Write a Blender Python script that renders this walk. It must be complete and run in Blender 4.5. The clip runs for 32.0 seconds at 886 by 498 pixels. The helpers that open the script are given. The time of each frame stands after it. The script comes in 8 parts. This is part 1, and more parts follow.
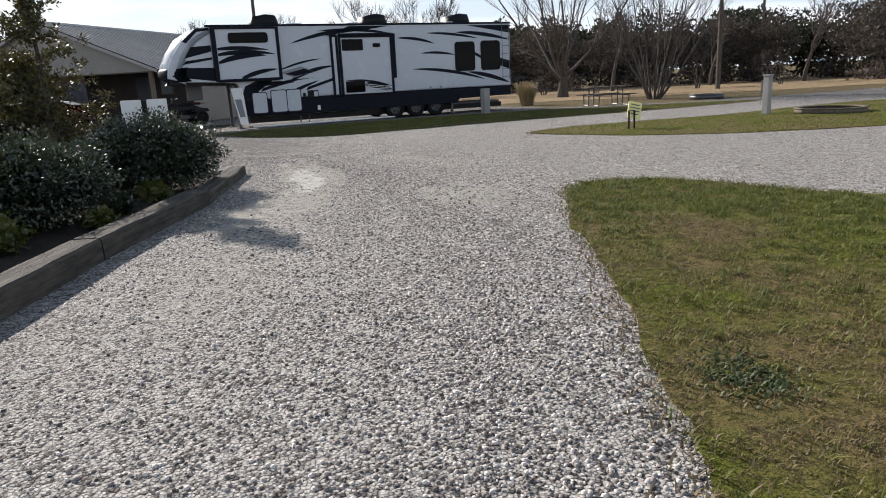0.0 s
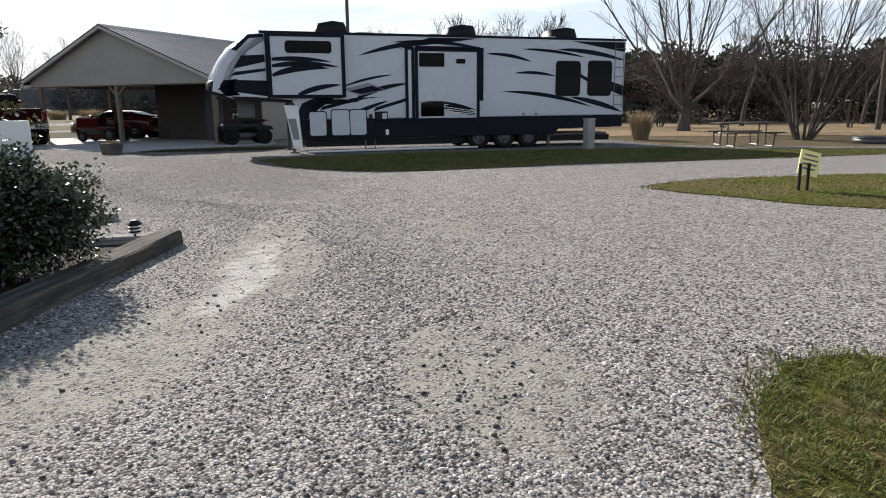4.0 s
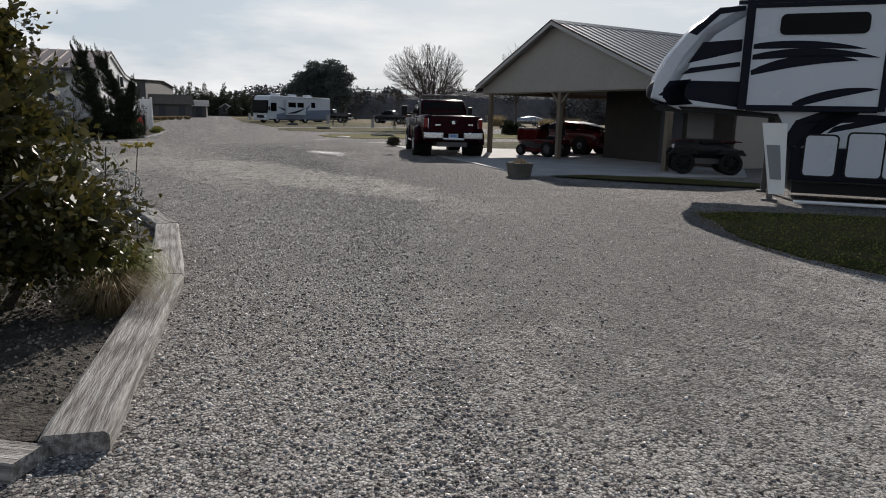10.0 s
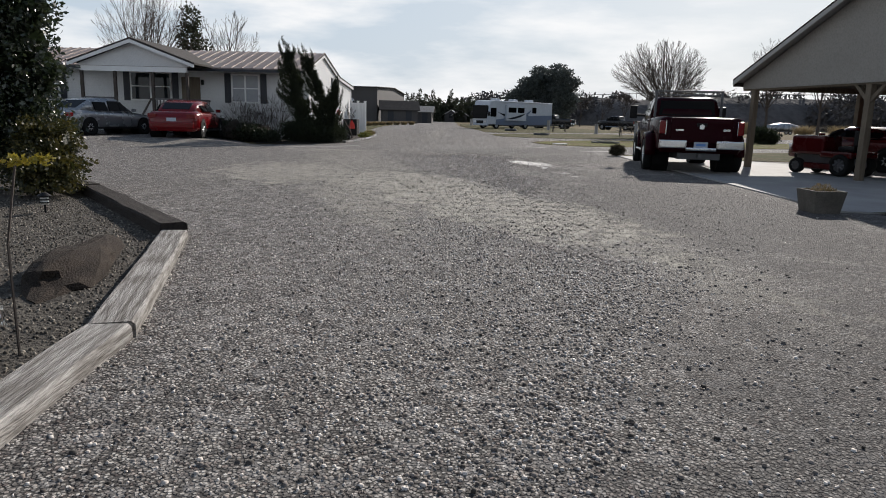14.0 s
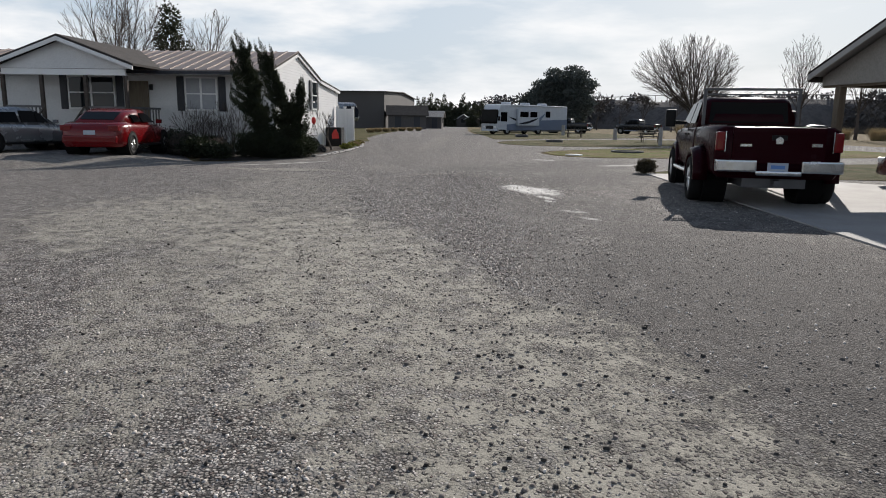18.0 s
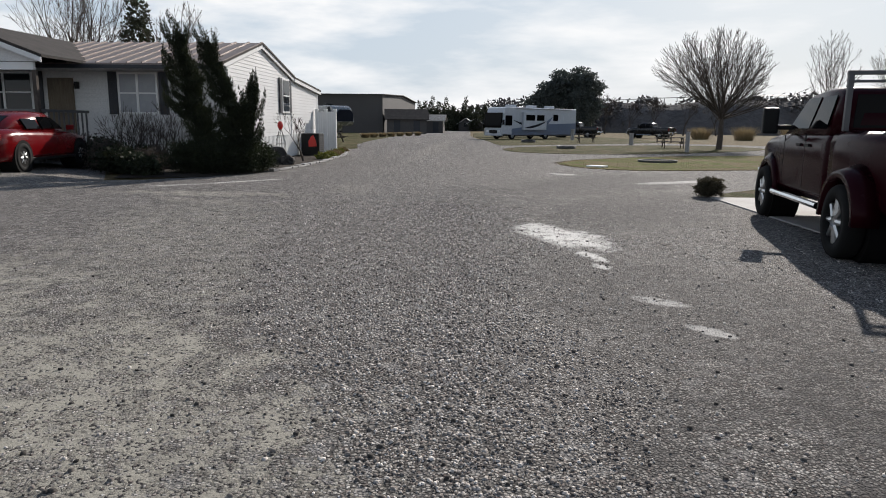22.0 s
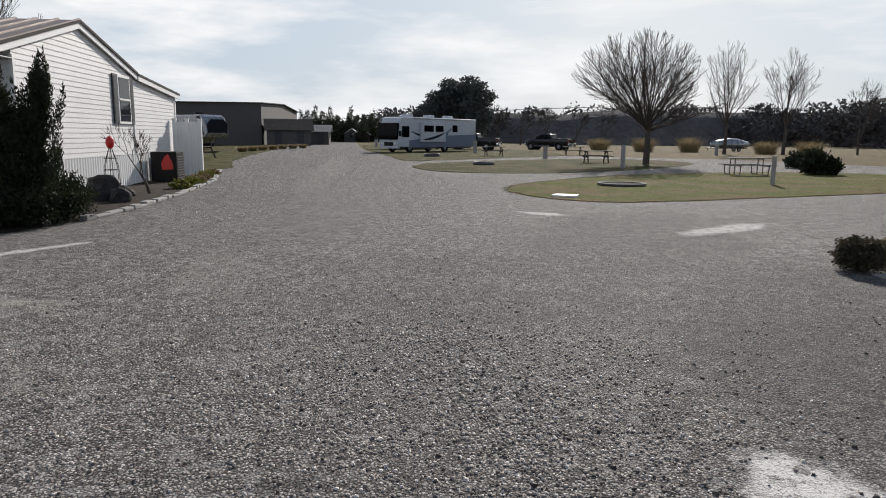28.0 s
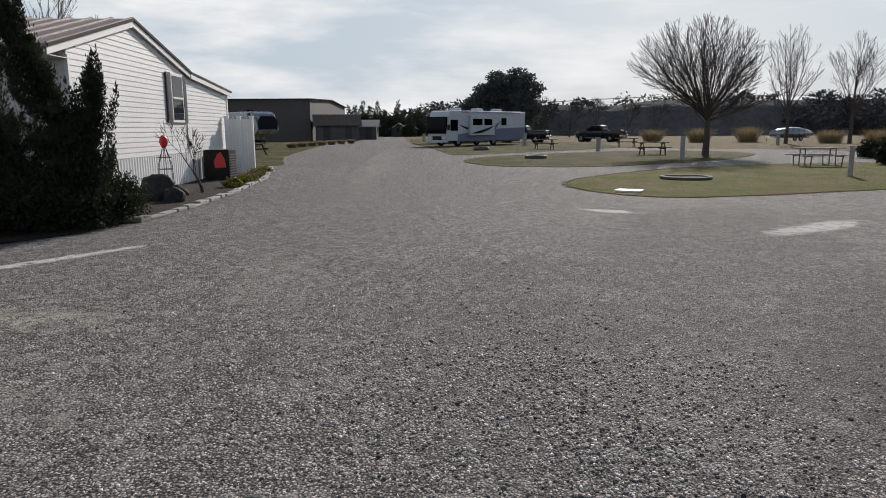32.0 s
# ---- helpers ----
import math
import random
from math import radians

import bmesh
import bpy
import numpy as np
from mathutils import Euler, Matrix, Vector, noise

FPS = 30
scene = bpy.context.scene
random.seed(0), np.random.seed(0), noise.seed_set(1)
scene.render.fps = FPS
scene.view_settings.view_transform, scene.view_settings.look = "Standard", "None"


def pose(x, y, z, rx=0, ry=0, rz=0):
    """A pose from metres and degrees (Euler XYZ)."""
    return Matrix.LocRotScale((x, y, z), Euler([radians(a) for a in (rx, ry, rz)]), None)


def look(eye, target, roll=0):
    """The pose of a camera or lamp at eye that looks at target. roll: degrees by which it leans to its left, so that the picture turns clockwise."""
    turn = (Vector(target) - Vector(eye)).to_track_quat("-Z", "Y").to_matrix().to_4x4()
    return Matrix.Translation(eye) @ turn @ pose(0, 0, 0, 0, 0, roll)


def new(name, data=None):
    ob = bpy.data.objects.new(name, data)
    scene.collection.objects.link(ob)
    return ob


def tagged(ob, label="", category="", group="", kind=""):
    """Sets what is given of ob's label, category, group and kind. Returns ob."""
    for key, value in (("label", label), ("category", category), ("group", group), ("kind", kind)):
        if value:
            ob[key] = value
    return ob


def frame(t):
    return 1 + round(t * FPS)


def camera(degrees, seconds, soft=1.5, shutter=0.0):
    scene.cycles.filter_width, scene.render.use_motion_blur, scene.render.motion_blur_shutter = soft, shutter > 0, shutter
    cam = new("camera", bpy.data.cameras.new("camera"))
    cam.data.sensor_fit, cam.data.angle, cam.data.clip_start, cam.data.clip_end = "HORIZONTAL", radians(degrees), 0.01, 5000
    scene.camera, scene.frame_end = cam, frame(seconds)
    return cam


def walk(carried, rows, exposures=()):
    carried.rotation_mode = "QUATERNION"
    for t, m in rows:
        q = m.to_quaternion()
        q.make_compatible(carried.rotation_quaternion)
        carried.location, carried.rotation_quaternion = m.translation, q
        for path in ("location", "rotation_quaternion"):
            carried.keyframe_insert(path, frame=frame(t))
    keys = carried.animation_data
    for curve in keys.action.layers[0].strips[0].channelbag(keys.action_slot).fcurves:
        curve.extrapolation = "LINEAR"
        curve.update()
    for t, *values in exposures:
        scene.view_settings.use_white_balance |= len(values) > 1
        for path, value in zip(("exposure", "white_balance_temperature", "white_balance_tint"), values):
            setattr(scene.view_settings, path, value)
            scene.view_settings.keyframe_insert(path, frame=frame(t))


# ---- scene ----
cam = camera(66.5, 32.0, soft=1.0)
PATH = [
    (0, (-0.832, 1.466, 1.301), (-0.742, 3.405, 0.818), -2.9),
    (0.5, (-0.735, 2.059, 1.356), (-0.506, 3.987, 0.879), -2.2),
    (1, (-0.707, 2.612, 1.357), (-0.566, 4.551, 0.887), -1.6),
    (1.5, (-0.688, 3.21, 1.334), (-0.96, 5.141, 0.89), -1.5),
    (2, (-0.584, 3.775, 1.346), (-0.922, 5.699, 0.914), -1.6),
    (2.5, (-0.45, 4.303, 1.371), (-0.779, 6.229, 0.941), -1.2),
    (3, (-0.351, 4.895, 1.355), (-0.674, 6.822, 0.927), -1.1),
    (3.5, (-0.196, 5.469, 1.331), (-0.437, 7.409, 0.91), -0.9),
    (5.5, (-0.092, 7.862, 1.363), (-0.255, 9.816, 0.967), -0.2),
    (6, (-0.219, 8.475, 1.369), (-0.555, 10.406, 0.968), 0.4),
    (6.5, (-0.36, 9.061, 1.388), (-0.828, 10.964, 0.992), 0.4),
    (7, (-0.489, 9.705, 1.38), (-1.014, 11.593, 0.981), 0.7),
    (7.5, (-0.7, 10.314, 1.335), (-1.31, 12.177, 0.936), 0.8),
    (8, (-0.845, 10.82, 1.336), (-1.495, 12.671, 0.947), 0.7),
    (8.5, (-1.092, 11.337, 1.383), (-1.945, 13.103, 0.992), 1.2),
    (9, (-1.375, 11.911, 1.371), (-2.437, 13.561, 0.983), 1.2),
    (9.5, (-1.75, 12.438, 1.398), (-2.969, 13.975, 1.009), 1.4),
    (10, (-2.163, 12.937, 1.385), (-3.537, 14.337, 0.998), 1.4),
    (10.5, (-2.577, 13.484, 1.439), (-3.964, 14.871, 1.05), 1.5),
    (11, (-3.037, 13.904, 1.415), (-4.449, 15.269, 1.034), 1.3),
    (11.5, (-3.411, 14.366, 1.45), (-4.898, 15.647, 1.068), 1.4),
    (12, (-3.821, 14.689, 1.454), (-5.384, 15.879, 1.077), 1.8),
    (12.5, (-4.248, 15.036, 1.408), (-5.849, 16.17, 1.021), 1.5),
    (13, (-4.813, 15.419, 1.276), (-6.474, 16.462, 0.886), 1.9),
    (13.5, (-5.299, 15.868, 1.246), (-6.98, 16.881, 0.863), 1.5),
    (14, (-5.84, 16.212, 1.25), (-7.589, 17.102, 0.866), 1.5),
    (14.5, (-6.332, 16.653, 1.28), (-8.097, 17.512, 0.898), 1.2),
    (16.5, (-8.47, 18.284, 1.413), (-10.268, 19.073, 1.039), 0.9),
    (17, (-9.063, 18.676, 1.4), (-10.88, 19.422, 1.024), 1.1),
    (17.5, (-9.576, 19.102, 1.4), (-11.396, 19.845, 1.032), 0.8),
    (18, (-10.123, 19.492, 1.407), (-11.896, 20.338, 1.034), 0.9),
    (18.5, (-10.723, 19.871, 1.406), (-12.505, 20.7, 1.032), 0.7),
    (19, (-11.321, 20.234, 1.415), (-13.105, 21.057, 1.042), 1.0),
    (19.5, (-11.97, 20.52, 1.417), (-13.757, 21.343, 1.054), 1.0),
    (20, (-12.584, 20.864, 1.41), (-14.372, 21.683, 1.047), 0.9),
    (20.5, (-13.11, 21.233, 1.394), (-14.916, 22.013, 1.033), 0.6),
    (21, (-13.631, 21.557, 1.395), (-15.41, 22.395, 1.034), 0.7),
    (21.5, (-14.242, 21.807, 1.4), (-16.02, 22.648, 1.039), 1.1),
    (22, (-14.827, 22.087, 1.428), (-16.607, 22.924, 1.066), 0.7),
    (22.5, (-15.469, 22.306, 1.485), (-17.247, 23.144, 1.116), 1.1),
    (23, (-16.108, 22.528, 1.462), (-17.907, 23.321, 1.092), 0.8),
    (23.5, (-16.727, 22.76, 1.487), (-18.564, 23.459, 1.115), 1.1),
    (24, (-17.34, 23.014, 1.433), (-19.195, 23.665, 1.065), 0.9),
    (24.5, (-17.881, 23.369, 1.408), (-19.694, 24.125, 1.035), 0.8),
    (25, (-18.512, 23.551, 1.44), (-20.309, 24.345, 1.066), 1.0),
    (25.5, (-19.188, 23.837, 1.521), (-20.969, 24.662, 1.138), 0.7),
    (26, (-19.806, 24.065, 1.542), (-21.543, 24.987, 1.18), 0.7),
    (26.5, (-20.267, 24.344, 1.542), (-21.938, 25.384, 1.182), 0.5),
    (28.5, (-21.955, 24.399, 1.567), (-23.569, 25.533, 1.239), 0.6),
    (29, (-22.133, 24.108, 1.534), (-23.826, 25.123, 1.21), 0.3),
    (29.5, (-22.133, 24.157, 1.558), (-23.919, 24.993, 1.224), 0.0),
    (30, (-22.061, 24.316, 1.628), (-23.846, 25.157, 1.298), -0.2),
    (30.5, (-22.023, 24.43, 1.618), (-23.76, 25.362, 1.282), -0.2),
    (31, (-22.099, 24.504, 1.647), (-23.79, 25.515, 1.302), -0.1),
    (31.5, (-22.205, 24.482, 1.613), (-23.888, 25.506, 1.266), -0.1),
    (32, (-22.269, 24.535, 1.585), (-23.956, 25.55, 1.236), -0.3),
]
EXPOSURES = [(0.0, 0.55), (3.0, 0.55), (5.5, 0.55), (7.5, 0.5), (8.2, 0.4), (9.0, -0.05), (11.0, -0.05), (12.5, 0.03), (16.0, 0.12), (20.0, 0.12), (29.0, 0.05), (32.0, -0.06)]
walk(cam, [(t, look(eye, target, roll)) for t, eye, target, roll in PATH], EXPOSURES)

# ---- light ----
SUN_YAW, SUN_ELEV = 38.5, 26.5
world = bpy.data.worlds.new("sky")
scene.world = world
world.use_nodes = True
wn, wl = world.node_tree.nodes, world.node_tree.links
wbg = wn["Background"]
wsky = wn.new("ShaderNodeTexSky")
wsky.sky_type, wsky.sun_disc = "NISHITA", False
wsky.sun_elevation, wsky.sun_rotation = radians(SUN_ELEV), radians(-SUN_YAW)
wsky.air_density, wsky.dust_density, wsky.ozone_density = 1.0, 2.0, 1.0
# thin streaked cloud over the blue
wco = wn.new("ShaderNodeTexCoord")
wmap = wn.new("ShaderNodeMapping")
wmap.inputs["Rotation"].default_value = (0, 0, radians(35))
wmap.inputs["Scale"].default_value = (1.2, 2.2, 9.0)
wno = wn.new("ShaderNodeTexNoise")
wno.inputs["Scale"].default_value, wno.inputs["Detail"].default_value, wno.inputs["Roughness"].default_value = 1.6, 7, 0.55
wra = wn.new("ShaderNodeValToRGB")
wra.color_ramp.elements[0].position, wra.color_ramp.elements[1].position = 0.44, 0.66
wmx = wn.new("ShaderNodeMix")
wmx.data_type = "RGBA"
wmx.inputs["B"].default_value = (15.8, 15.8, 15.9, 1)
wlow = wn.new("ShaderNodeMix")
wlow.data_type = "RGBA"
wlow.inputs["Factor"].default_value = 0.85
wlow.inputs["B"].default_value = (9.6, 11.2, 13.0, 1)
wl.new(wco.outputs["Generated"], wmap.inputs["Vector"])
wl.new(wmap.outputs["Vector"], wno.inputs["Vector"])
wl.new(wno.outputs["Fac"], wra.inputs["Fac"])
wl.new(wsky.outputs["Color"], wlow.inputs["A"])
wl.new(wra.outputs["Color"], wmx.inputs["Factor"])
wl.new(wlow.outputs["Result"], wmx.inputs["A"])
# the blue deepens away from the horizon
wsep = wn.new("ShaderNodeSeparateXYZ")
wup = wn.new("ShaderNodeMapRange")
wup.interpolation_type = "SMOOTHSTEP"
wup.inputs["From Min"].default_value, wup.inputs["From Max"].default_value = 0.22, 0.62
wzen = wn.new("ShaderNodeMix")
wzen.data_type = "RGBA"
wzen.inputs["B"].default_value = (2.3, 3.2, 4.9, 1)
wl.new(wco.outputs["Generated"], wsep.inputs[0])
wl.new(wsep.outputs["Z"], wup.inputs["Value"])
wl.new(wup.outputs["Result"], wzen.inputs["Factor"])
wl.new(wmx.outputs["Result"], wzen.inputs["A"])
wl.new(wzen.outputs["Result"], wbg.inputs["Color"])
wbg.inputs["Strength"].default_value = 0.058
sun = new("sun", bpy.data.lights.new("sun", "SUN"))
sun.data.energy, sun.data.angle, sun.data.color = 5.0, radians(0.6), (1.0, 0.93, 0.86)
sd = Vector((-math.sin(radians(SUN_YAW)) * math.cos(radians(SUN_ELEV)), math.cos(radians(SUN_YAW)) * math.cos(radians(SUN_ELEV)), math.sin(radians(SUN_ELEV))))
sun.matrix_world = look(sd * 60, (0, 0, 0))

# ---- helpers ----
rng = np.random.default_rng(7)


def part(name, bm, material, parent=None, label=""):
    """One mesh object from a bmesh, under a thing or a part."""
    me = bpy.data.meshes.new(name)
    bmesh.ops.recalc_face_normals(bm, faces=bm.faces)
    bm.to_mesh(me)
    bm.free()
    me.materials.append(material)
    ob = new(name, me)
    if parent is not None:
        ob.parent = parent
    if label:
        tagged(ob, label)
    return ob


def sheet(name, verts, faces, material, parent=None, smooth=False):
    """One mesh object from arrays of vertices and faces of one size."""
    verts, faces = np.asarray(verts, dtype=np.float32), np.asarray(faces, dtype=np.int32)
    me = bpy.data.meshes.new(name)
    me.vertices.add(len(verts))
    me.vertices.foreach_set("co", verts.ravel())
    k = faces.shape[1]
    me.loops.add(faces.size)
    me.loops.foreach_set("vertex_index", faces.ravel())
    me.polygons.add(len(faces))
    me.polygons.foreach_set("loop_start", np.arange(0, faces.size, k, dtype=np.int32))
    me.update(calc_edges=True)
    if smooth:
        me.polygons.foreach_set("use_smooth", np.ones(len(faces), dtype=bool))
    me.materials.append(material)
    ob = new(name, me)
    if parent is not None:
        ob.parent = parent
    return ob


def thing(name, label, category, m=None, group="", kind=""):
    ob = new(name)
    ob.empty_display_size = 0.2
    if m is not None:
        ob.matrix_world = m
    return tagged(ob, label, category, group, kind)


def box(bm, x0, x1, y0, y1, z0, z1, bevel=0.0):
    r = bmesh.ops.create_cube(bm, size=1, matrix=Matrix.Translation(((x0 + x1) / 2, (y0 + y1) / 2, (z0 + z1) / 2)) @ Matrix.Diagonal((x1 - x0, y1 - y0, z1 - z0, 1)))
    if bevel:
        es = list({e for v in r["verts"] for e in v.link_edges})
        bmesh.ops.bevel(bm, geom=es, offset=bevel, segments=2, affect="EDGES", profile=0.6)
    return bm


def boxed(*a, **k):
    return box(bmesh.new(), *a, **k)


def tube(bm, p0, p1, r0, r1=None, seg=8, caps=True):
    p0, p1 = Vector(p0), Vector(p1)
    r1 = r0 if r1 is None else r1
    q = (p1 - p0).to_track_quat("Z", "Y").to_matrix()
    rings = []
    for p, r in ((p0, r0), (p1, r1)):
        rings.append([bm.verts.new(p + q @ Vector((r * math.cos(2 * math.pi * i / seg), r * math.sin(2 * math.pi * i / seg), 0))) for i in range(seg)])
    for i in range(seg):
        bm.faces.new((rings[0][i], rings[0][(i + 1) % seg], rings[1][(i + 1) % seg], rings[1][i]))
    if caps:
        bm.faces.new(rings[0][::-1])
        bm.faces.new(rings[1])
    return bm


def tubed(*a, **k):
    return tube(bmesh.new(), *a, **k)


def pipe(bm, pts, r, seg=6):
    for a, b in zip(pts[:-1], pts[1:]):
        tube(bm, a, b, r, seg=seg)
    return bm


def slab(bm, pts, axis, a, b, bevel=0.0):
    """A prism: the outline pts in the plane across axis, from a to b along it."""
    def at(p, d):
        return {"x": (d, p[0], p[1]), "y": (p[0], d, p[1]), "z": (p[0], p[1], d)}[axis]
    lo = [bm.verts.new(at(p, a)) for p in pts]
    hi = [bm.verts.new(at(p, b)) for p in pts]
    faces = [bm.faces.new(lo[::-1]), bm.faces.new(hi)]
    n = len(pts)
    for i in range(n):
        faces.append(bm.faces.new((lo[i], lo[(i + 1) % n], hi[(i + 1) % n], hi[i])))
    if bevel:
        es = list({e for f in faces[:2] for e in f.edges})
        bmesh.ops.bevel(bm, geom=es, offset=bevel, segments=3, affect="EDGES", profile=0.5)
    return bm


def slabbed(*a, **k):
    return slab(bmesh.new(), *a, **k)


def loft(bm, sections, cap=True):
    """A skin over rings of points of one length."""
    rings = [[bm.verts.new(p) for p in s] for s in sections]
    n = len(rings[0])
    for a, b in zip(rings[:-1], rings[1:]):
        for i in range(n):
            bm.faces.new((a[i], a[(i + 1) % n], b[(i + 1) % n], b[i]))
    if cap:
        bm.faces.new(rings[0][::-1])
        bm.faces.new(rings[-1])
    for f in bm.faces:
        f.smooth = True
    return bm


def rounded(x0, x1, z0, z1, r, k=3):
    """A rounded rectangle's outline."""
    out = []
    for cx, cz, a0 in ((x1 - r, z1 - r, 0), (x0 + r, z1 - r, 90), (x0 + r, z0 + r, 180), (x1 - r, z0 + r, 270)):
        for i in range(k + 1):
            a = radians(a0 + 90 * i / k)
            out.append((cx + r * math.cos(a), cz + r * math.sin(a)))
    return out


# ---- materials ----
def node(nt, kind, **values):
    n = nt.nodes.new(kind)
    for key, v in values.items():
        n.inputs[key.replace("_", " ")].default_value = v
    return n


def mixed(nt, fac, a, b, blend="MIX"):
    m = nt.nodes.new("ShaderNodeMix")
    m.data_type, m.blend_type = "RGBA", blend
    for sock, v in (("Factor", fac), ("A", a), ("B", b)):
        if hasattr(v, "is_linked"):
            nt.links.new(v, m.inputs[sock])
        elif sock == "Factor":
            m.inputs[sock].default_value = v
        else:
            m.inputs[sock].default_value = (*v, 1)
    return m.outputs["Result"]


def ramp(nt, fac, lo, hi):
    r = nt.nodes.new("ShaderNodeMapRange")
    r.interpolation_type = "SMOOTHSTEP"
    nt.links.new(fac, r.inputs["Value"])
    r.inputs["From Min"].default_value, r.inputs["From Max"].default_value = lo, hi
    return r.outputs["Result"]


def mathed(nt, op, a, b=0.0):
    m = nt.nodes.new("ShaderNodeMath")
    m.operation = op
    for i, v in enumerate((a, b)):
        if hasattr(v, "is_linked"):
            nt.links.new(v, m.inputs[i])
        else:
            m.inputs[i].default_value = v
    return m.outputs[0]


def coords(nt, where="Object", scale=(1, 1, 1)):
    if where == "Position":
        out = nt.nodes.new("ShaderNodeNewGeometry").outputs["Position"]
    else:
        out = nt.nodes.new("ShaderNodeTexCoord").outputs[where]
    if tuple(scale) == (1, 1, 1):
        return out
    m = nt.nodes.new("ShaderNodeMapping")
    m.inputs["Scale"].default_value = scale
    nt.links.new(out, m.inputs["Vector"])
    return m.outputs["Vector"]


def noised(nt, vec, scale, detail=4, rough=0.55):
    n = node(nt, "ShaderNodeTexNoise", Scale=scale, Detail=detail, Roughness=rough)
    nt.links.new(vec, n.inputs["Vector"])
    return n.outputs["Fac"]


def bumped(nt, height, strength, distance, bsdf):
    b = node(nt, "ShaderNodeBump", Strength=strength, Distance=distance)
    nt.links.new(height, b.inputs["Height"])
    nt.links.new(b.outputs["Normal"], bsdf.inputs["Normal"])


def surface(name, base, dark, scale=3.0, rough=0.6, metal=0.0, fine=60.0, bump=0.15, depth=0.004, spread=0.35, where="Object", stretch=(1, 1, 1), vary=0.0, coat=0.0):
    """Two scales of variation between two colours, with fine relief."""
    m = bpy.data.materials.new(name)
    m.use_nodes = True
    nt = m.node_tree
    p = nt.nodes["Principled BSDF"]
    v = coords(nt, where, stretch)
    big, small = noised(nt, v, scale), noised(nt, v, fine, 3)
    c = mixed(nt, ramp(nt, big, 0.5 - spread, 0.5 + spread), dark, base)
    c = mixed(nt, mathed(nt, "MULTIPLY", ramp(nt, small, 0.35, 0.75), 0.45), c, tuple(x * 0.62 for x in dark))
    if vary:
        info = nt.nodes.new("ShaderNodeObjectInfo")
        c = mixed(nt, mathed(nt, "MULTIPLY", info.outputs["Random"], vary), c, tuple(x * 0.35 for x in dark))
    nt.links.new(c, p.inputs["Base Color"])
    p.inputs["Roughness"].default_value, p.inputs["Metallic"].default_value = rough, metal
    p.inputs["Coat Weight"].default_value = coat
    if rough >= 0.8:
        p.inputs["Specular IOR Level"].default_value = 0.2
    if bump:
        bumped(nt, small, bump, depth, p)
    return m


def plain(name, colour, rough=0.5, metal=0.0, coat=0.0, spec=0.5):
    """Paint, plastic or metal with a light film of dust."""
    m = bpy.data.materials.new(name)
    m.use_nodes = True
    nt = m.node_tree
    p = nt.nodes["Principled BSDF"]
    v = coords(nt)
    d = ramp(nt, noised(nt, v, 2.3, 6), 0.45, 0.8)
    c = mixed(nt, mathed(nt, "MULTIPLY", d, 0.25), colour, tuple(0.75 * x + 0.012 for x in colour))
    nt.links.new(c, p.inputs["Base Color"])
    r = nt.nodes.new("ShaderNodeMapRange")
    nt.links.new(d, r.inputs["Value"])
    r.inputs["To Min"].default_value, r.inputs["To Max"].default_value = rough, min(1, rough + 0.18)
    nt.links.new(r.outputs["Result"], p.inputs["Roughness"])
    p.inputs["Metallic"].default_value, p.inputs["Coat Weight"].default_value = metal, coat
    p.inputs["Specular IOR Level"].default_value = spec
    return m


def leafy(name, a, b, rough=0.45):
    """Leaves that differ one from another, a little light passing through."""
    m = bpy.data.materials.new(name)
    m.use_nodes = True
    nt = m.node_tree
    p = nt.nodes["Principled BSDF"]
    g = nt.nodes.new("ShaderNodeNewGeometry")
    big = noised(nt, coords(nt, "Position"), 2.5)
    c = mixed(nt, g.outputs["Random Per Island"], a, b)
    c = mixed(nt, mathed(nt, "MULTIPLY", ramp(nt, big, 0.4, 0.7), 0.5), c, tuple(0.6 * x for x in a))
    nt.links.new(c, p.inputs["Base Color"])
    p.inputs["Roughness"].default_value = rough
    tr = nt.nodes.new("ShaderNodeBsdfTranslucent")
    nt.links.new(c, tr.inputs["Color"])
    mx = nt.nodes.new("ShaderNodeMixShader")
    mx.inputs[0].default_value = 0.25
    out = nt.nodes["Material Output"]
    nt.links.new(p.outputs[0], mx.inputs[1])
    nt.links.new(tr.outputs[0], mx.inputs[2])
    nt.links.new(mx.outputs[0], out.inputs["Surface"])
    return m


def stain(nt, pos, wobble, ells):
    """How far a place lies inside any of some worn, dark or pale patches: x, y, half axes, turn, weight."""
    total = None
    for x, y, rx, ry, turn, w in ells:
        mp = nt.nodes.new("ShaderNodeMapping")
        mp.vector_type = "TEXTURE"
        mp.inputs["Location"].default_value = (x, y, 0)
        mp.inputs["Rotation"].default_value = (0, 0, radians(turn))
        mp.inputs["Scale"].default_value = (rx, ry, 1e6)
        nt.links.new(pos, mp.inputs["Vector"])
        ln = nt.nodes.new("ShaderNodeVectorMath")
        ln.operation = "LENGTH"
        nt.links.new(mp.outputs["Vector"], ln.inputs[0])
        d = mathed(nt, "ADD", ln.outputs["Value"], wobble)
        r = nt.nodes.new("ShaderNodeMapRange")
        r.interpolation_type = "SMOOTHSTEP"
        nt.links.new(d, r.inputs["Value"])
        r.inputs["From Min"].default_value, r.inputs["From Max"].default_value = 1.25, 0.6
        r.inputs["To Min"].default_value, r.inputs["To Max"].default_value = 0.0, w
        total = r.outputs["Result"] if total is None else mathed(nt, "MAXIMUM", total, r.outputs["Result"])
    return total


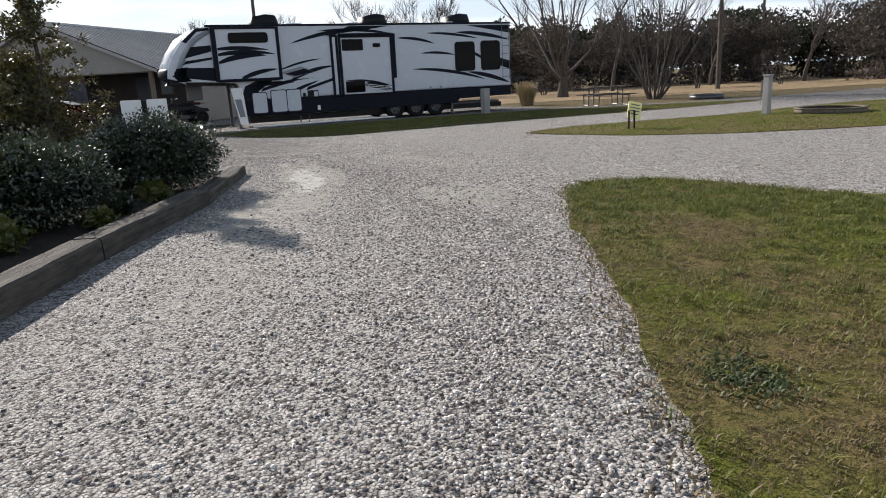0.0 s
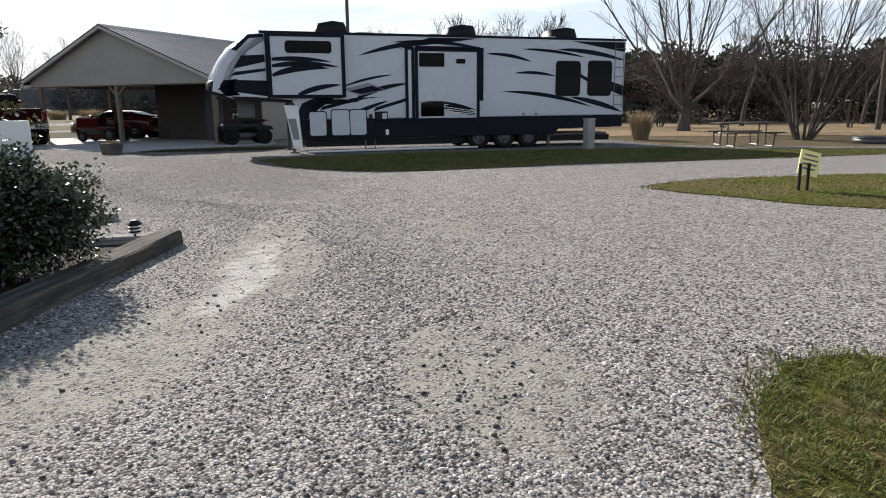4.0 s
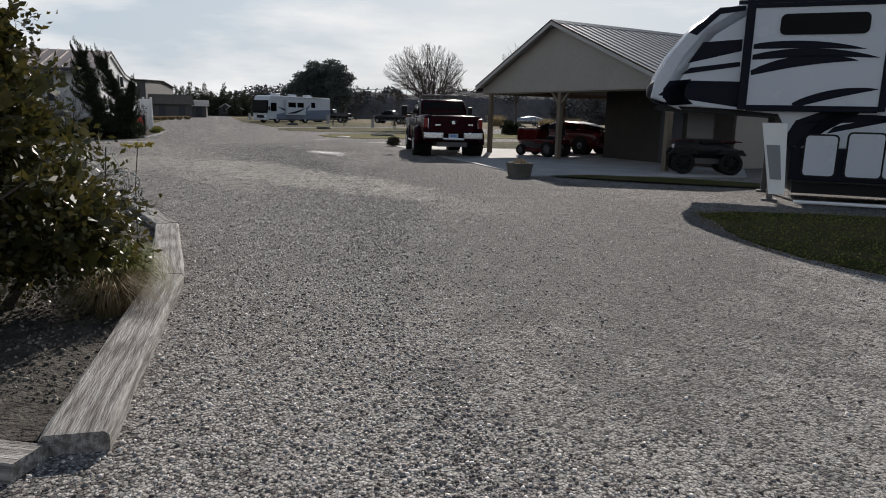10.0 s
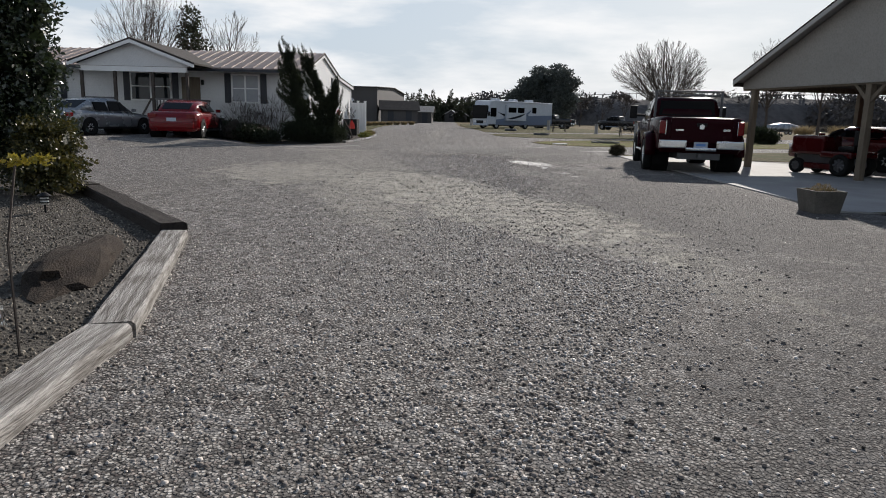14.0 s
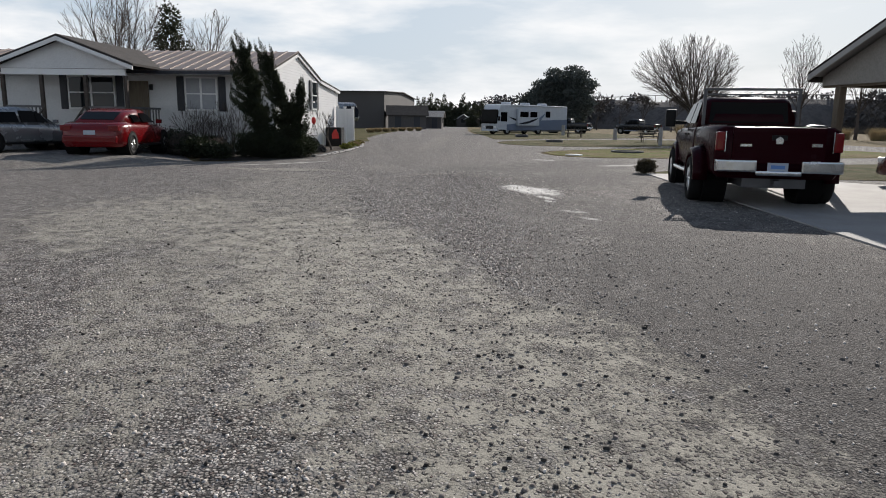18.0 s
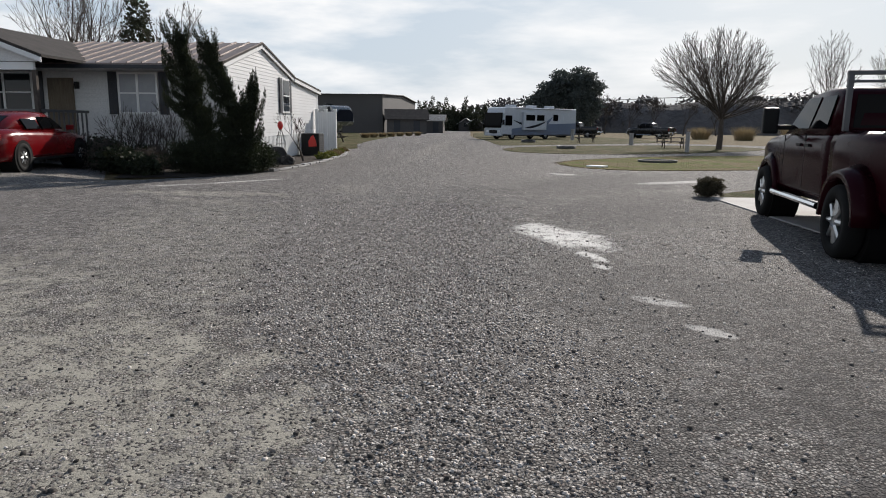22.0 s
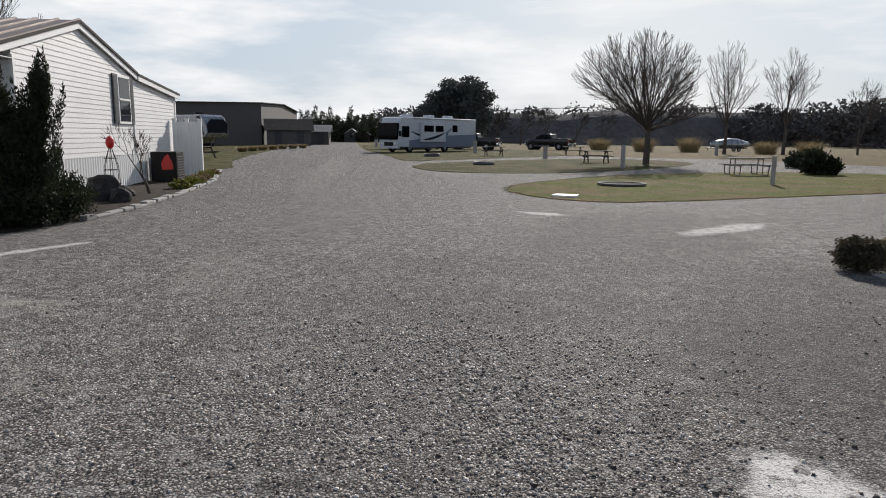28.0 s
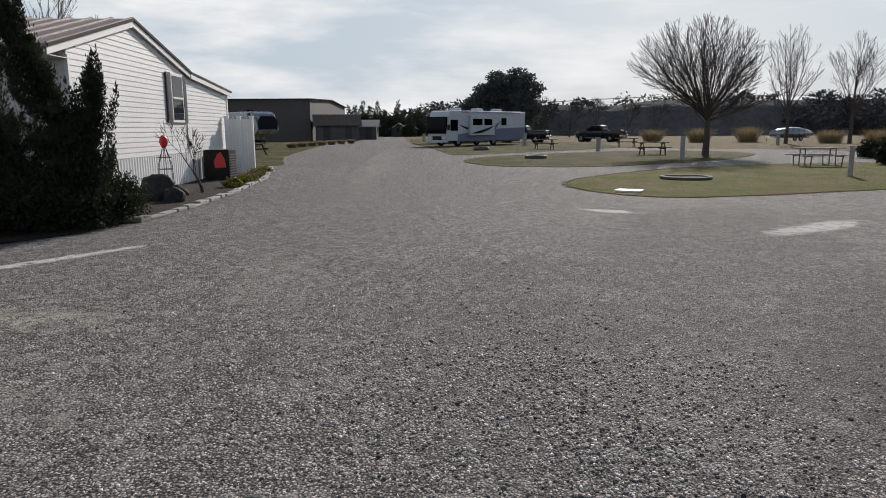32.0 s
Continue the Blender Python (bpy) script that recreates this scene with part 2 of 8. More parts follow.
# packed dust, worn tracks, darker stone patches and white lime spots on the gravel
START_DUST = [(-2.3, 11.8, 0.5, 1.6, 14, 1.0), (-2.75, 13.4, 0.35, 1.2, 6, 0.8), (-2.3, 9.2, 0.5, 1.7, -8, 0.95), (-2.2, 6.6, 0.45, 1.8, 0, 0.5), (-0.2, 9.3, 0.55, 0.9, 15, 0.95), (-0.75, 13.5, 0.35, 0.8, 30, 0.7), (0.0, 12.4, 0.4, 0.9, 10, 0.55)]
YARD_DUST = [(-16.8, 21.3, 4.6, 1.5, 172, 0.95), (-12.8, 21.4, 2.6, 1.1, 165, 0.9), (-20.5, 20.0, 3.0, 1.9, 165, 0.85), (-10.0, 20.9, 2.4, 0.5, 160, 0.5), (-15.5, 19.6, 3.4, 0.7, 170, 0.7), (-24.5, 22.6, 4.2, 1.5, 165, 0.55), (-21.5, 22.3, 3.0, 1.0, 165, 0.55),
             (-29.2, 23.6, 2.2, 0.5, 60, 0.85), (-27.6, 23.6, 1.8, 0.4, 40, 0.6), (-29.3, 26.6, 0.5, 1.7, 70, 0.5), (-33.0, 19.5, 2.5, 4.0, 20, 0.5), (-55.0, 40.5, 20.0, 0.8, 152, 0.5)]
DUST = START_DUST + YARD_DUST
LIME = [(-22.2, 27.25, 1.1, 0.46, 172, 1.0), (-22.9, 27.35, 0.5, 0.24, 160, 0.9), (-20.95, 26.77, 0.16, 0.10, 165, 0.9), (-20.66, 26.72, 0.17, 0.09, 165, 0.9), (-20.35, 26.5, 0.15, 0.10, 165, 0.8), (-19.0, 26.05, 0.24, 0.10, 30, 0.6), (-18.2, 25.8, 0.18, 0.08, 15, 0.6), (-31.8, 34.05, 0.55, 0.22, 20, 0.6), (-28.4, 35.2, 0.34, 1.2, 3, 0.62), (-32.0, 24.8, 0.13, 1.2, 24, 0.7), (-31.4, 23.2, 0.12, 0.8, 14, 0.6), (-2.3, 11.4, 0.22, 1.2, 10, 0.45)]
DARK_PATCHES = [(-6.4, 19.6, 5.2, 2.0, 130, 0.75), (-13.3, 24.4, 5.4, 2.3, 150, 1.0), (-18.6, 26.2, 2.6, 1.3, 165, 0.6), (-27.4, 30.6, 3.4, 1.1, 60, 0.45), (-26.2, 28.6, 2.4, 0.9, 50, 0.35), (-8.4, 22.4, 4.0, 1.8, 140, 0.7), (-24.2, 30.4, 3.4, 1.5, 125, 0.7), (-28.6, 33.1, 4.5, 1.8, 125, 0.6)]


def gravel_material():
    m = bpy.data.materials.new("crushed_gravel")
    m.use_nodes = True
    nt = m.node_tree
    p = nt.nodes["Principled BSDF"]
    pos = coords(nt, "Position")
    # each stone is one cell; seams are low, with shade and dirt painted dark
    wander = node(nt, "ShaderNodeTexNoise", Scale=46.0, Detail=3)
    nt.links.new(pos, wander.inputs["Vector"])
    off = nt.nodes.new("ShaderNodeVectorMath")
    off.operation = "MULTIPLY_ADD"
    nt.links.new(wander.outputs["Color"], off.inputs[0])
    off.inputs[1].default_value = (0.016, 0.016, 0.0)
    nt.links.new(pos, off.inputs[2])

    def stone_cells(scale, feature):
        v = node(nt, "ShaderNodeTexVoronoi", Scale=scale, Randomness=1.0)
        v.voronoi_dimensions, v.feature = "2D", feature
        nt.links.new(off.outputs[0], v.inputs["Vector"])
        return v
    tone, seam = stone_cells(60.0, "F1"), stone_cells(60.0, "DISTANCE_TO_EDGE")
    tone2 = stone_cells(110.0, "F1")
    hsv = nt.nodes.new("ShaderNodeSeparateColor")
    nt.links.new(tone.outputs["Color"], hsv.inputs[0])
    hsv2 = nt.nodes.new("ShaderNodeSeparateColor")
    nt.links.new(tone2.outputs["Color"], hsv2.inputs[0])
    grey = nt.nodes.new("ShaderNodeValToRGB")
    el = grey.color_ramp.elements
    el[0].position, el[0].color = 0.0, (0.045, 0.039, 0.038, 1)
    el[1].position, el[1].color = 1.0, (0.90, 0.86, 0.80, 1)
    e = el.new(0.40)
    e.color = (0.182, 0.168, 0.154, 1)
    e = el.new(0.75)
    e.color = (0.485, 0.453, 0.412, 1)
    nt.links.new(mathed(nt, "ADD", mathed(nt, "MULTIPLY", hsv.outputs[0], 0.78), mathed(nt, "MULTIPLY", hsv2.outputs[1], 0.22)), grey.inputs["Fac"])
    stone = mixed(nt, mathed(nt, "MULTIPLY", ramp(nt, hsv.outputs[2], 0.7, 1.0), 0.26), grey.outputs["Color"], (0.34, 0.20, 0.165))
    stone = mixed(nt, mathed(nt, "MULTIPLY", ramp(nt, hsv2.outputs[0], 0.75, 1.0), 0.22), stone, (0.20, 0.21, 0.25))
    round_off = ramp(nt, tone.outputs["Distance"], 0.30, 0.60)
    gap = mathed(nt, "MAXIMUM", ramp(nt, seam.outputs["Distance"], 0.14, 0.0), round_off)
    stone = mixed(nt, mathed(nt, "MULTIPLY", gap, 0.86), stone, (0.026, 0.024, 0.023))
    clump = node(nt, "ShaderNodeTexVoronoi", Scale=14.0, Randomness=1.0)
    nt.links.new(off.outputs[0], clump.inputs["Vector"])
    cs = nt.nodes.new("ShaderNodeSeparateColor")
    nt.links.new(clump.outputs["Color"], cs.inputs[0])
    stone = mixed(nt, mathed(nt, "MULTIPLY", ramp(nt, cs.outputs[0], 0.5, 0.9), 0.34), stone, (0.045, 0.043, 0.045))
    stone = mixed(nt, mathed(nt, "MULTIPLY", ramp(nt, cs.outputs[1], 0.7, 0.95), 0.24), stone, (0.46, 0.445, 0.435))
    # scuffs and drifts a hand to a stride wide
    scuff = noised(nt, pos, 3.2, 8, 0.78)
    stone = mixed(nt, mathed(nt, "MULTIPLY", ramp(nt, scuff, 0.50, 0.66), 0.42), stone, (0.055, 0.052, 0.052))
    stone = mixed(nt, mathed(nt, "MULTIPLY", ramp(nt, scuff, 0.47, 0.34), 0.30), stone, (0.42, 0.395, 0.37))
    big = noised(nt, pos, 0.22, 5, 0.6)
    stone = mixed(nt, mathed(nt, "MULTIPLY", ramp(nt, big, 0.45, 0.7), 0.22), stone, (0.11, 0.105, 0.10))
    pale = stain(nt, pos, 0.0, [(0.2, 6.0, 4.0, 9.0, 0, 0.52), (6.0, 15.0, 12.0, 13.0, 0, 0.52)])
    stone = mixed(nt, mathed(nt, "MULTIPLY", pale, ramp(nt, hsv.outputs[0], 0.10, 0.7)), stone, (0.57, 0.535, 0.485))
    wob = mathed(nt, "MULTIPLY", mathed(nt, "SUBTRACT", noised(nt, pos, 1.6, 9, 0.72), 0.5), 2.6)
    dark = stain(nt, pos, wob, DARK_PATCHES)
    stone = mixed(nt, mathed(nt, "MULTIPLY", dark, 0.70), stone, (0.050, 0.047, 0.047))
    grit = noised(nt, pos, 170.0, 3, 0.7)
    pebble = noised(nt, pos, 60.0, 4, 0.7)
    dust = mixed(nt, ramp(nt, grit, 0.25, 0.75), (0.235, 0.220, 0.182), (0.45, 0.425, 0.36))
    dust = mixed(nt, mathed(nt, "MULTIPLY", ramp(nt, pebble, 0.52, 0.66), 0.6), dust, (0.12, 0.11, 0.10))
    lime = mixed(nt, ramp(nt, grit, 0.2, 0.7), (0.50, 0.475, 0.44), (0.82, 0.80, 0.765))
    over = ramp(nt, hsv.outputs[1], 0.74, 0.82)
    few = ramp(nt, hsv2.outputs[2], 0.80, 1.0)
    dmask = stain(nt, pos, wob, DUST)
    loose = ramp(nt, noised(nt, pos, 0.6, 6, 0.65), 0.56, 0.74)
    dmask = mathed(nt, "MAXIMUM", dmask, mathed(nt, "MULTIPLY", loose, 0.30))
    keep = mathed(nt, "SUBTRACT", 1.0, mathed(nt, "MULTIPLY", over, 0.85))
    uneven = mathed(nt, "ADD", 0.34, mathed(nt, "MULTIPLY", ramp(nt, noised(nt, pos, 4.0, 9, 0.78), 0.36, 0.60), 0.82))
    dm = ramp(nt, mathed(nt, "MULTIPLY", mathed(nt, "MULTIPLY", dmask, keep), uneven), 0.12, 1.12)
    patch = ramp(nt, noised(nt, pos, 7.0, 8, 0.75), 0.36, 0.50)
    lm = mathed(nt, "MULTIPLY", mathed(nt, "MULTIPLY", stain(nt, pos, wob, LIME), patch), mathed(nt, "SUBTRACT", 1.0, mathed(nt, "MULTIPLY", few, 0.55)))
    c = mixed(nt, dm, stone, dust)
    c = mixed(nt, lm, c, lime)
    nt.links.new(c, p.inputs["Base Color"])
    p.inputs["Roughness"].default_value = 0.9
    p.inputs["Specular IOR Level"].default_value = 0.2
    h = mathed(nt, "SUBTRACT", 1.0, round_off)
    h = mathed(nt, "MULTIPLY", h, mathed(nt, "ADD", 0.6, mathed(nt, "MULTIPLY", hsv.outputs[1], 0.9)))
    h = mathed(nt, "ADD", h, mathed(nt, "MULTIPLY", grit, 0.12))
    h = mathed(nt, "MULTIPLY", h, mathed(nt, "SUBTRACT", 1.0, mathed(nt, "MULTIPLY", mathed(nt, "MAXIMUM", dm, lm), 0.93)))
    bumped(nt, h, 0.9, 0.010, p)
    return m


def turf_material(name, green, straw, soil, bare=0.5):
    m = bpy.data.materials.new(name)
    m.use_nodes = True
    nt = m.node_tree
    p = nt.nodes["Principled BSDF"]
    pos = coords(nt, "Position")
    a, b, c3 = noised(nt, pos, 0.55, 6, 0.65), noised(nt, pos, 5.0, 5, 0.7), noised(nt, pos, 90.0, 3, 0.7)
    c = mixed(nt, ramp(nt, a, bare - 0.09, bare + 0.09), straw, green)
    c = mixed(nt, mathed(nt, "MULTIPLY", ramp(nt, b, 0.5, 0.75), 0.6), c, soil)
    c = mixed(nt, mathed(nt, "MULTIPLY", ramp(nt, c3, 0.35, 0.8), 0.45), c, tuple(0.4 * x for x in green))
    tuft = noised(nt, pos, 22.0, 4, 0.75)
    c = mixed(nt, mathed(nt, "MULTIPLY", ramp(nt, tuft, 0.46, 0.64), 0.7), c, tuple(0.22 * x for x in green))
    gaps = noised(nt, pos, 9.0, 6, 0.75)
    c = mixed(nt, mathed(nt, "MULTIPLY", ramp(nt, gaps, 0.52, 0.64), 0.6), c, tuple(0.45 * x for x in soil))
    nt.links.new(c, p.inputs["Base Color"])
    p.inputs["Roughness"].default_value = 0.95
    p.inputs["Specular IOR Level"].default_value = 0.08
    bumped(nt, mathed(nt, "ADD", c3, tuft), 0.9, 0.03, p)
    return m


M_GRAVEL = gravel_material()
M_LAWN = turf_material("winter_lawn", (0.064, 0.072, 0.016), (0.135, 0.107, 0.05), (0.085, 0.066, 0.036), 0.50)
M_GREENLAWN = turf_material("green_lawn", (0.125, 0.145, 0.018), (0.20, 0.150, 0.066), (0.085, 0.066, 0.034), 0.50)
M_FIELD = turf_material("dry_field", (0.11, 0.095, 0.042), (0.20, 0.155, 0.085), (0.14, 0.105, 0.062), 0.62)
M_STRAWFIELD = turf_material("straw_field", (0.22, 0.17, 0.09), (0.44, 0.32, 0.19), (0.26, 0.18, 0.11), 0.62)
M_MULCH = surface("bark_mulch", (0.060, 0.045, 0.034), (0.022, 0.017, 0.014), 6, 0.95, fine=70, bump=0.9, depth=0.02, where="Position")
# Worn grey timber; shade on its near face is put into the colour.
M_GREYTIMBER_SHADE = surface("grey_worn_timber_shade", (0.16, 0.142, 0.12), (0.028, 0.025, 0.022), 2.2, 0.9, fine=16, bump=1.0, depth=0.012, stretch=(1, 9, 9), vary=0.2)
M_DARKTIMBER = surface("dark_bed_timber", (0.060, 0.050, 0.044), (0.026, 0.022, 0.020), 2.2, 0.85, fine=24, bump=0.8, depth=0.012, stretch=(1, 9, 9))
M_LITTER = surface("leaf_litter", (0.15, 0.135, 0.112), (0.035, 0.03, 0.027), 9, 0.95, fine=38, bump=1.0, depth=0.03, where="Position")
M_CONCRETE = surface("concrete", (0.42, 0.41, 0.397), (0.27, 0.26, 0.25), 0.9, 0.8, fine=45, bump=0.1, where="Position")
M_TIMBER = surface("weathered_timber", (0.64, 0.61, 0.57), (0.17, 0.152, 0.132), 2.6, 0.9, fine=11, bump=1.0, depth=0.016, spread=0.22, stretch=(1, 13, 13), vary=0.25)
M_OLDWOOD = surface("grey_wood", (0.13, 0.112, 0.095), (0.065, 0.055, 0.046), 3, 0.85, fine=20, bump=0.5, stretch=(6, 6, 1))
M_POST = surface("treated_post", (0.21, 0.175, 0.13), (0.13, 0.105, 0.08), 3, 0.8, fine=25, bump=0.3, stretch=(6, 6, 0.6))
M_BARK = surface("bark", (0.12, 0.10, 0.088), (0.06, 0.05, 0.044), 8, 0.95, fine=40, bump=0.6, depth=0.01)
M_TWIG = surface("twig_bark", (0.11, 0.092, 0.082), (0.06, 0.05, 0.045), 6, 0.9, fine=50, bump=0.2)
M_WHITE = plain("white_gelcoat", (0.47, 0.505, 0.56), 0.22, coat=0.3)
M_NAVY = plain("dark_graphic_vinyl", (0.005, 0.007, 0.015), 0.45, spec=0.12)
M_GREYV = plain("grey_graphic_vinyl", (0.20, 0.21, 0.23), 0.35)
M_BLACK = plain("black_plastic", (0.008, 0.008, 0.009), 0.45, spec=0.2)
M_RUBBER = plain("tyre_rubber", (0.012, 0.012, 0.012), 0.85, spec=0.15)
# Dark roof trim; on store side wall and ceiling the darkness is painted shade.
M_DARKTRIM_SHADE = surface("dark_trim_and_shade_boards", (0.045, 0.038, 0.033), (0.026, 0.022, 0.019), 2, 0.85, fine=20, bump=0.3, stretch=(5, 5, 0.6))
# Tan store wall, with the carport's shade put into its colour.
M_STORE_SHADE = surface("shade_darkened_store_boards", (0.055, 0.046, 0.040), (0.034, 0.029, 0.025), 1.0, 0.8, fine=20, bump=0.1)
# Red paint for things under the carport, darkened with the shade there.
M_RED_SHADE = plain("shade_darkened_red_paint", (0.055, 0.003, 0.004), 0.25, coat=0.2, spec=0.25)
M_DARKIN = plain("dark_interior", (0.008, 0.008, 0.008), 0.8, spec=0.1)
M_CHROME = plain("bright_metal", (0.72, 0.73, 0.74), 0.18, 1.0)
M_ALLOY = plain("alloy", (0.50, 0.51, 0.52), 0.32, 1.0)
M_STEEL = plain("painted_steel", (0.10, 0.10, 0.105), 0.45, 0.3)
M_SIDING = surface("white_vinyl_siding", (0.74, 0.74, 0.74), (0.64, 0.64, 0.64), 0.7, 0.5, fine=30, bump=0.04)
M_TAN = surface("tan_metal_siding", (0.30, 0.275, 0.245), (0.25, 0.23, 0.205), 0.8, 0.55, fine=30, bump=0.04)
M_ROOF = surface("galvanised_roof", (0.34, 0.335, 0.33), (0.25, 0.245, 0.24), 0.8, 0.55, 0.25, fine=25, bump=0.05)
M_ROOFRED = surface("copper_brown_roof", (0.30, 0.245, 0.22), (0.21, 0.165, 0.15), 0.8, 0.5, 0.25, fine=25, bump=0.05)
M_SHINGLE = surface("dark_shingle", (0.07, 0.062, 0.058), (0.04, 0.036, 0.034), 2.0, 0.9, fine=40, bump=0.5)
M_TRIM = plain("white_trim", (0.78, 0.78, 0.77), 0.45)
M_SHUTTER = plain("dark_shutter", (0.022, 0.025, 0.034), 0.5)
M_PALEBOARD = plain("pale_board", (0.36, 0.35, 0.33), 0.6)
M_BLIND = plain("closed_blind_behind_glass", (0.34, 0.35, 0.37), 0.25, spec=0.3)
M_MAROON = plain("maroon_paint", (0.020, 0.0020, 0.0045), 0.18, 0.0, coat=0.0, spec=0.06)
M_BLACKPAINT = plain("black_paint", (0.012, 0.012, 0.014), 0.16, coat=0.3, spec=0.3)
M_RED = plain("red_paint", (0.14, 0.004, 0.006), 0.18, coat=0.3, spec=0.3)
M_SILVER = plain("silver_paint", (0.28, 0.29, 0.30), 0.25, 0.5, coat=0.5)
M_VANWHITE = plain("white_paint", (0.72, 0.72, 0.72), 0.2, coat=1.0)
M_LAMPRED = plain("red_lens", (0.16, 0.005, 0.007), 0.2, coat=0.3, spec=0.3)
M_LAMPCLEAR = plain("clear_lens", (0.75, 0.75, 0.74), 0.12, coat=1.0)
M_YELLOW = plain("pale_yellow_board", (0.80, 0.74, 0.30), 0.5)
M_PLATE = plain("licence_plate", (0.42, 0.46, 0.52), 0.5)
M_BLUE = plain("blue_print", (0.12, 0.25, 0.55), 0.5)
M_STONE = surface("grey_stone", (0.34, 0.33, 0.31), (0.20, 0.19, 0.18), 5, 0.9, fine=30, bump=0.5, vary=0.3)
M_DARKROCK = surface("dark_rock", (0.065, 0.06, 0.058), (0.03, 0.028, 0.027), 5, 0.9, fine=30, bump=0.7)
M_PLANTER = surface("rough_planter", (0.16, 0.145, 0.125), (0.085, 0.078, 0.068), 6, 0.9, fine=40, bump=0.5)
M_FENCE = plain("white_vinyl_fence", (0.80, 0.80, 0.79), 0.35)
M_WAREHOUSE = surface("dark_warehouse_wall", (0.085, 0.08, 0.08), (0.06, 0.056, 0.056), 0.2, 0.7, fine=6, bump=0.1)
M_DRYGRASS = leafy("dry_plume", (0.36, 0.285, 0.165), (0.22, 0.17, 0.095), 0.8)
M_GLASSBLUE = plain("motorhome_blue_band", (0.10, 0.14, 0.22), 0.3, coat=0.5)


def glass_material(name, tint, rough=0.03):
    m = bpy.data.materials.new(name)
    m.use_nodes = True
    p = m.node_tree.nodes["Principled BSDF"]
    p.inputs["Base Color"].default_value = (*tint, 1)
    p.inputs["Roughness"].default_value = rough
    p.inputs["Specular IOR Level"].default_value = 0.3
    if name.startswith("dark"):
        p.inputs["Specular IOR Level"].default_value = 0.07
    return m


M_TINT = glass_material("dark_tinted_glass", (0.003, 0.0033, 0.004))
M_PANE = glass_material("house_window_glass", (0.02, 0.024, 0.028))
M_HOLLY = leafy("glossy_evergreen_leaf", (0.015, 0.026, 0.010), (0.046, 0.060, 0.025), 0.36)
M_HOLLY.node_tree.nodes["Principled BSDF"].inputs["Specular IOR Level"].default_value = 1.0
M_BOX = leafy("yellowish_evergreen_leaf", (0.045, 0.062, 0.012), (0.13, 0.13, 0.025), 0.4)
M_CEDAR = leafy("cedar_foliage", (0.030, 0.038, 0.022), (0.058, 0.062, 0.036), 0.95)
# Far pines: distance haze is put into this paler colour.
M_PINE_HAZE = leafy("hazy_pine_foliage", (0.070, 0.085, 0.082), (0.115, 0.130, 0.118), 0.8)
M_BRUSH = leafy("winter_brush", (0.060, 0.050, 0.042), (0.11, 0.091, 0.073), 0.9)
# Distance haze is put into the scrub colour of the far bank.
M_BANK_HAZE = surface("hazy_bank_scrub", (0.145, 0.135, 0.132), (0.075, 0.071, 0.071), 0.12, 0.95, fine=0.9, bump=0.8, depth=0.6, where="Position")
M_JUNIPER = leafy("juniper_foliage", (0.012, 0.020, 0.008), (0.030, 0.036, 0.014), 0.8)
M_BLADE = leafy("grass_blade", (0.085, 0.115, 0.014), (0.26, 0.235, 0.050), 0.7)
M_CLUMP = leafy("grass_clump", (0.060, 0.088, 0.010), (0.20, 0.205, 0.035), 0.7)
M_WEED = leafy("weed_leaf", (0.035, 0.060, 0.014), (0.075, 0.11, 0.028), 0.6)
M_STRAW = leafy("straw_blade", (0.30, 0.225, 0.12), (0.10, 0.075, 0.036), 0.8)
M_DRYBUSH = leafy("clipped_brown_leaf", (0.05, 0.043, 0.026), (0.095, 0.08, 0.045), 0.8)
M_CONIFER = leafy("loose_conifer_leaf", (0.030, 0.036, 0.010), (0.11, 0.090, 0.022), 0.45)
M_YELLOWLEAF = leafy("yellow_leaf", (0.45, 0.36, 0.04), (0.30, 0.26, 0.05), 0.5)
M_GLINT = plain("pale_glossy_bud", (0.75, 0.75, 0.72), 0.12, coat=1.0)
M_REDBITS = plain("red_ornament", (0.55, 0.02, 0.015), 0.4)

# ---- ground ----
def ragged(pts, step=0.5, amp=0.12, seed=0.0):
    """An outline with more corners, pushed in and out a little."""
    out = []
    n = len(pts)
    for i in range(n):
        a, b = Vector((*pts[i], 0)), Vector((*pts[(i + 1) % n], 0))
        k = max(1, min(60, int((b - a).length / step)))
        nrm = (b - a).normalized().cross(Vector((0, 0, 1)))
        for j in range(k):
            p = a.lerp(b, j / k)
            p += nrm * (noise.noise((p.x * 0.9 + seed, p.y * 0.9, seed)) * amp * 2 + noise.noise((p.x * 4, p.y * 4, seed)) * amp)
            out.append((p.x, p.y))
    return out


def smooth_outline(pts, times=2):
    for _ in range(times):
        pts = [q for i in range(len(pts)) for q in ((0.75 * pts[i][0] + 0.25 * pts[(i + 1) % len(pts)][0], 0.75 * pts[i][1] + 0.25 * pts[(i + 1) % len(pts)][1]), (0.25 * pts[i][0] + 0.75 * pts[(i + 1) % len(pts)][0], 0.25 * pts[i][1] + 0.75 * pts[(i + 1) % len(pts)][1]))]
    return pts


def area(name, pts, z, material, label, category, step=0.5, amp=0.12, seed=0.0, rim=0.0):
    bm = bmesh.new()
    out = ragged(pts, step, amp, seed)
    vs = [bm.verts.new((x, y, z)) for x, y in out]
    es = [bm.edges.new((vs[i], vs[(i + 1) % len(vs)])) for i in range(len(vs))]
    bmesh.ops.triangle_fill(bm, use_beauty=True, edges=es)
    if rim:
        low = [bm.verts.new((x, y, z - rim)) for x, y in out]
        for i in range(len(vs)):
            j = (i + 1) % len(vs)
            bm.faces.new((vs[i], vs[j], low[j], low[i]))
    return tagged(part(name, bm, material), label, category, kind="structure")


gb = bmesh.new()
bmesh.ops.create_grid(gb, x_segments=40, y_segments=40, size=2500)
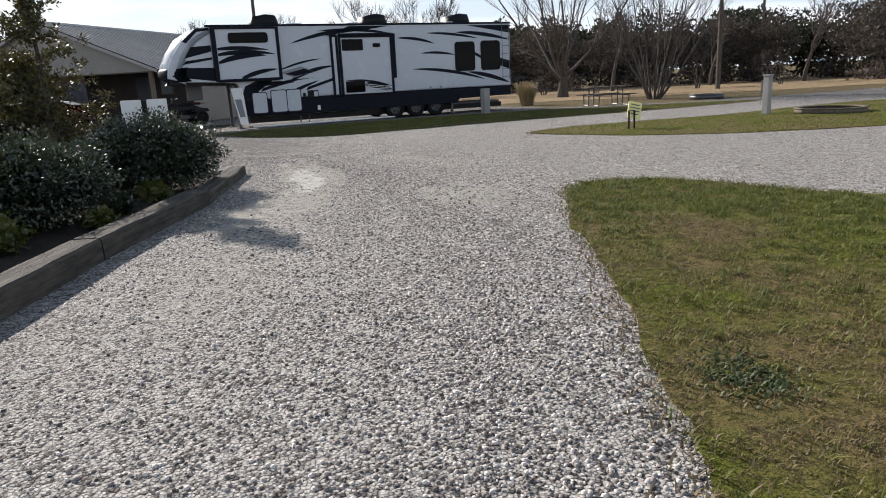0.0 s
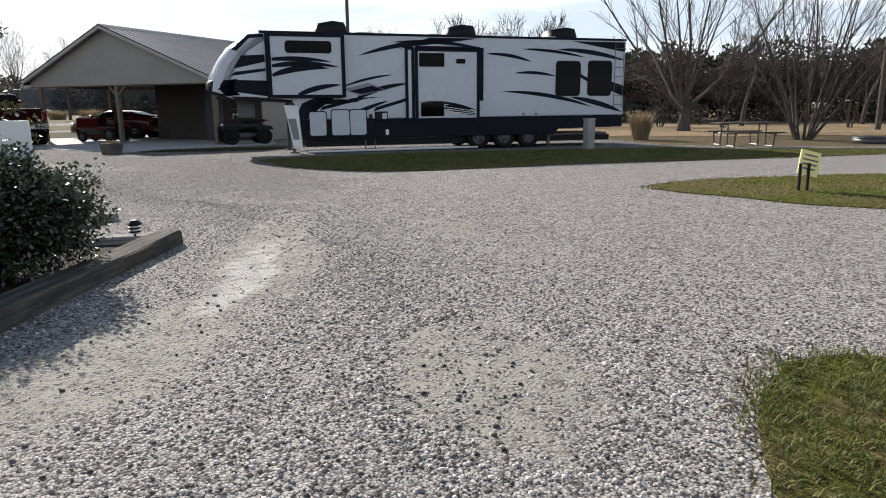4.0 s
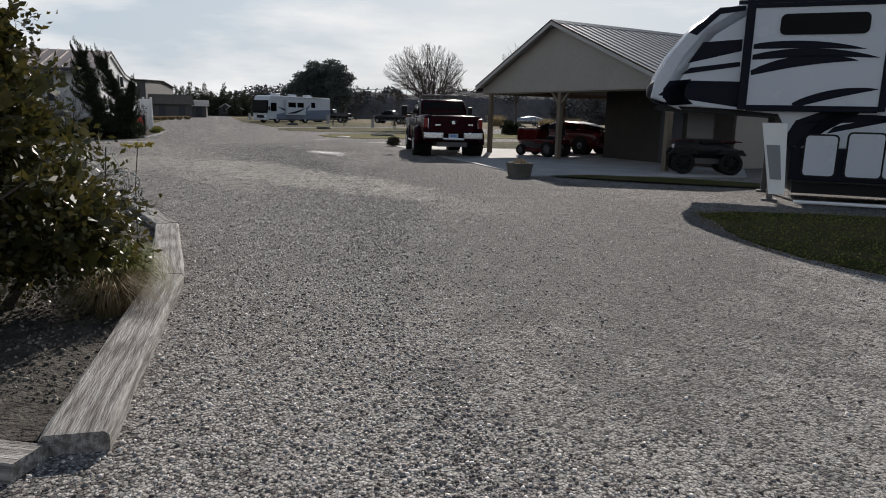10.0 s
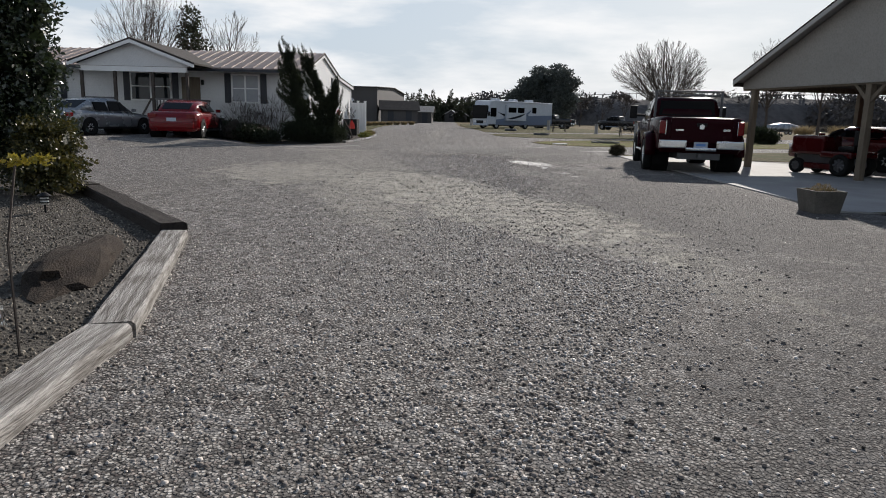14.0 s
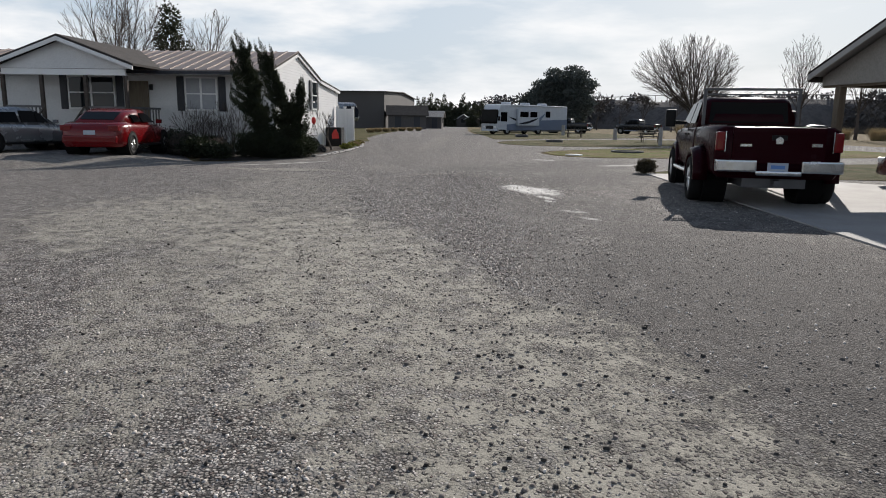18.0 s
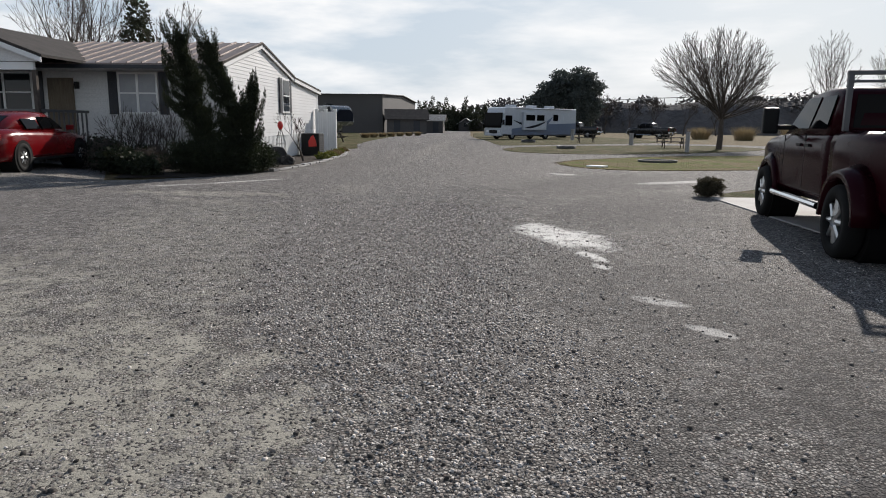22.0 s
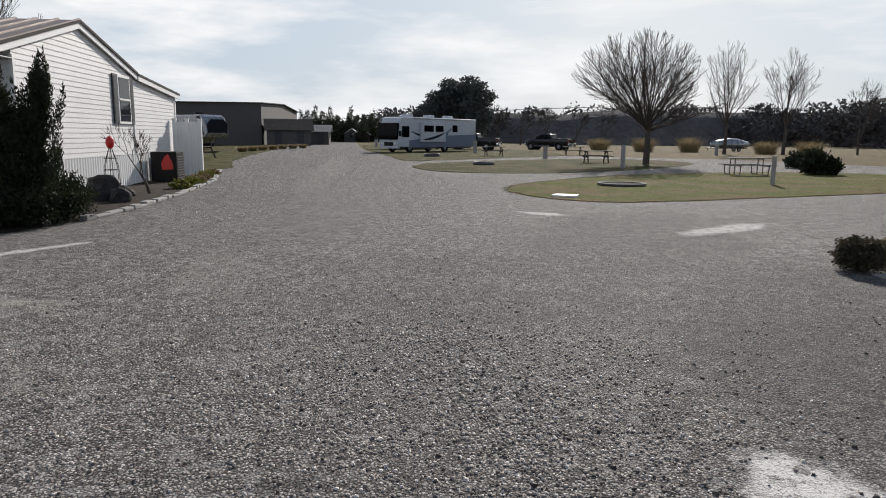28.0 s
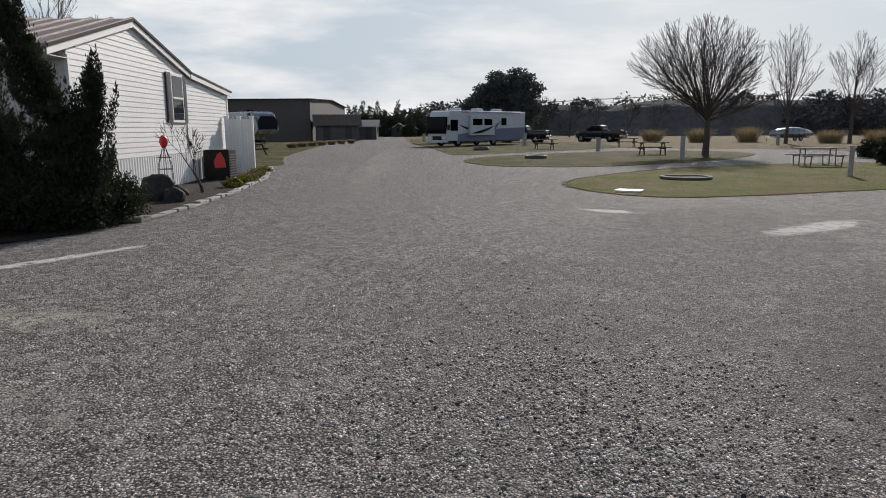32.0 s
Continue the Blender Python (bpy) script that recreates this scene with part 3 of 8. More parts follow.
tagged(part("ground", gb, M_FIELD), "dry tan winter field and lawn reaching the horizon", "ground", kind="structure").location = (0, 0, -0.012)

YARD = [(-36, -12), (60, -20), (60, 38), (24, 33.2), (15.8, 30.0), (10.3, 28.6), (5, 29.6), (4, 33), (-2, 36), (-8, 48), (-24, 50), (-30, 62), (-40, 70), (-52, 72), (-62, 66), (-66, 53), (-78, 55.5), (-97, 64.5), (-117, 75), (-168, 101), (-172, 92), (-159, 86), (-85.5, 48), (-63.2, 37.2), (-49, 32.6), (-40, 28.9), (-35, 25.6), (-33, 22.5), (-34, 14), (-44, 2)]
area("road", YARD, 0.0, M_GRAVEL, "grey crushed gravel drive and yard with dusty tracks", "gravel drive", 0.8, 0.15, 3)

LAWNS = {
    "corner": [(1.05, 9.5), (0.78, 8.0), (0.55, 6.5), (0.38, 5.3), (0.2, 4.2), (0.05, 3.0), (-0.05, 1.0), (-0.1, -8), (16, -8), (12, 1.5), (7, 5.6), (4.6, 7.2), (3.4, 8.0), (2.76, 9.05), (1.9, 9.75)],
    "island": [(2.0, 17.4), (2.4, 16.85), (3.1, 16.2), (3.8, 15.5), (5.6, 14.75), (7.1, 14.6), (9.5, 14.6), (14, 14.0), (20, 12.8), (26, 14.5), (25, 21), (18, 23.6), (13.5, 22.7), (10.9, 21.6), (8.0, 19.9), (5.0, 19.2), (3.0, 18.5)],
    "strip": [(-6.75, 23.2), (-5.9, 22.1), (-5.1, 21.1), (-4.2, 20.5), (-3.0, 20.1), (-2.0, 20.25), (-0.2, 21.2), (1.3, 22.0), (3.6, 22.75), (6.6, 23.8), (9.5, 25.0), (13, 26.8), (10.4, 27.6), (7.2, 27.2), (4.6, 28.2), (2.0, 27.6), (-2.0, 26.2), (-5.0, 24.9)],
    "plot": [(-37.6, 37.9), (-36.0, 36.9), (-34.3, 36.5), (-32.7, 37.0), (-32.0, 39.3), (-31.4, 42.5), (-30.5, 47), (-30.0, 55), (-35, 60), (-39.5, 56.0), (-40.6, 50), (-40.6, 45.5), (-39.0, 40.2)],
    "plot_two": [(-50.5, 42.6), (-47.5, 41.6), (-45.4, 41.8), (-43.4, 44.2), (-43.2, 48), (-44.0, 53), (-45.8, 58.5), (-48.5, 63.3), (-53.5, 65.0), (-56.8, 62.5), (-56.8, 56), (-55.5, 49), (-53.5, 45)],
    "plot_three": [(-97, 64.8), (-80, 57.0), (-66, 50.6), (-60, 47.6), (-57.3, 46.6), (-58.5, 51), (-60.5, 58), (-63, 66), (-72, 74), (-92, 82), (-120, 92), (-130, 83)],
    "lane": [(-50.3, 33.6), (-63, 37.6), (-85, 48.4), (-130, 71), (-134, 62), (-92, 40), (-66, 30), (-52, 30)],
    "verge": [(-25.7, 34.0), (-25.0, 33.2), (-23.6, 34.4), (-22.2, 36.5), (-19.5, 42), (-20.5, 50), (-25.5, 52), (-27.0, 44), (-26.6, 37.5)],
}
LABELS = {"corner": "patchy winter lawn corner beside the gravel", "island": "green grass island between two gravel lanes", "strip": "grass strip in front of the parked trailer", "plot": "mown camp plot with a fire ring", "plot_two": "straw-coloured camp plot under a bare tree", "plot_three": "far grass camp plots along the lane", "lane": "green lawn along the far side of the lane", "verge": "grass verge beside the concrete slab"}
for i, (key, pts) in enumerate(LAWNS.items()):
    area("lawn_" + key, smooth_outline(pts, 1), 0.014, M_GREENLAWN if key in ("plot", "corner", "island") else M_LAWN, LABELS[key], "lawn", 0.14, 0.05, 10 + i, rim=0.03)

area("field", [(3, 36.5), (16, 36), (30, 37.5), (60, 42), (60, 62), (20, 66), (-8, 64), (-4, 44)], 0.004, M_STRAWFIELD, "pale straw-coloured winter field beyond the drive", "field", 1.5, 0.4, 61)
area("bed_soil", [(-3.5, -6), (-3.45, 5.6), (-3.45, 8), (-3.3, 9.7), (-3.5, 12.3), (-4.4, 12.25), (-9, 11.4), (-14, 10.5), (-20, 4), (-20, -6)], 0.02, M_MULCH, "dark mulch planting bed behind timber edging", "planting bed", 0.5, 0.02, 4)
area("bed_soil_far", [(-5.1, 13.7), (-7.4, 15.1), (-9.8, 16.1), (-12.8, 16.7), (-16.8, 16.1), (-21, 14.8), (-20, 9), (-12, 10.8), (-6.4, 12.2)], 0.02, M_LITTER, "dark leaf litter and gravel bed behind timber edging", "planting bed", 0.5, 0.02, 5)
area("garden_soil", [(-33.5, 23.6), (-34.2, 25.1), (-36.5, 27.0), (-40, 28.9), (-44.5, 31.0), (-48.8, 32.4), (-50.5, 32.9), (-49, 31.2), (-38.4, 25.4), (-40.0, 22.6), (-36.5, 22.3), (-33.6, 21.8)], 0.02, M_MULCH, "dark mulched flower bed beside the white house", "planting bed", 0.5, 0.05, 6)

area("lawn_shade", [(-11.8, 26.3), (-9.5, 27.0), (-7.2, 28.2), (-7.8, 29.2), (-9.8, 28.6), (-11.4, 27.5)], 0.034, M_LAWN, "dark strip of grass before the carport", "lawn", 0.4, 0.04, 31)

# the parking ground by the house lies a little higher
pv, pf = [], []
PN, PM = 46, 46
for i in range(PN):
    for j in range(PM):
        x, y = -54 + 23.0 * i / (PN - 1), -1.5 + 23.1 * j / (PM - 1)
        dx, dy = min(1.0, (-31.0 - x) / 2.4), min(1.0, (21.6 - y) / 2.0)
        pv.append((x, y, 0.2 * dx * dx * (3 - 2 * dx) * dy * dy * (3 - 2 * dy) - 0.004))
for i in range(PN - 1):
    for j in range(PM - 1):
        pf.append((i * PM + j, (i + 1) * PM + j, (i + 1) * PM + j + 1, i * PM + j + 1))
tagged(sheet("parking_ground", pv, pf, M_GRAVEL, smooth=True), "grey gravel parking ground by the house porch", "gravel drive", kind="structure")

# concrete under and before the carport
SLAB = [(-12.1, 26.0), (-25.1, 33.0), (-23.9, 35.2), (-20.4, 36.4), (-17.8, 45.3), (-8.0, 42.6), (-10.3, 34.4), (-8.9, 31.0), (-10.2, 28.8)]
sb = bmesh.new()
slab(sb, SLAB, "z", -0.1, 0.022)
tagged(part("pavement", sb, M_CONCRETE), "pale concrete slab under the carport", "concrete slab", kind="structure")

# ---- carport ----
def carport():
    t = thing("carport", "open tan carport with a ribbed metal gable roof", "carport", pose(-20.2, 33.4, 0, 0, 0, -16) @ Matrix.Scale(1.034, 4), kind="structure")
    W, D, RIDGE = 9.2, 12.0, 4.31
    for x in (0.40, 4.5, 9.1):
        for y in (0.08, 3.5, 7.5, 11.6):
            if x == 9.1 and y > 1:
                continue
            if x == 4.5 and y not in (0.08,):
                continue
            post = part("post", boxed(x - 0.075, x + 0.075, y - 0.075, y + 0.075, 0.02, 2.24, bevel=0.008), M_POST, t)
            if y == 0.08 and x == 4.5:
                for s in (-1, 1):
                    part("brace", slabbed([(x + s * 0.05, 1.75), (x + s * 0.05, 1.88), (x + s * 0.42, 2.22), (x + s * 0.52, 2.22)], "y", y - 0.04, y + 0.04), M_POST, t)
    part("front_beam", boxed(-0.05, W + 0.05, 0.0, 0.16, 2.16, 2.40), M_POST, t)
    for x in (0.34, W):
        part("side_beam", boxed(x - 0.05, x + 0.07, 0.16, D, 2.16, 2.38), M_POST, t)
    for i in range(6):
        part("rafter", slabbed([(0, 2.3), (W, 2.3), (W, 2.36), (W / 2 - 0.28, RIDGE - 0.1), (0, 2.36)], "y", 2 + 2 * i - 0.03, 2 + 2 * i + 0.03), M_POST, t)
    # Unseen ceiling, added dark to dim the space under the roof.
    part("dimming_ceiling", boxed(0.4, W - 0.05, 0.2, D - 0.05, 2.305, 2.32), M_DARKTRIM_SHADE, t, "dark ceiling added to dim the carport")
    # gable skin; the ridge stands a little off the middle
    XR = W / 2 - 0.28
    ends = {-1: (-0.08, 2.37), 1: (W + 0.45, 2.19)}
    g = bmesh.new()
    slab(g, [(0.0, 2.2), (W + 0.25, 2.2), (W + 0.25, 2.27), (XR, RIDGE), (0.0, 2.38)], "y", -0.05, -0.01)
    gable = part("gable", g, M_TAN, t, "plain tan gable panel")
    for s in (-1, 1):
        x0 = XR
        x1, z1 = ends[s]
        r = part("roof", slabbed([(x0, RIDGE + 0.02), (x1, z1 + 0.02), (x1, z1 + 0.06), (x0, RIDGE + 0.06)], "y", -0.30, D + 0.3), M_ROOF, t, "ribbed galvanised metal roof")
        for k in range(42):
            y = -0.28 + k * (D + 0.56) / 41
            part("rib", slabbed([(x0, RIDGE + 0.06), (x1, z1 + 0.06), (x1, z1 + 0.085), (x0, RIDGE + 0.085)], "y", y - 0.018, y + 0.018), M_ROOF, r)
        part("bargeboard", slabbed([(x0, RIDGE - 0.06), (x1, z1 - 0.06), (x1, z1 + 0.055), (x0, RIDGE + 0.055)], "y", -0.34, -0.302), M_PALEBOARD, t, "pale grey bargeboard")
        part("verge_trim", slabbed([(x0, RIDGE + 0.058), (x1, z1 + 0.058), (x1, z1 + 0.10), (x0, RIDGE + 0.10)], "y", -0.345, -0.302), M_DARKTRIM_SHADE, t, "dark roof edge trim")
        part("fascia", boxed(min(x1, x1 + s * 0.03), max(x1, x1 + s * 0.03), -0.3, D + 0.3, z1 - 0.10, z1 + 0.05), M_DARKTRIM_SHADE, t)
    part("ridge_cap", slabbed([(XR - 0.2, RIDGE + 0.0), (XR, RIDGE + 0.095), (XR + 0.2, RIDGE + 0.0), (XR, RIDGE + 0.11)], "y", -0.32, D + 0.32), M_ROOF, t)
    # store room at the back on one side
    part("store_wall", boxed(3.9, W - 0.02, 2.6, 2.7, 0.02, 2.3), M_STORE_SHADE, t, "tan store room wall darkened with painted shade")
    part("store_wall", boxed(3.9, 4.0, 2.7, D - 0.1, 0.02, 2.3), M_DARKTRIM_SHADE, t)
    part("store_wall", boxed(W - 0.10, W - 0.0, 2.7, D - 0.1, 0.02, 2.16), M_TAN, t)
    part("back_wall", boxed(3.9, W, D - 0.1, D, 0.02, 2.3), M_TAN, t)
    part("store_door", boxed(6.5, 7.4, 2.56, 2.6, 0.03, 2.05, bevel=0.005), M_SHUTTER, t)
    win = part("window_frame", boxed(7.75, 8.35, 2.54, 2.595, 1.25, 1.95, bevel=0.006), M_OLDWOOD, t)
    part("pane", boxed(7.8, 8.3, 2.53, 2.538, 1.3, 1.9), M_PANE, win)
    return t


carport()


# ---- white house ----
def sash(parent, m, w, h, shutters=True, name="window", glass=None):
    """A two-light window that faces its own -y, sill at z 0."""
    o = thing(name, "", "")
    o.parent = parent
    o.matrix_local = m
    part("frame", boxed(-w / 2 - 0.06, w / 2 + 0.06, -0.05, -0.002, -0.06, h + 0.06, bevel=0.008), M_TRIM, o)
    for z0, z1 in ((0.02, h / 2 - 0.025), (h / 2 + 0.025, h - 0.02)):
        part("pane", boxed(-w / 2 + 0.02, w / 2 - 0.02, -0.062, -0.052, z0, z1), glass or M_PANE, o)
    part("meeting_rail", boxed(-w / 2, w / 2, -0.07, -0.052, h / 2 - 0.024, h / 2 + 0.024), M_TRIM, o)
    if shutters:
        for s in (-1, 1):
            x = s * (w / 2 + 0.24)
            sh = bmesh.new()
            box(sh, x - 0.15, x + 0.15, -0.04, -0.004, -0.06, h + 0.06, bevel=0.006)
            for k in range(int(h / 0.075)):
                box(sh, x - 0.115, x + 0.115, -0.05, -0.041, 0.02 + k * 0.075, 0.06 + k * 0.075)
            part("shutter", sh, M_SHUTTER, o, "dark louvred shutter")
    return o


def clapboards(parent, length, top, name="siding_board"):
    """Lapped boards on a wall that faces -y, from z 0.9 up; top gives the height at x, for both ends."""
    step, z = 0.125, 0.92
    while True:
        spans = top(z)
        if not spans:
            break
        x0, x1 = spans
        b = bmesh.new()
        slab(b, [(-0.018, z), (-0.020, z + 0.010), (-0.009, z + step), (0.0, z + step), (0.0, z)], "x", x0, x1)
        part(name, b, M_SIDING, parent)
        z += step


def house():
    t = thing("house", "white sided mobile home with a brown metal roof", "house", pose(-41.2, 26.9, 0, 0, 0, 150.9))
    X0, X1, L, EAVE, RIDGE, XR = -3.3, 3.7, 19.0, 3.30, 4.26, -0.05
    wall = part("wall", slabbed([(X0, 0.0), (X1, 0.0), (X1, EAVE), (XR, RIDGE - 0.04), (X0, EAVE)], "y", 0.03, L), M_SIDING, t)

    # gable end: local frame whose -y looks out
    def span(z):
        if z > RIDGE - 0.16:
            return None
        if z + 0.125 <= EAVE:
            return (X0, X1)
        k = (z + 0.125 - EAVE) / (RIDGE - EAVE)
        return (X0 + k * (XR - X0), X1 - k * (X1 - XR))
    gable = thing("gable_wall", "", "")
    gable.parent = t
    clapboards(gable, 0, span)
    ext = part("extension", slabbed([(X1 + 0.01, 0), (8.2, 0), (8.2, 2.93), (X1 + 0.01, 3.28)], "y", 0.05, 9.0), M_SIDING, t)
    e2 = thing("extension_siding", "", "")
    e2.parent = t

    def span2(z):
        return None if z > 3.1 else ((X1 + 0.02, 8.2) if z + 0.125 < 2.93 else (X1 + 0.02, 8.2 - (z + 0.125 - 2.93) / 0.35 * 4.4))
    clapboards(e2, 0, span2)
    for x in (X0 - 0.02, X1 - 0.05, 8.12):
        part("corner_trim", boxed(x, x + 0.09, -0.045, 0.03, 0.9, 2.95 if x > 5 else 3.12), M_TRIM, t)
    # skirting with upright ribs
    sk = part("skirting", boxed(X0, 8.2, 0.0, 0.028, 0.0, 0.905), M_TRIM, t, "white ribbed skirting")
    for i in range(int((8.2 - X0) / 0.16)):
        x = X0 + i * 0.16
        part("rib", slabbed([(x, -0.001), (x + 0.03, -0.03), (x + 0.10, -0.03), (x + 0.13, -0.001)], "z", 0.0, 0.91), M_TRIM, sk)
    sash(t, Matrix.Translation((2.85, -0.03, 1.88)), 0.85, 1.28)
    # front wall boards; front looks to -x
    f = thing("front_siding", "", "")
    f.parent = t
    f.matrix_local = pose(X0 - 0.002, L, 0, 0, 0, -90)
    clapboards(f, L, lambda z: (0, L) if z < EAVE - 0.28 else None)
    for y, w, kind in ((3.0, 1.25, 2), (7.6, 1.9, 1), (12.6, 0.9, 1), (15.8, 0.9, 1)):
        z = 1.70
        sash(t, pose(X0 - 0.03, y, z, 0, 0, -90), w, 3.05 - z - 0.1, True, glass=M_BLIND if kind == 2 else None)
        part("mullion", boxed(X0 - 0.115, X0 - 0.03, y - 0.04, y + 0.04, z, 2.95), M_TRIM, t)
    part("front_door", boxed(X0 - 0.07, X0 - 0.035, 5.2, 6.1, 0.75, 2.8, bevel=0.01), M_POST, t)
    # main roof with standing ribs
    for s, xe, ze in ((-1, -4.2, 3.17), (1, 3.98, 3.33)):
        r = part("roof", slabbed([(XR, RIDGE), (xe, ze), (xe, ze + 0.05), (XR, RIDGE + 0.05)], "y", -0.12, L + 0.3), M_ROOFRED, t, "brown standing-seam metal roof")
        for k in range(40):
            y = -0.11 + k * (L + 0.4) / 39
            part("rib", slabbed([(XR, RIDGE + 0.05), (xe, ze + 0.05), (xe, ze + 0.09), (XR, RIDGE + 0.09)], "y", y - 0.02, y + 0.02), M_ROOFRED, r)
        part("bargeboard", slabbed([(XR, RIDGE - 0.15), (xe, ze - 0.15), (xe, ze - 0.01), (XR, RIDGE - 0.01)], "y", -0.115, -0.065), M_TRIM, t)
        part("verge_trim", slabbed([(XR, RIDGE - 0.008), (xe, ze - 0.008), (xe, ze + 0.06), (XR, RIDGE + 0.06)], "y", -0.15, -0.121), M_SHINGLE, t, "dark roof edge trim")
        part("gutter", boxed(min(xe, xe + s * 0.1), max(xe, xe + s * 0.1), -0.1, L, ze - 0.12, ze - 0.01), M_SHUTTER if s < 0 else M_TRIM, t)
    part("soffit", boxed(-4.18, X0 - 0.005, -0.06, L, 3.03, 3.045), M_TRIM, t)
    part("extension_roof", slabbed([(3.99, 3.30), (8.45, 2.95), (8.45, 3.01), (3.99, 3.36)], "y", -0.1, 9.2), M_ROOFRED, t)
    part("extension_bargeboard", slabbed([(3.99, 3.16), (8.45, 2.81), (8.45, 2.948), (3.99, 3.298)], "y", -0.14, -0.102), M_TRIM, t)
    part("extension_verge", slabbed([(3.99, 3.302), (8.45, 2.952), (8.45, 3.02), (3.99, 3.37)], "y", -0.155, -0.104), M_SHINGLE, t)
    # porch
    PX, A, B, MID = X0 - 2.6, 4.75, 9.5, 7.1
    for s, ye in ((-1, A - 0.45), (1, B + 0.45)):
        part("porch_roof", slabbed([(MID, 4.22), (ye, 3.20), (ye, 3.28), (MID, 4.30)], "x", PX - 0.3, 0.0), M_SHINGLE, t, "dark shingled porch roof")
        part("porch_bargeboard", slabbed([(MID, 4.06), (ye, 3.05), (ye, 3.19), (MID, 4.21)], "x", PX - 0.34, PX - 0.302), M_TRIM, t)
    part("porch_gable", slabbed([(A - 0.1, 3.1), (B + 0.1, 3.1), (B + 0.1, 3.18), (MID, 4.12), (A - 0.1, 3.18)], "x", PX - 0.02, PX + 0.04), M_SIDING, t)
    part("porch_beam", boxed(PX - 0.05, PX + 0.06, A, B, 2.86, 3.08), M_TRIM, t)
    part("porch_deck", boxed(PX, X0 - 0.07, A - 0.1, B + 0.1, 0.62, 0.74), M_OLDWOOD, t)
    for y in (A, 6.3, 8.0, B):
        part("porch_post", boxed(PX - 0.06, PX + 0.06, y - 0.06, y + 0.06, 0, 2.86, bevel=0.006), M_BARK, t, "dark brown wooden porch post")
    for a, b in ((A, 6.3), (8.0, B)):
        part("porch_rail", boxed(PX - 0.04, PX + 0.04, a + 0.06, b - 0.06, 1.66, 1.74), M_STEEL, t)
        for k in range(9):
            y = a + 0.16 + k * (b - a - 0.3) / 8
            part("baluster", boxed(PX - 0.02, PX + 0.02, y - 0.02, y + 0.02, 0.745, 1.66), M_STEEL, t)
    for k in range(10):
        x = PX + 0.2 + k * 0.24
        part("baluster", boxed(x - 0.02, x + 0.02, A - 0.04, A, 0.745, 1.66), M_STEEL, t)
    part("porch_rail", boxed(PX + 0.07, X0 - 0.1, A - 0.05, A + 0.03, 1.66, 1.74), M_STEEL, t)
    for k in range(4):
        part("porch_step", boxed(PX - 1.1 + k * 0.27, PX - 0.01, 6.4, 7.9, 0.0 if k == 0 else 0.155 * k + 0.001, 0.155 * (k + 1)), M_OLDWOOD, t)
    for y in (6.38, 7.92):
        part("stair_rail", slabbed([(PX - 1.1, 0.85), (PX - 0.06, 1.66), (PX - 0.06, 1.74), (PX - 1.1, 0.93)], "y", y - 0.03, y + 0.03), M_OLDWOOD, t, "grey wooden stair rail")
    lamp = part("wall_lamp", boxed(X0 - 0.16, X0 - 0.032, 5.0, 5.12, 2.45, 2.68, bevel=0.02), M_BLACK, t)
    return t


house()


# ---- fence panels beside the house ----
def fence():
    t = thing("vinyl_fence", "white vinyl privacy fence panel beside the house", "fence", pose(-41.2, 26.9, 0, 0, 0, 150.9))
    for i, (x, y) in enumerate(((7.5, -0.16), (7.5, -0.60), (7.5, -1.05))):
        part("post", boxed(x - 0.065, x + 0.065, y - 0.065, y + 0.065, 0, 2.05, bevel=0.006), M_FENCE, t)
        part("post_cap", slabbed(rounded(x - 0.08, x + 0.08, y - 0.08, y + 0.08, 0.01), "z", 2.052, 2.1), M_FENCE, t)
    for y0 in (-0.985, -0.535):
        for k in range(3):
            part("board", boxed(7.48, 7.52, y0 + k * 0.106, y0 + k * 0.106 + 0.102, 0.08, 1.98), M_FENCE, t)
    return t


fence()

# ---- vehicles ----
def wheel(parent, x, y, r, w, rim, side=-1, name="wheel"):
    o = thing(name, "", "")
    o.parent = parent
    o.location = (x, y, r)
    ty = bmesh.new()
    prof = [(r * 0.62, -w / 2), (r * 0.94, -w / 2), (r, -w * 0.32), (r, w * 0.32), (r * 0.94, w / 2), (r * 0.62, w / 2)]
    n = 28
    loft(ty, [[(p[0] * math.cos(2 * math.pi * i / n), p[1], p[0] * math.sin(2 * math.pi * i / n)) for p in prof] for i in range(n)] + [[(p[0], p[1], 0) for p in prof]], cap=False)
    bmesh.ops.remove_doubles(ty, verts=ty.verts, dist=1e-5)
    part("tyre", ty, M_RUBBER, o)
    ri = bmesh.new()
    face = side * (w / 2 - 0.02)
    tube(ri, (0, -face, 0), (0, face * 0.55, 0), r * 0.625, seg=24)
    for k in range(8):
        a = 2 * math.pi * k / 8
        tube(ri, (0.06 * math.cos(a), face * 0.9, 0.06 * math.sin(a)), (r * 0.6 * math.cos(a), face * 0.8, r * 0.6 * math.sin(a)), 0.035, 0.028, seg=6)
    tube(ri, (0, face * 0.5, 0), (0, face * 1.02, 0), r * 0.2, seg=14)
    part("rim", ri, rim, o)
    return o


def crescent(p0, p1, bow, w, k=12, t0=0.0, t1=0.0):
    """A curved tapering band between two points; w is its width in the middle."""
    a, b = Vector(p0), Vector(p1)
    d = (b - a)
    nn = Vector((-d.y, d.x)).normalized()
    up, dn = [], []
    for i in range(k + 1):
        s = i / k
        c = a + d * s + nn * bow * 4 * s * (1 - s)
        ww = max(t0 * (1 - s) + t1 * s, 0.004) + w * (4 * s * (1 - s)) ** 0.8
        up.append((c + nn * ww / 2)[:])
        dn.append((c - nn * ww / 2)[:])
    return dn + up[::-1]


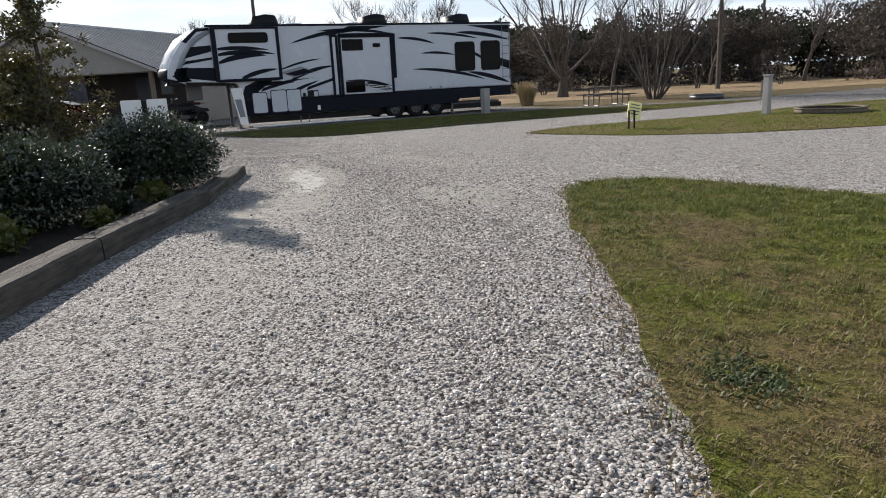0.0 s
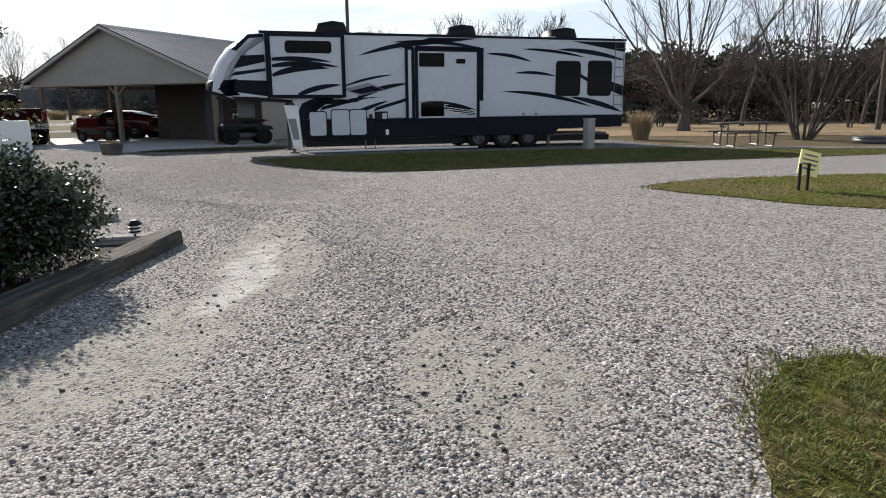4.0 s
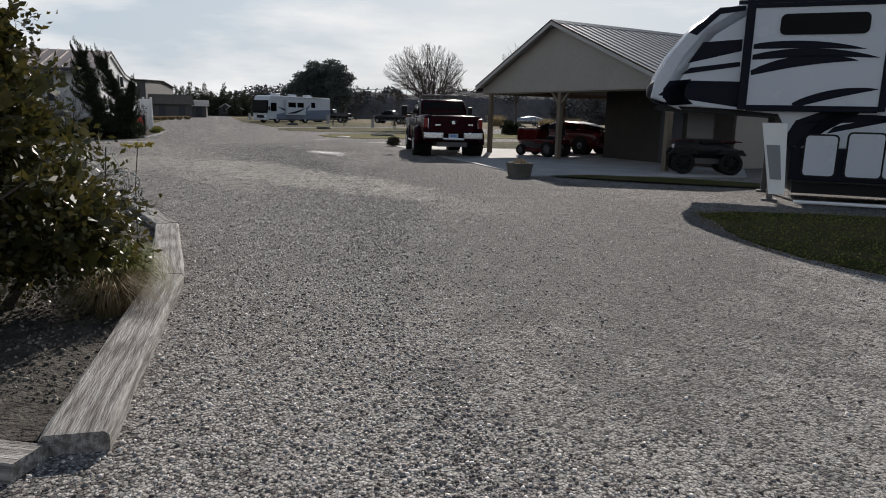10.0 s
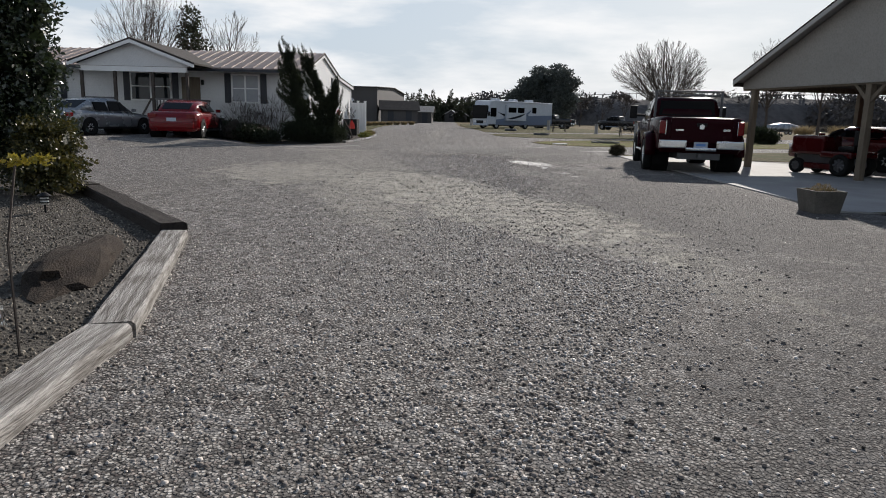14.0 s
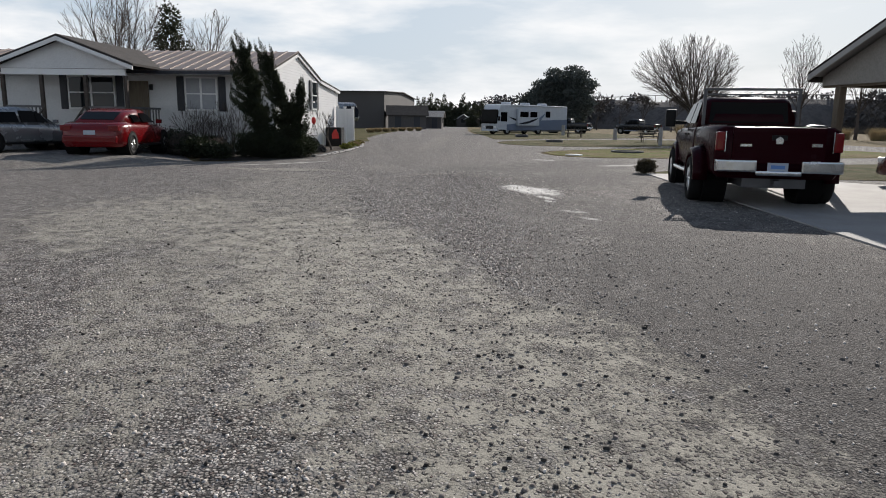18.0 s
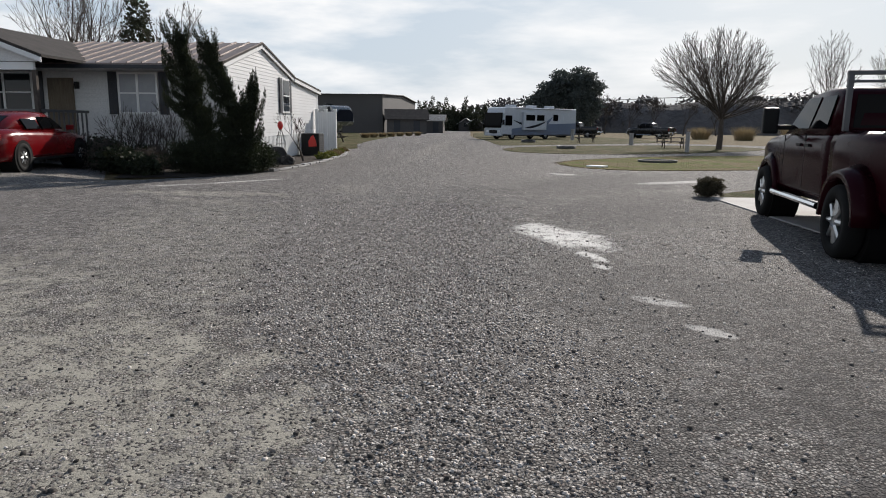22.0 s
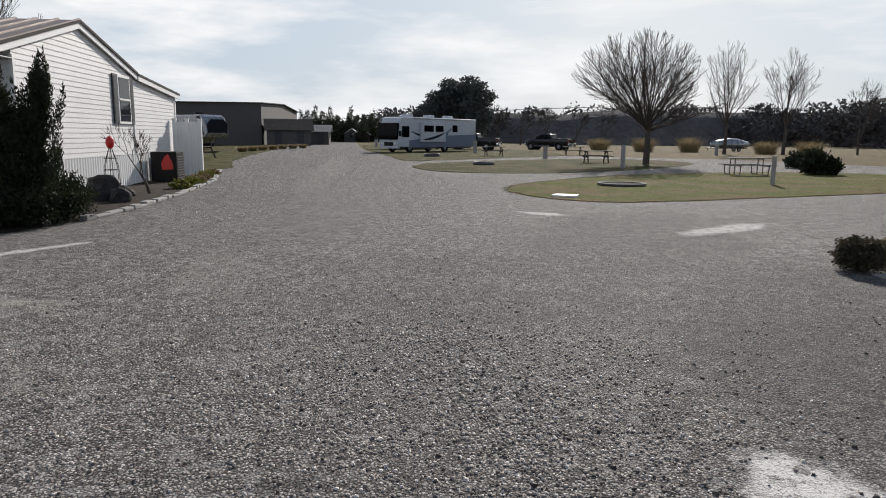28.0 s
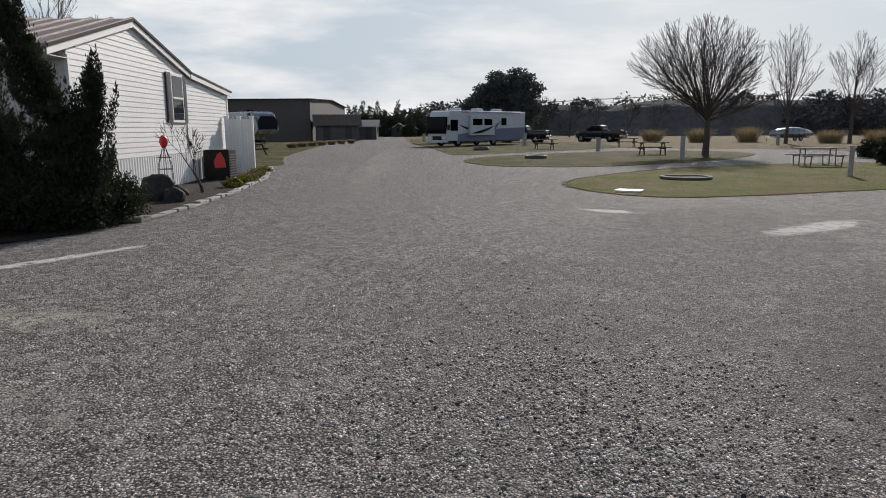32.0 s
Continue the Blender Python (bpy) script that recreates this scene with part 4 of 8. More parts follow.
def trailer():
    """The long white travel trailer; its side y=0 looks to -y, nose at low x."""
    t = thing("fifth_wheel_trailer", "long white fifth-wheel trailer with dark swoosh graphics", "travel trailer", pose(-0.6, 28.1, 0, 0, 0, 23))
    W = 2.45
    body_pts = [(-7.1, 0.98), (-7.0, 1.62), (-8.1, 1.66), (-8.56, 1.80), (-8.50, 2.15), (-8.30, 2.55), (-7.98, 2.98), (-7.55, 3.28), (-6.9, 3.44), (4.52, 3.44), (4.6, 3.36), (4.6, 1.0)]
    body_pts[0] = (-6.1, 0.98)
    body_pts[1] = (-6.35, 1.60)
    b = bmesh.new()
    slab(b, body_pts, "y", 0.0, W, bevel=0.05)
    part("body", b, M_WHITE, t, "white glossy fibreglass body")
    sk = bmesh.new()
    slab(sk, [(-6.1, 0.42), (-6.1, 0.975), (4.6, 0.975), (4.6, 0.62), (2.2, 0.60), (2.1, 0.42)], "y", 0.03, W - 0.03, bevel=0.02)
    part("lower_skirt", sk, M_NAVY, t, "dark lower skirt")
    part("chassis", boxed(-6.0, 4.3, 0.5, W - 0.5, 0.36, 0.43), M_STEEL, t)
    part("underbelly", slabbed([(-8.5, 1.60), (-6.4, 1.50), (-6.4, 1.62), (-8.4, 1.70)], "y", 0.1, W - 0.1), M_BLACK, t)
    # Black box added for the dark shade under the trailer.
    part("underside_shade", boxed(-6.0, 4.3, 0.35, W - 0.35, 0.17, 0.355), M_BLACK, t)
    # rounded nose cap
    nose = bmesh.new()
    prof = [(-8.44, 1.74), (-8.58, 1.9), (-8.54, 2.2), (-8.32, 2.62), (-7.98, 3.06), (-7.5, 3.36), (-7.1, 3.46)]
    secs = []
    for y, inset in ((0.0, 0.34), (0.06, 0.18), (0.25, 0.04), (W / 2, -0.08), (W - 0.25, 0.04), (W - 0.06, 0.18), (W, 0.34)):
        secs.append([(x - 0.05 + inset, y, z - inset * 0.15) for x, z in prof] + [(x + 0.45, y, z - 0.15) for x, z in prof[::-1]])
    loft(nose, secs)
    part("nose_cap", nose, M_WHITE, t, "rounded glossy white nose cap")
    chin = bmesh.new()
    cp = [(-8.44, 1.72), (-8.60, 1.86), (-8.60, 2.02), (-8.50, 2.16)]
    loft(chin, [[(x - 0.062 + inset, y, z - inset * 0.15) for x, z in cp] + [(x + 0.3 + inset, y, z - 0.02) for x, z in cp[::-1]] for y, inset in ((-0.006, 0.34), (0.06, 0.17), (0.25, 0.03), (W / 2, -0.09), (W - 0.25, 0.03), (W - 0.06, 0.17), (W + 0.006, 0.34))])
    part("nose_chin", chin, M_NAVY, t, "dark lower nose panel")
    # roof edge
    part("roof_edge", boxed(-7.2, 4.62, -0.02, 0.03, 3.40, 3.47, bevel=0.008), M_NAVY, t)
    part("roof_edge", boxed(-7.2, 4.62, W - 0.03, W + 0.02, 3.40, 3.47, bevel=0.008), M_NAVY, t)
    # slide-out at the nose
    s1 = part("front_slide", boxed(-7.02, -4.85, -0.16, 0.0, 1.66, 3.34, bevel=0.02), M_WHITE, t, "white slide-out with dark frame")
    for x0, x1, z0, z1 in ((-7.06, -6.92, 1.62, 3.38), (-4.93, -4.82, 1.62, 3.38), (-6.92, -4.93, 1.60, 1.70), (-6.92, -4.93, 3.31, 3.385)):
        part("slide_frame", boxed(x0, x1, -0.19, -0.01, z0, z1, bevel=0.01), M_NAVY, s1)
    part("slide_window", slabbed(rounded(-6.52, -5.2, 2.86, 3.20, 0.09), "y", -0.185, -0.155), M_TINT, s1)
    # second slide-out
    s2 = part("side_slide", boxed(-2.68, -0.62, -0.09, 0.0, 0.98, 3.0, bevel=0.02), M_WHITE, t, "white slide-out with dark frame")
    part("slide_flange", boxed(-2.98, -2.70, -0.06, 0.0, 0.92, 3.1, bevel=0.015), M_NAVY, s2)
    part("slide_flange", boxed(-2.90, -2.80, -0.075, -0.062, 1.0, 3.0), M_WHITE, s2)
    part("slide_flange", boxed(-0.60, -0.47, -0.08, 0.0, 1.5, 3.1, bevel=0.02), M_NAVY, s2)
    for x0, x1, z0, z1 in ((-2.69, -2.60, 0.96, 3.02), (-0.70, -0.61, 0.96, 3.02), (-2.69, -0.61, 2.97, 3.07)):
        part("slide_frame", boxed(x0, x1, -0.12, -0.08, z0, z1, bevel=0.008), M_NAVY, s2)
    part("awning_rail", boxed(-2.68, -0.62, -0.17, -0.08, 3.05, 3.12, bevel=0.02), M_NAVY, s2)
    for a in ((-2.56, -1.76, 2.52, 2.92), (-2.52, -1.78, 1.04, 1.44), (-1.38, -1.08, 2.62, 2.76)):
        part("slide_window", slabbed(rounded(*a, 0.03), "y", -0.102, -0.08), M_TINT, s2)
    # rear windows
    for a in ((2.08, 2.92, 1.66, 2.72), (3.24, 4.08, 1.66, 2.74)):
        w = part("window", slabbed(rounded(*a, 0.1), "y", -0.022, 0.01), M_TINT, t)
        part("window_frame", slabbed(rounded(a[0] - 0.03, a[1] + 0.03, a[2] - 0.03, a[3] + 0.03, 0.12), "y", -0.014, 0.005), M_BLACK, w)
    # baggage doors and service hatches
    for a in ((-5.9, -5.42, 0.52, 1.2), (-5.25, -4.73, 0.52, 1.25), (-4.70, -4.22, 0.52, 1.25)):
        d = part("baggage_door", slabbed(rounded(*a, 0.06), "y", -0.024, -0.004), M_WHITE, t)
        part("door_seal", slabbed(rounded(a[0] - 0.03, a[1] + 0.03, a[2] - 0.03, a[3] + 0.03, 0.08), "y", -0.014, -0.003), M_BLACK, d)
    part("utility_hatch", boxed(-3.95, -3.55, -0.02, 0.02, 0.94, 1.2, bevel=0.01), M_BLACK, t)
    part("hatch_vent", boxed(-3.72, -3.58, -0.03, -0.022, 0.98, 1.15, bevel=0.004), M_WHITE, t)
    part("outlet", boxed(-4.12, -4.02, -0.015, 0.02, 1.0, 1.12, bevel=0.01), M_BLACK, t)
    part("outlet", boxed(-3.62, -3.52, 0.0, 0.028, 0.5, 0.66, bevel=0.005), M_TRIM, t)
    part("outlet", boxed(-4.42, -4.32, -0.012, 0.02, 0.56, 0.66, bevel=0.005), M_BLACK, t)
    # open bay door hanging forward of the steps
    bay = part("bay_door", slabbed([(-6.40, 0.16), (-6.14, 0.16), (-6.22, 1.40), (-6.62, 1.40)], "y", -0.06, -0.02, bevel=0.008), M_TRIM, t, "open white bay door")
    part("bay_opening", slabbed([(-6.40, 0.42), (-6.22, 0.42), (-6.30, 1.02), (-6.52, 1.02)], "y", -0.072, -0.062), M_GREYV, bay)
    # roof gear
    for x in (-5.5, -1.35, 2.25):
        ac = bmesh.new()
        loft(ac, [[(x + dx, y0, 3.46), (x + dx, y1, 3.46), (x + dx, y1 - 0.08, 3.46 + hh), (x + dx, y0 + 0.08, 3.46 + hh)] for dx, hh, y0, y1 in ((0, 0.12, 0.75, 1.65), (0.08, 0.34, 0.72, 1.68), (0.5, 0.42, 0.72, 1.68), (0.85, 0.38, 0.72, 1.68), (0.95, 0.16, 0.75, 1.65))])
        unit = part("air_conditioner", ac, M_BLACK, t, "black rooftop air conditioner")
    for x, w in ((-4.3, 0.5), (-2.0, 0.4), (0.35, 0.42), (2.05, 0.3)):
        vent = part("roof_vent", boxed(x, x + w, 0.6, 1.05, 3.46, 3.56, bevel=0.03), M_WHITE, t)
    part("vent_lid", slabbed([(0.35, 3.57), (0.75, 3.68), (0.76, 3.70), (0.35, 3.59)], "y", 0.62, 1.03), M_WHITE, t)
    # ladder
    for x in (4.16, 4.48):
        part("ladder_rail", pipe(bmesh.new(), [(x, -0.10, 1.25), (x, -0.10, 3.42), (x, 0.1, 3.55)], 0.013), M_STEEL, t)
    for k in range(7):
        part("ladder_rung", tubed((4.16, -0.10, 1.35 + k * 0.3), (4.48, -0.10, 1.35 + k * 0.3), 0.011, seg=6), M_STEEL, t)
    # swooshes
    G = -0.008
    def deco(pts, y=0.0, material=M_NAVY, name="graphic"):
        b2 = bmesh.new()
        slab(b2, pts, "y", y - 0.006, y - 0.001)
        return part(name, b2, material, t)
    for p0, p1, bow, w in (((-4.4, 2.82), (-1.6, 3.30), 0.10, 0.13), ((-3.4, 3.22), (-0.4, 3.06), 0.10, 0.10), ((-0.36, 2.93), (1.2, 2.70), 0.07, 0.10), ((0.85, 3.09), (3.1, 2.86), 0.06, 0.09), ((2.1, 3.10), (4.57, 2.78), 0.08, 0.14), ((0.6, 2.35), (2.06, 2.26), 0.06, 0.09), ((0.2, 1.78), (3.4, 1.28), 0.12, 0.12), ((2.6, 1.60), (4.55, 1.10), 0.06, 0.16), ((-4.95, 1.9), (-3.35, 2.28), 0.06, 0.07), ((-4.7, 1.45), (-2.88, 2.02), 0.12, 0.13), ((-6.1, 0.9), (-4.85, 1.92), 0.10, 0.2), ((-5.3, 0.72), (-3.5, 1.52), 0.08, 0.12), ((-6.0, 1.4), (-4.4, 1.5), 0.05, 0.12)):
        deco(crescent(p0, p1, bow, w))
    deco([(-2.7, 3.12), (-3.2, 3.02), (-2.2, 3.38), (-0.6, 3.38), (-1.6, 3.24)])
    deco([(2.92, 2.36), (3.24, 2.2), (3.24, 2.08), (2.92, 2.24)])
    deco([(4.08, 2.10), (4.585, 1.96), (4.585, 1.62), (4.08, 1.80)])
    deco([(2.6, 3.36), (4.585, 3.36), (4.585, 3.05)])
    deco([(-4.85, 1.86), (-4.1, 2.04), (-3.55, 1.84), (-4.4, 1.66)], material=M_GREYV)
    deco([(-4.7, 1.80), (-4.0, 1.96), (-3.7, 1.84), (-4.35, 1.72)], y=-0.007)
    deco([(-6.32, 0.985), (-6.1, 0.985), (-5.2, 1.55), (-4.86, 1.92), (-5.3, 1.78), (-6.1, 1.45)])
    deco([(-5.6, 1.24), (-4.2, 1.58), (-3.6, 1.64), (-4.6, 1.60), (-5.5, 1.36)])
    deco([(-4.0, 1.20), (-2.88, 1.52), (-2.88, 1.62), (-3.9, 1.33)])
    # dark patterns round the nose
    deco([(-8.42, 1.85), (-7.05, 1.66), (-7.05, 2.10), (-8.1, 2.12)])
    deco([(-8.05, 2.22), (-7.08, 2.36), (-7.08, 2.44), (-7.9, 2.34)])
    deco([(-7.95, 2.42), (-7.08, 2.62), (-7.08, 2.82), (-7.72, 2.78)])
    deco([(-7.84, 2.90), (-7.48, 3.25), (-7.08, 3.30), (-7.08, 3.38), (-7.5, 3.36), (-7.98, 2.95)])
    for p0, p1, bow, w in (((-6.9, 2.50), (-5.0, 2.48), 0.08, 0.10), ((-6.9, 2.68), (-5.2, 2.62), 0.05, 0.08), ((-6.9, 2.24), (-5.3, 2.44), 0.10, 0.13), ((-6.2, 1.70), (-4.95, 1.98), 0.06, 0.10)):
        deco(crescent(p0, p1, bow, w, t0=0.08), y=-0.162)
    for p0, p1, bow, w in (((-2.58, 1.46), (-0.70, 1.20), 0.10, 0.07), ((-1.85, 1.32), (-0.70, 1.06), 0.06, 0.24)):
        deco(crescent(p0, p1, bow, w), y=-0.094)
    for k in range(3):
        deco([(-1.80 + 0.12 * k, 1.32 - 0.08 * k), (-0.72, 1.17 - 0.05 * k), (-0.72, 1.185 - 0.05 * k), (-1.80 + 0.12 * k, 1.34 - 0.08 * k)], y=-0.101, material=M_TRIM)
    for x in (0.9, 1.35):
        part("reflector", boxed(x, x + 0.06, -0.012, -0.001, 1.05, 1.10), M_BLACK, t)
    # running gear
    for x in (-0.55, 0.32, 1.18):
        wheel(t, x, 0.20, 0.38, 0.24, M_STEEL)
        wheel(t, x, W - 0.20, 0.38, 0.24, M_STEEL, 1)
    part("axle_box", boxed(-0.9, 1.5, 0.36, W - 0.36, 0.3, 0.5), M_STEEL, t)
    for x in (-6.35, 2.0):
        for y in (0.35, W - 0.35):
            leg = part("landing_leg", boxed(x - 0.05, x + 0.05, y - 0.05, y + 0.05, 0.04, 1.52 if x < 0 else 0.42, bevel=0.008), M_STEEL, t)
            part("foot", boxed(x - 0.13, x + 0.13, y - 0.12, y + 0.12, 0.003, 0.038), M_STEEL, leg)
    for x in (-4.2, -3.9):
        part("stand_pipe", tubed((x, 0.3, 0.02), (x, 0.3, 0.43), 0.02), M_STEEL, t)
    part("drain_pipe", tubed((-6.0, -0.15, 0.06), (-0.6, 0.1, 0.06), 0.03), M_TRIM, t, "pale drain hose on the ground")
    # hitch under the nose
    part("hitch_box", boxed(-7.9, -7.4, 1.0, 1.45, 1.05, 1.62, bevel=0.03), M_STEEL, t)
    part("tail_lamp", boxed(4.6, 4.63, 0.1, 0.25, 1.1, 1.4, bevel=0.01), M_LAMPRED, t)
    return t


trailer()


def ring(x, hw, z0, z1, zb, top_in=0.0):
    """One cross-section of a car body: bottom, belt and top with tucked sides."""
    return [(x, -hw * 0.92, z0), (x, -hw, z0 + 0.12), (x, -hw, zb - 0.08), (x, -hw * (0.97 - top_in), zb), (x, -hw * (0.86 - top_in), z1), (x, hw * (0.86 - top_in), z1), (x, hw * (0.97 - top_in), zb), (x, hw, zb - 0.08), (x, hw, z0 + 0.12), (x, hw * 0.92, z0)]


def cabin(t, secs, paint, glass):
    """A greenhouse: rings of (x, half width low, half width high, low, high); the skin is paint, panes are proud of it."""
    b = bmesh.new()
    loft(b, [[(x, -a, lo), (x, -c, hi - 0.05), (x, -c + 0.10, hi), (x, c - 0.10, hi), (x, c, hi - 0.05), (x, a, lo)] for x, a, c, lo, hi in secs])
    return part("cabin", b, paint, t)


def pane(t, pts, out=0.006, name="side_glass", m=None):
    """A flat pane through corners, a little thick."""
    b = bmesh.new()
    vs = [Vector(p) for p in pts]
    n = (vs[1] - vs[0]).cross(vs[2] - vs[0]).normalized() * out
    lo = [b.verts.new(v) for v in vs]
    hi = [b.verts.new(v + n) for v in vs]
    b.faces.new(lo[::-1])
    b.faces.new(hi)
    for i in range(len(vs)):
        j = (i + 1) % len(vs)
        b.faces.new((lo[i], lo[j], hi[j], hi[i]))
    return part(name, b, m or M_TINT, t)


def pickup(name, label, m, paint, dual=True, rack=True, lower=None):
    """A crew-cab pickup; tail at x=0, nose at x=6."""
    t = thing(name, label, "pickup truck", m)
    HW = 0.99
    # bed and lower body
    bed = bmesh.new()
    loft(bed, [ring(x, hw, 0.52, z, z - 0.06) for x, hw, z in ((0.04, HW - 0.04, 1.34), (0.12, HW, 1.38), (2.1, HW, 1.40), (2.28, HW, 1.40))])
    part("bed", bed, paint, t)
    part("bed_floor", boxed(0.16, 2.2, -0.8, 0.8, 1.386, 1.402), M_BLACK, t)
    cab = bmesh.new()
    loft(cab, [ring(x, hw, 0.48, z, z - 0.05) for x, hw, z in ((2.30, HW - 0.01, 1.36), (2.5, HW, 1.38), (4.3, HW, 1.36), (4.45, HW, 1.34), (5.3, HW - 0.03, 1.30), (5.75, HW - 0.08, 1.22), (5.92, HW - 0.18, 1.08))])
    part("lower_body", cab, paint, t)
    secs = [(2.34, 0.93, 0.70, 1.34, 1.50), (2.42, 0.94, 0.76, 1.34, 1.86), (2.62, 0.95, 0.79, 1.34, 1.94), (3.3, 0.95, 0.80, 1.34, 1.96), (3.85, 0.95, 0.78, 1.34, 1.92), (4.45, 0.94, 0.76, 1.34, 1.42)]
    cabin(t, secs, paint, M_TINT)
    pane(t, [(2.335, 0.74, 1.44), (2.335, -0.74, 1.44), (2.405, -0.70, 1.84), (2.405, 0.70, 1.84)], -0.012, "rear_glass")
    pane(t, [(4.42, -0.74, 1.46), (4.42, 0.74, 1.46), (3.93, 0.70, 1.87), (3.93, -0.70, 1.87)], -0.012, "windscreen")
    for s in (-1, 1):
        for a, b, c, d in ((2.62, 3.25, 3.22, 2.72), (3.33, 4.22, 3.84, 3.32)):
            pane(t, [(a, s * 0.942, 1.42), (b, s * 0.942, 1.42), (c, s * 0.818, 1.84), (d, s * 0.818, 1.84)], -s * 0.012)
        for x in (3.28, 4.28):
            part("door_seam", boxed(x, x + 0.012, min(s * 0.992, s * 0.978), max(s * 0.992, s * 0.978), 0.62, 1.34), M_BLACK, t)
        for x in (3.05, 3.42):
            part("door_handle", boxed(x, x + 0.18, min(s * 0.99, s * 1.02), max(s * 0.99, s * 1.02), 1.18, 1.22, bevel=0.008), M_BLACK, t)
        mi = part("mirror", boxed(4.02, 4.14, min(s * 1.16, s * 1.38), max(s * 1.16, s * 1.38), 1.34, 1.72, bevel=0.03), M_BLACK, t, "tall black towing mirror")
        part("mirror_arm", boxed(4.06, 4.12, min(s * 0.93, s * 1.17), max(s * 0.93, s * 1.17), 1.40, 1.47, bevel=0.01), M_BLACK, mi)
        part("step_bar", tubed((2.35, s * 1.04, 0.46), (4.5, s * 1.04, 0.46), 0.045), M_CHROME, t)
        part("tail_lamp", boxed(-0.012, 0.10, min(s * 0.84, s * 0.985), max(s * 0.84, s * 0.985), 0.97, 1.29, bevel=0.03), M_LAMPRED, t)
        part("lamp_bezel", boxed(-0.006, 0.05, min(s * 0.825, s * 0.838), max(s * 0.825, s * 0.838), 0.96, 1.30), M_CHROME, t)
        part("head_lamp", boxed(5.72, 5.86, min(s * 0.62, s * 0.88), max(s * 0.62, s * 0.88), 0.92, 1.12, bevel=0.03), M_LAMPCLEAR, t)
        # arches
        for x, r in ((1.25, 0.52), (5.05, 0.50)):
            ar = bmesh.new()
            o = HW - 0.02
            wide = 0.24 if (dual and x < 2) else 0.07
            sec = []
            for k in range(13):
                a = math.pi * k / 12
                c, sn = math.cos(a), math.sin(a)
                sec.append([(x + (r - 0.04) * c, s * o, 0.42 + (r - 0.04) * sn), (x + (r + 0.10) * c, s * o, 0.42 + (r + 0.12) * sn), (x + (r + 0.05) * c, s * (o + wide), 0.42 + (r + 0.03) * sn), (x + (r - 0.04) * c, s * (o + wide), 0.42 + (r - 0.04) * sn)])
            loft(ar, sec)
            part("wheel_arch", ar, paint, t)
            part("arch_liner", tubed((x, s * 0.6, 0.42), (x, s * (HW + 0.004), 0.42), r - 0.03, seg=24), M_DARKIN, t)
        if dual:
            wheel(t, 1.25, s * 0.82, 0.41, 0.22, M_ALLOY, s)
            wheel(t, 1.25, s * 1.10, 0.41, 0.22, M_ALLOY, s)
        else:
            wheel(t, 1.25, s * 0.90, 0.41, 0.26, M_ALLOY, s)
        wheel(t, 5.05, s * 0.95, 0.41, 0.26, M_ALLOY, s)
    part("tailgate", boxed(-0.015, 0.05, -0.72, 0.72, 0.76, 1.37, bevel=0.02), paint, t)
    part("tailgate_handle", boxed(-0.03, -0.012, -0.12, 0.12, 1.16, 1.24, bevel=0.01), M_BLACK, t)
    part("badge", slabbed([(-0.05, 1.10), (0.05, 1.10), (0.06, 1.18), (0.0, 1.22), (-0.06, 1.18)], "x", -0.042, -0.031), M_CHROME, t, "chrome badge")
    part("badge", boxed(-0.026, -0.017, 0.42, 0.60, 1.05, 1.09), M_CHROME, t)
    part("badge", boxed(-0.026, -0.017, -0.66, -0.50, 1.06, 1.11), M_CHROME, t)
    bp = bmesh.new()
    for a, b, z0, z1 in ((-0.98, -0.34, 0.63, 0.83), (0.34, 0.98, 0.63, 0.83), (-0.36, 0.36, 0.58, 0.66)):
        box(bp, -0.16, 0.04, a, b, z0, z1, bevel=0.03)
    part("rear_bumper", bp, M_CHROME, t, "chrome step bumper")
    part("licence_plate", boxed(-0.08, -0.07, -0.16, 0.16, 0.645, 0.79), M_PLATE, t)
    part("plate_print", boxed(-0.084, -0.081, -0.11, 0.11, 0.69, 0.75), M_BLUE, t)
    part("hitch", boxed(-0.12, 0.1, -0.05, 0.05, 0.42, 0.50), M_STEEL, t)
    part("front_bumper", boxed(5.8, 6.0, -0.95, 0.95, 0.52, 0.76, bevel=0.05), M_CHROME, t)
    part("grille", boxed(5.86, 5.95, -0.6, 0.6, 0.78, 1.08, bevel=0.03), M_CHROME, t)
    part("chassis", boxed(0.1, 5.6, -0.5, 0.5, 0.36, 0.54), M_STEEL, t)
    part("axle", tubed((1.25, -0.8, 0.42), (1.25, 0.8, 0.42), 0.09), M_STEEL, t)
    if rack:
        for y in (-0.86, 0.86):
            part("rack_post", boxed(2.20, 2.27, y - 0.03, y + 0.03, 1.395, 2.10, bevel=0.006), M_STEEL, t)
        part("rack_bar", boxed(2.20, 2.26, -0.9, 0.9, 2.06, 2.11, bevel=0.006), M_STEEL, t)
        part("rack_bar", boxed(2.20, 2.26, -0.83, 0.83, 1.97, 2.0), M_STEEL, t)
    return t


TRUCK_YAW = 143.0
pickup("pickup_truck", "dark maroon dually pickup with a black headache rack", pose(-18.04, 29.46, 0.0, 0, 0, TRUCK_YAW) @ Matrix.Scale(1.01, 4), M_MAROON)


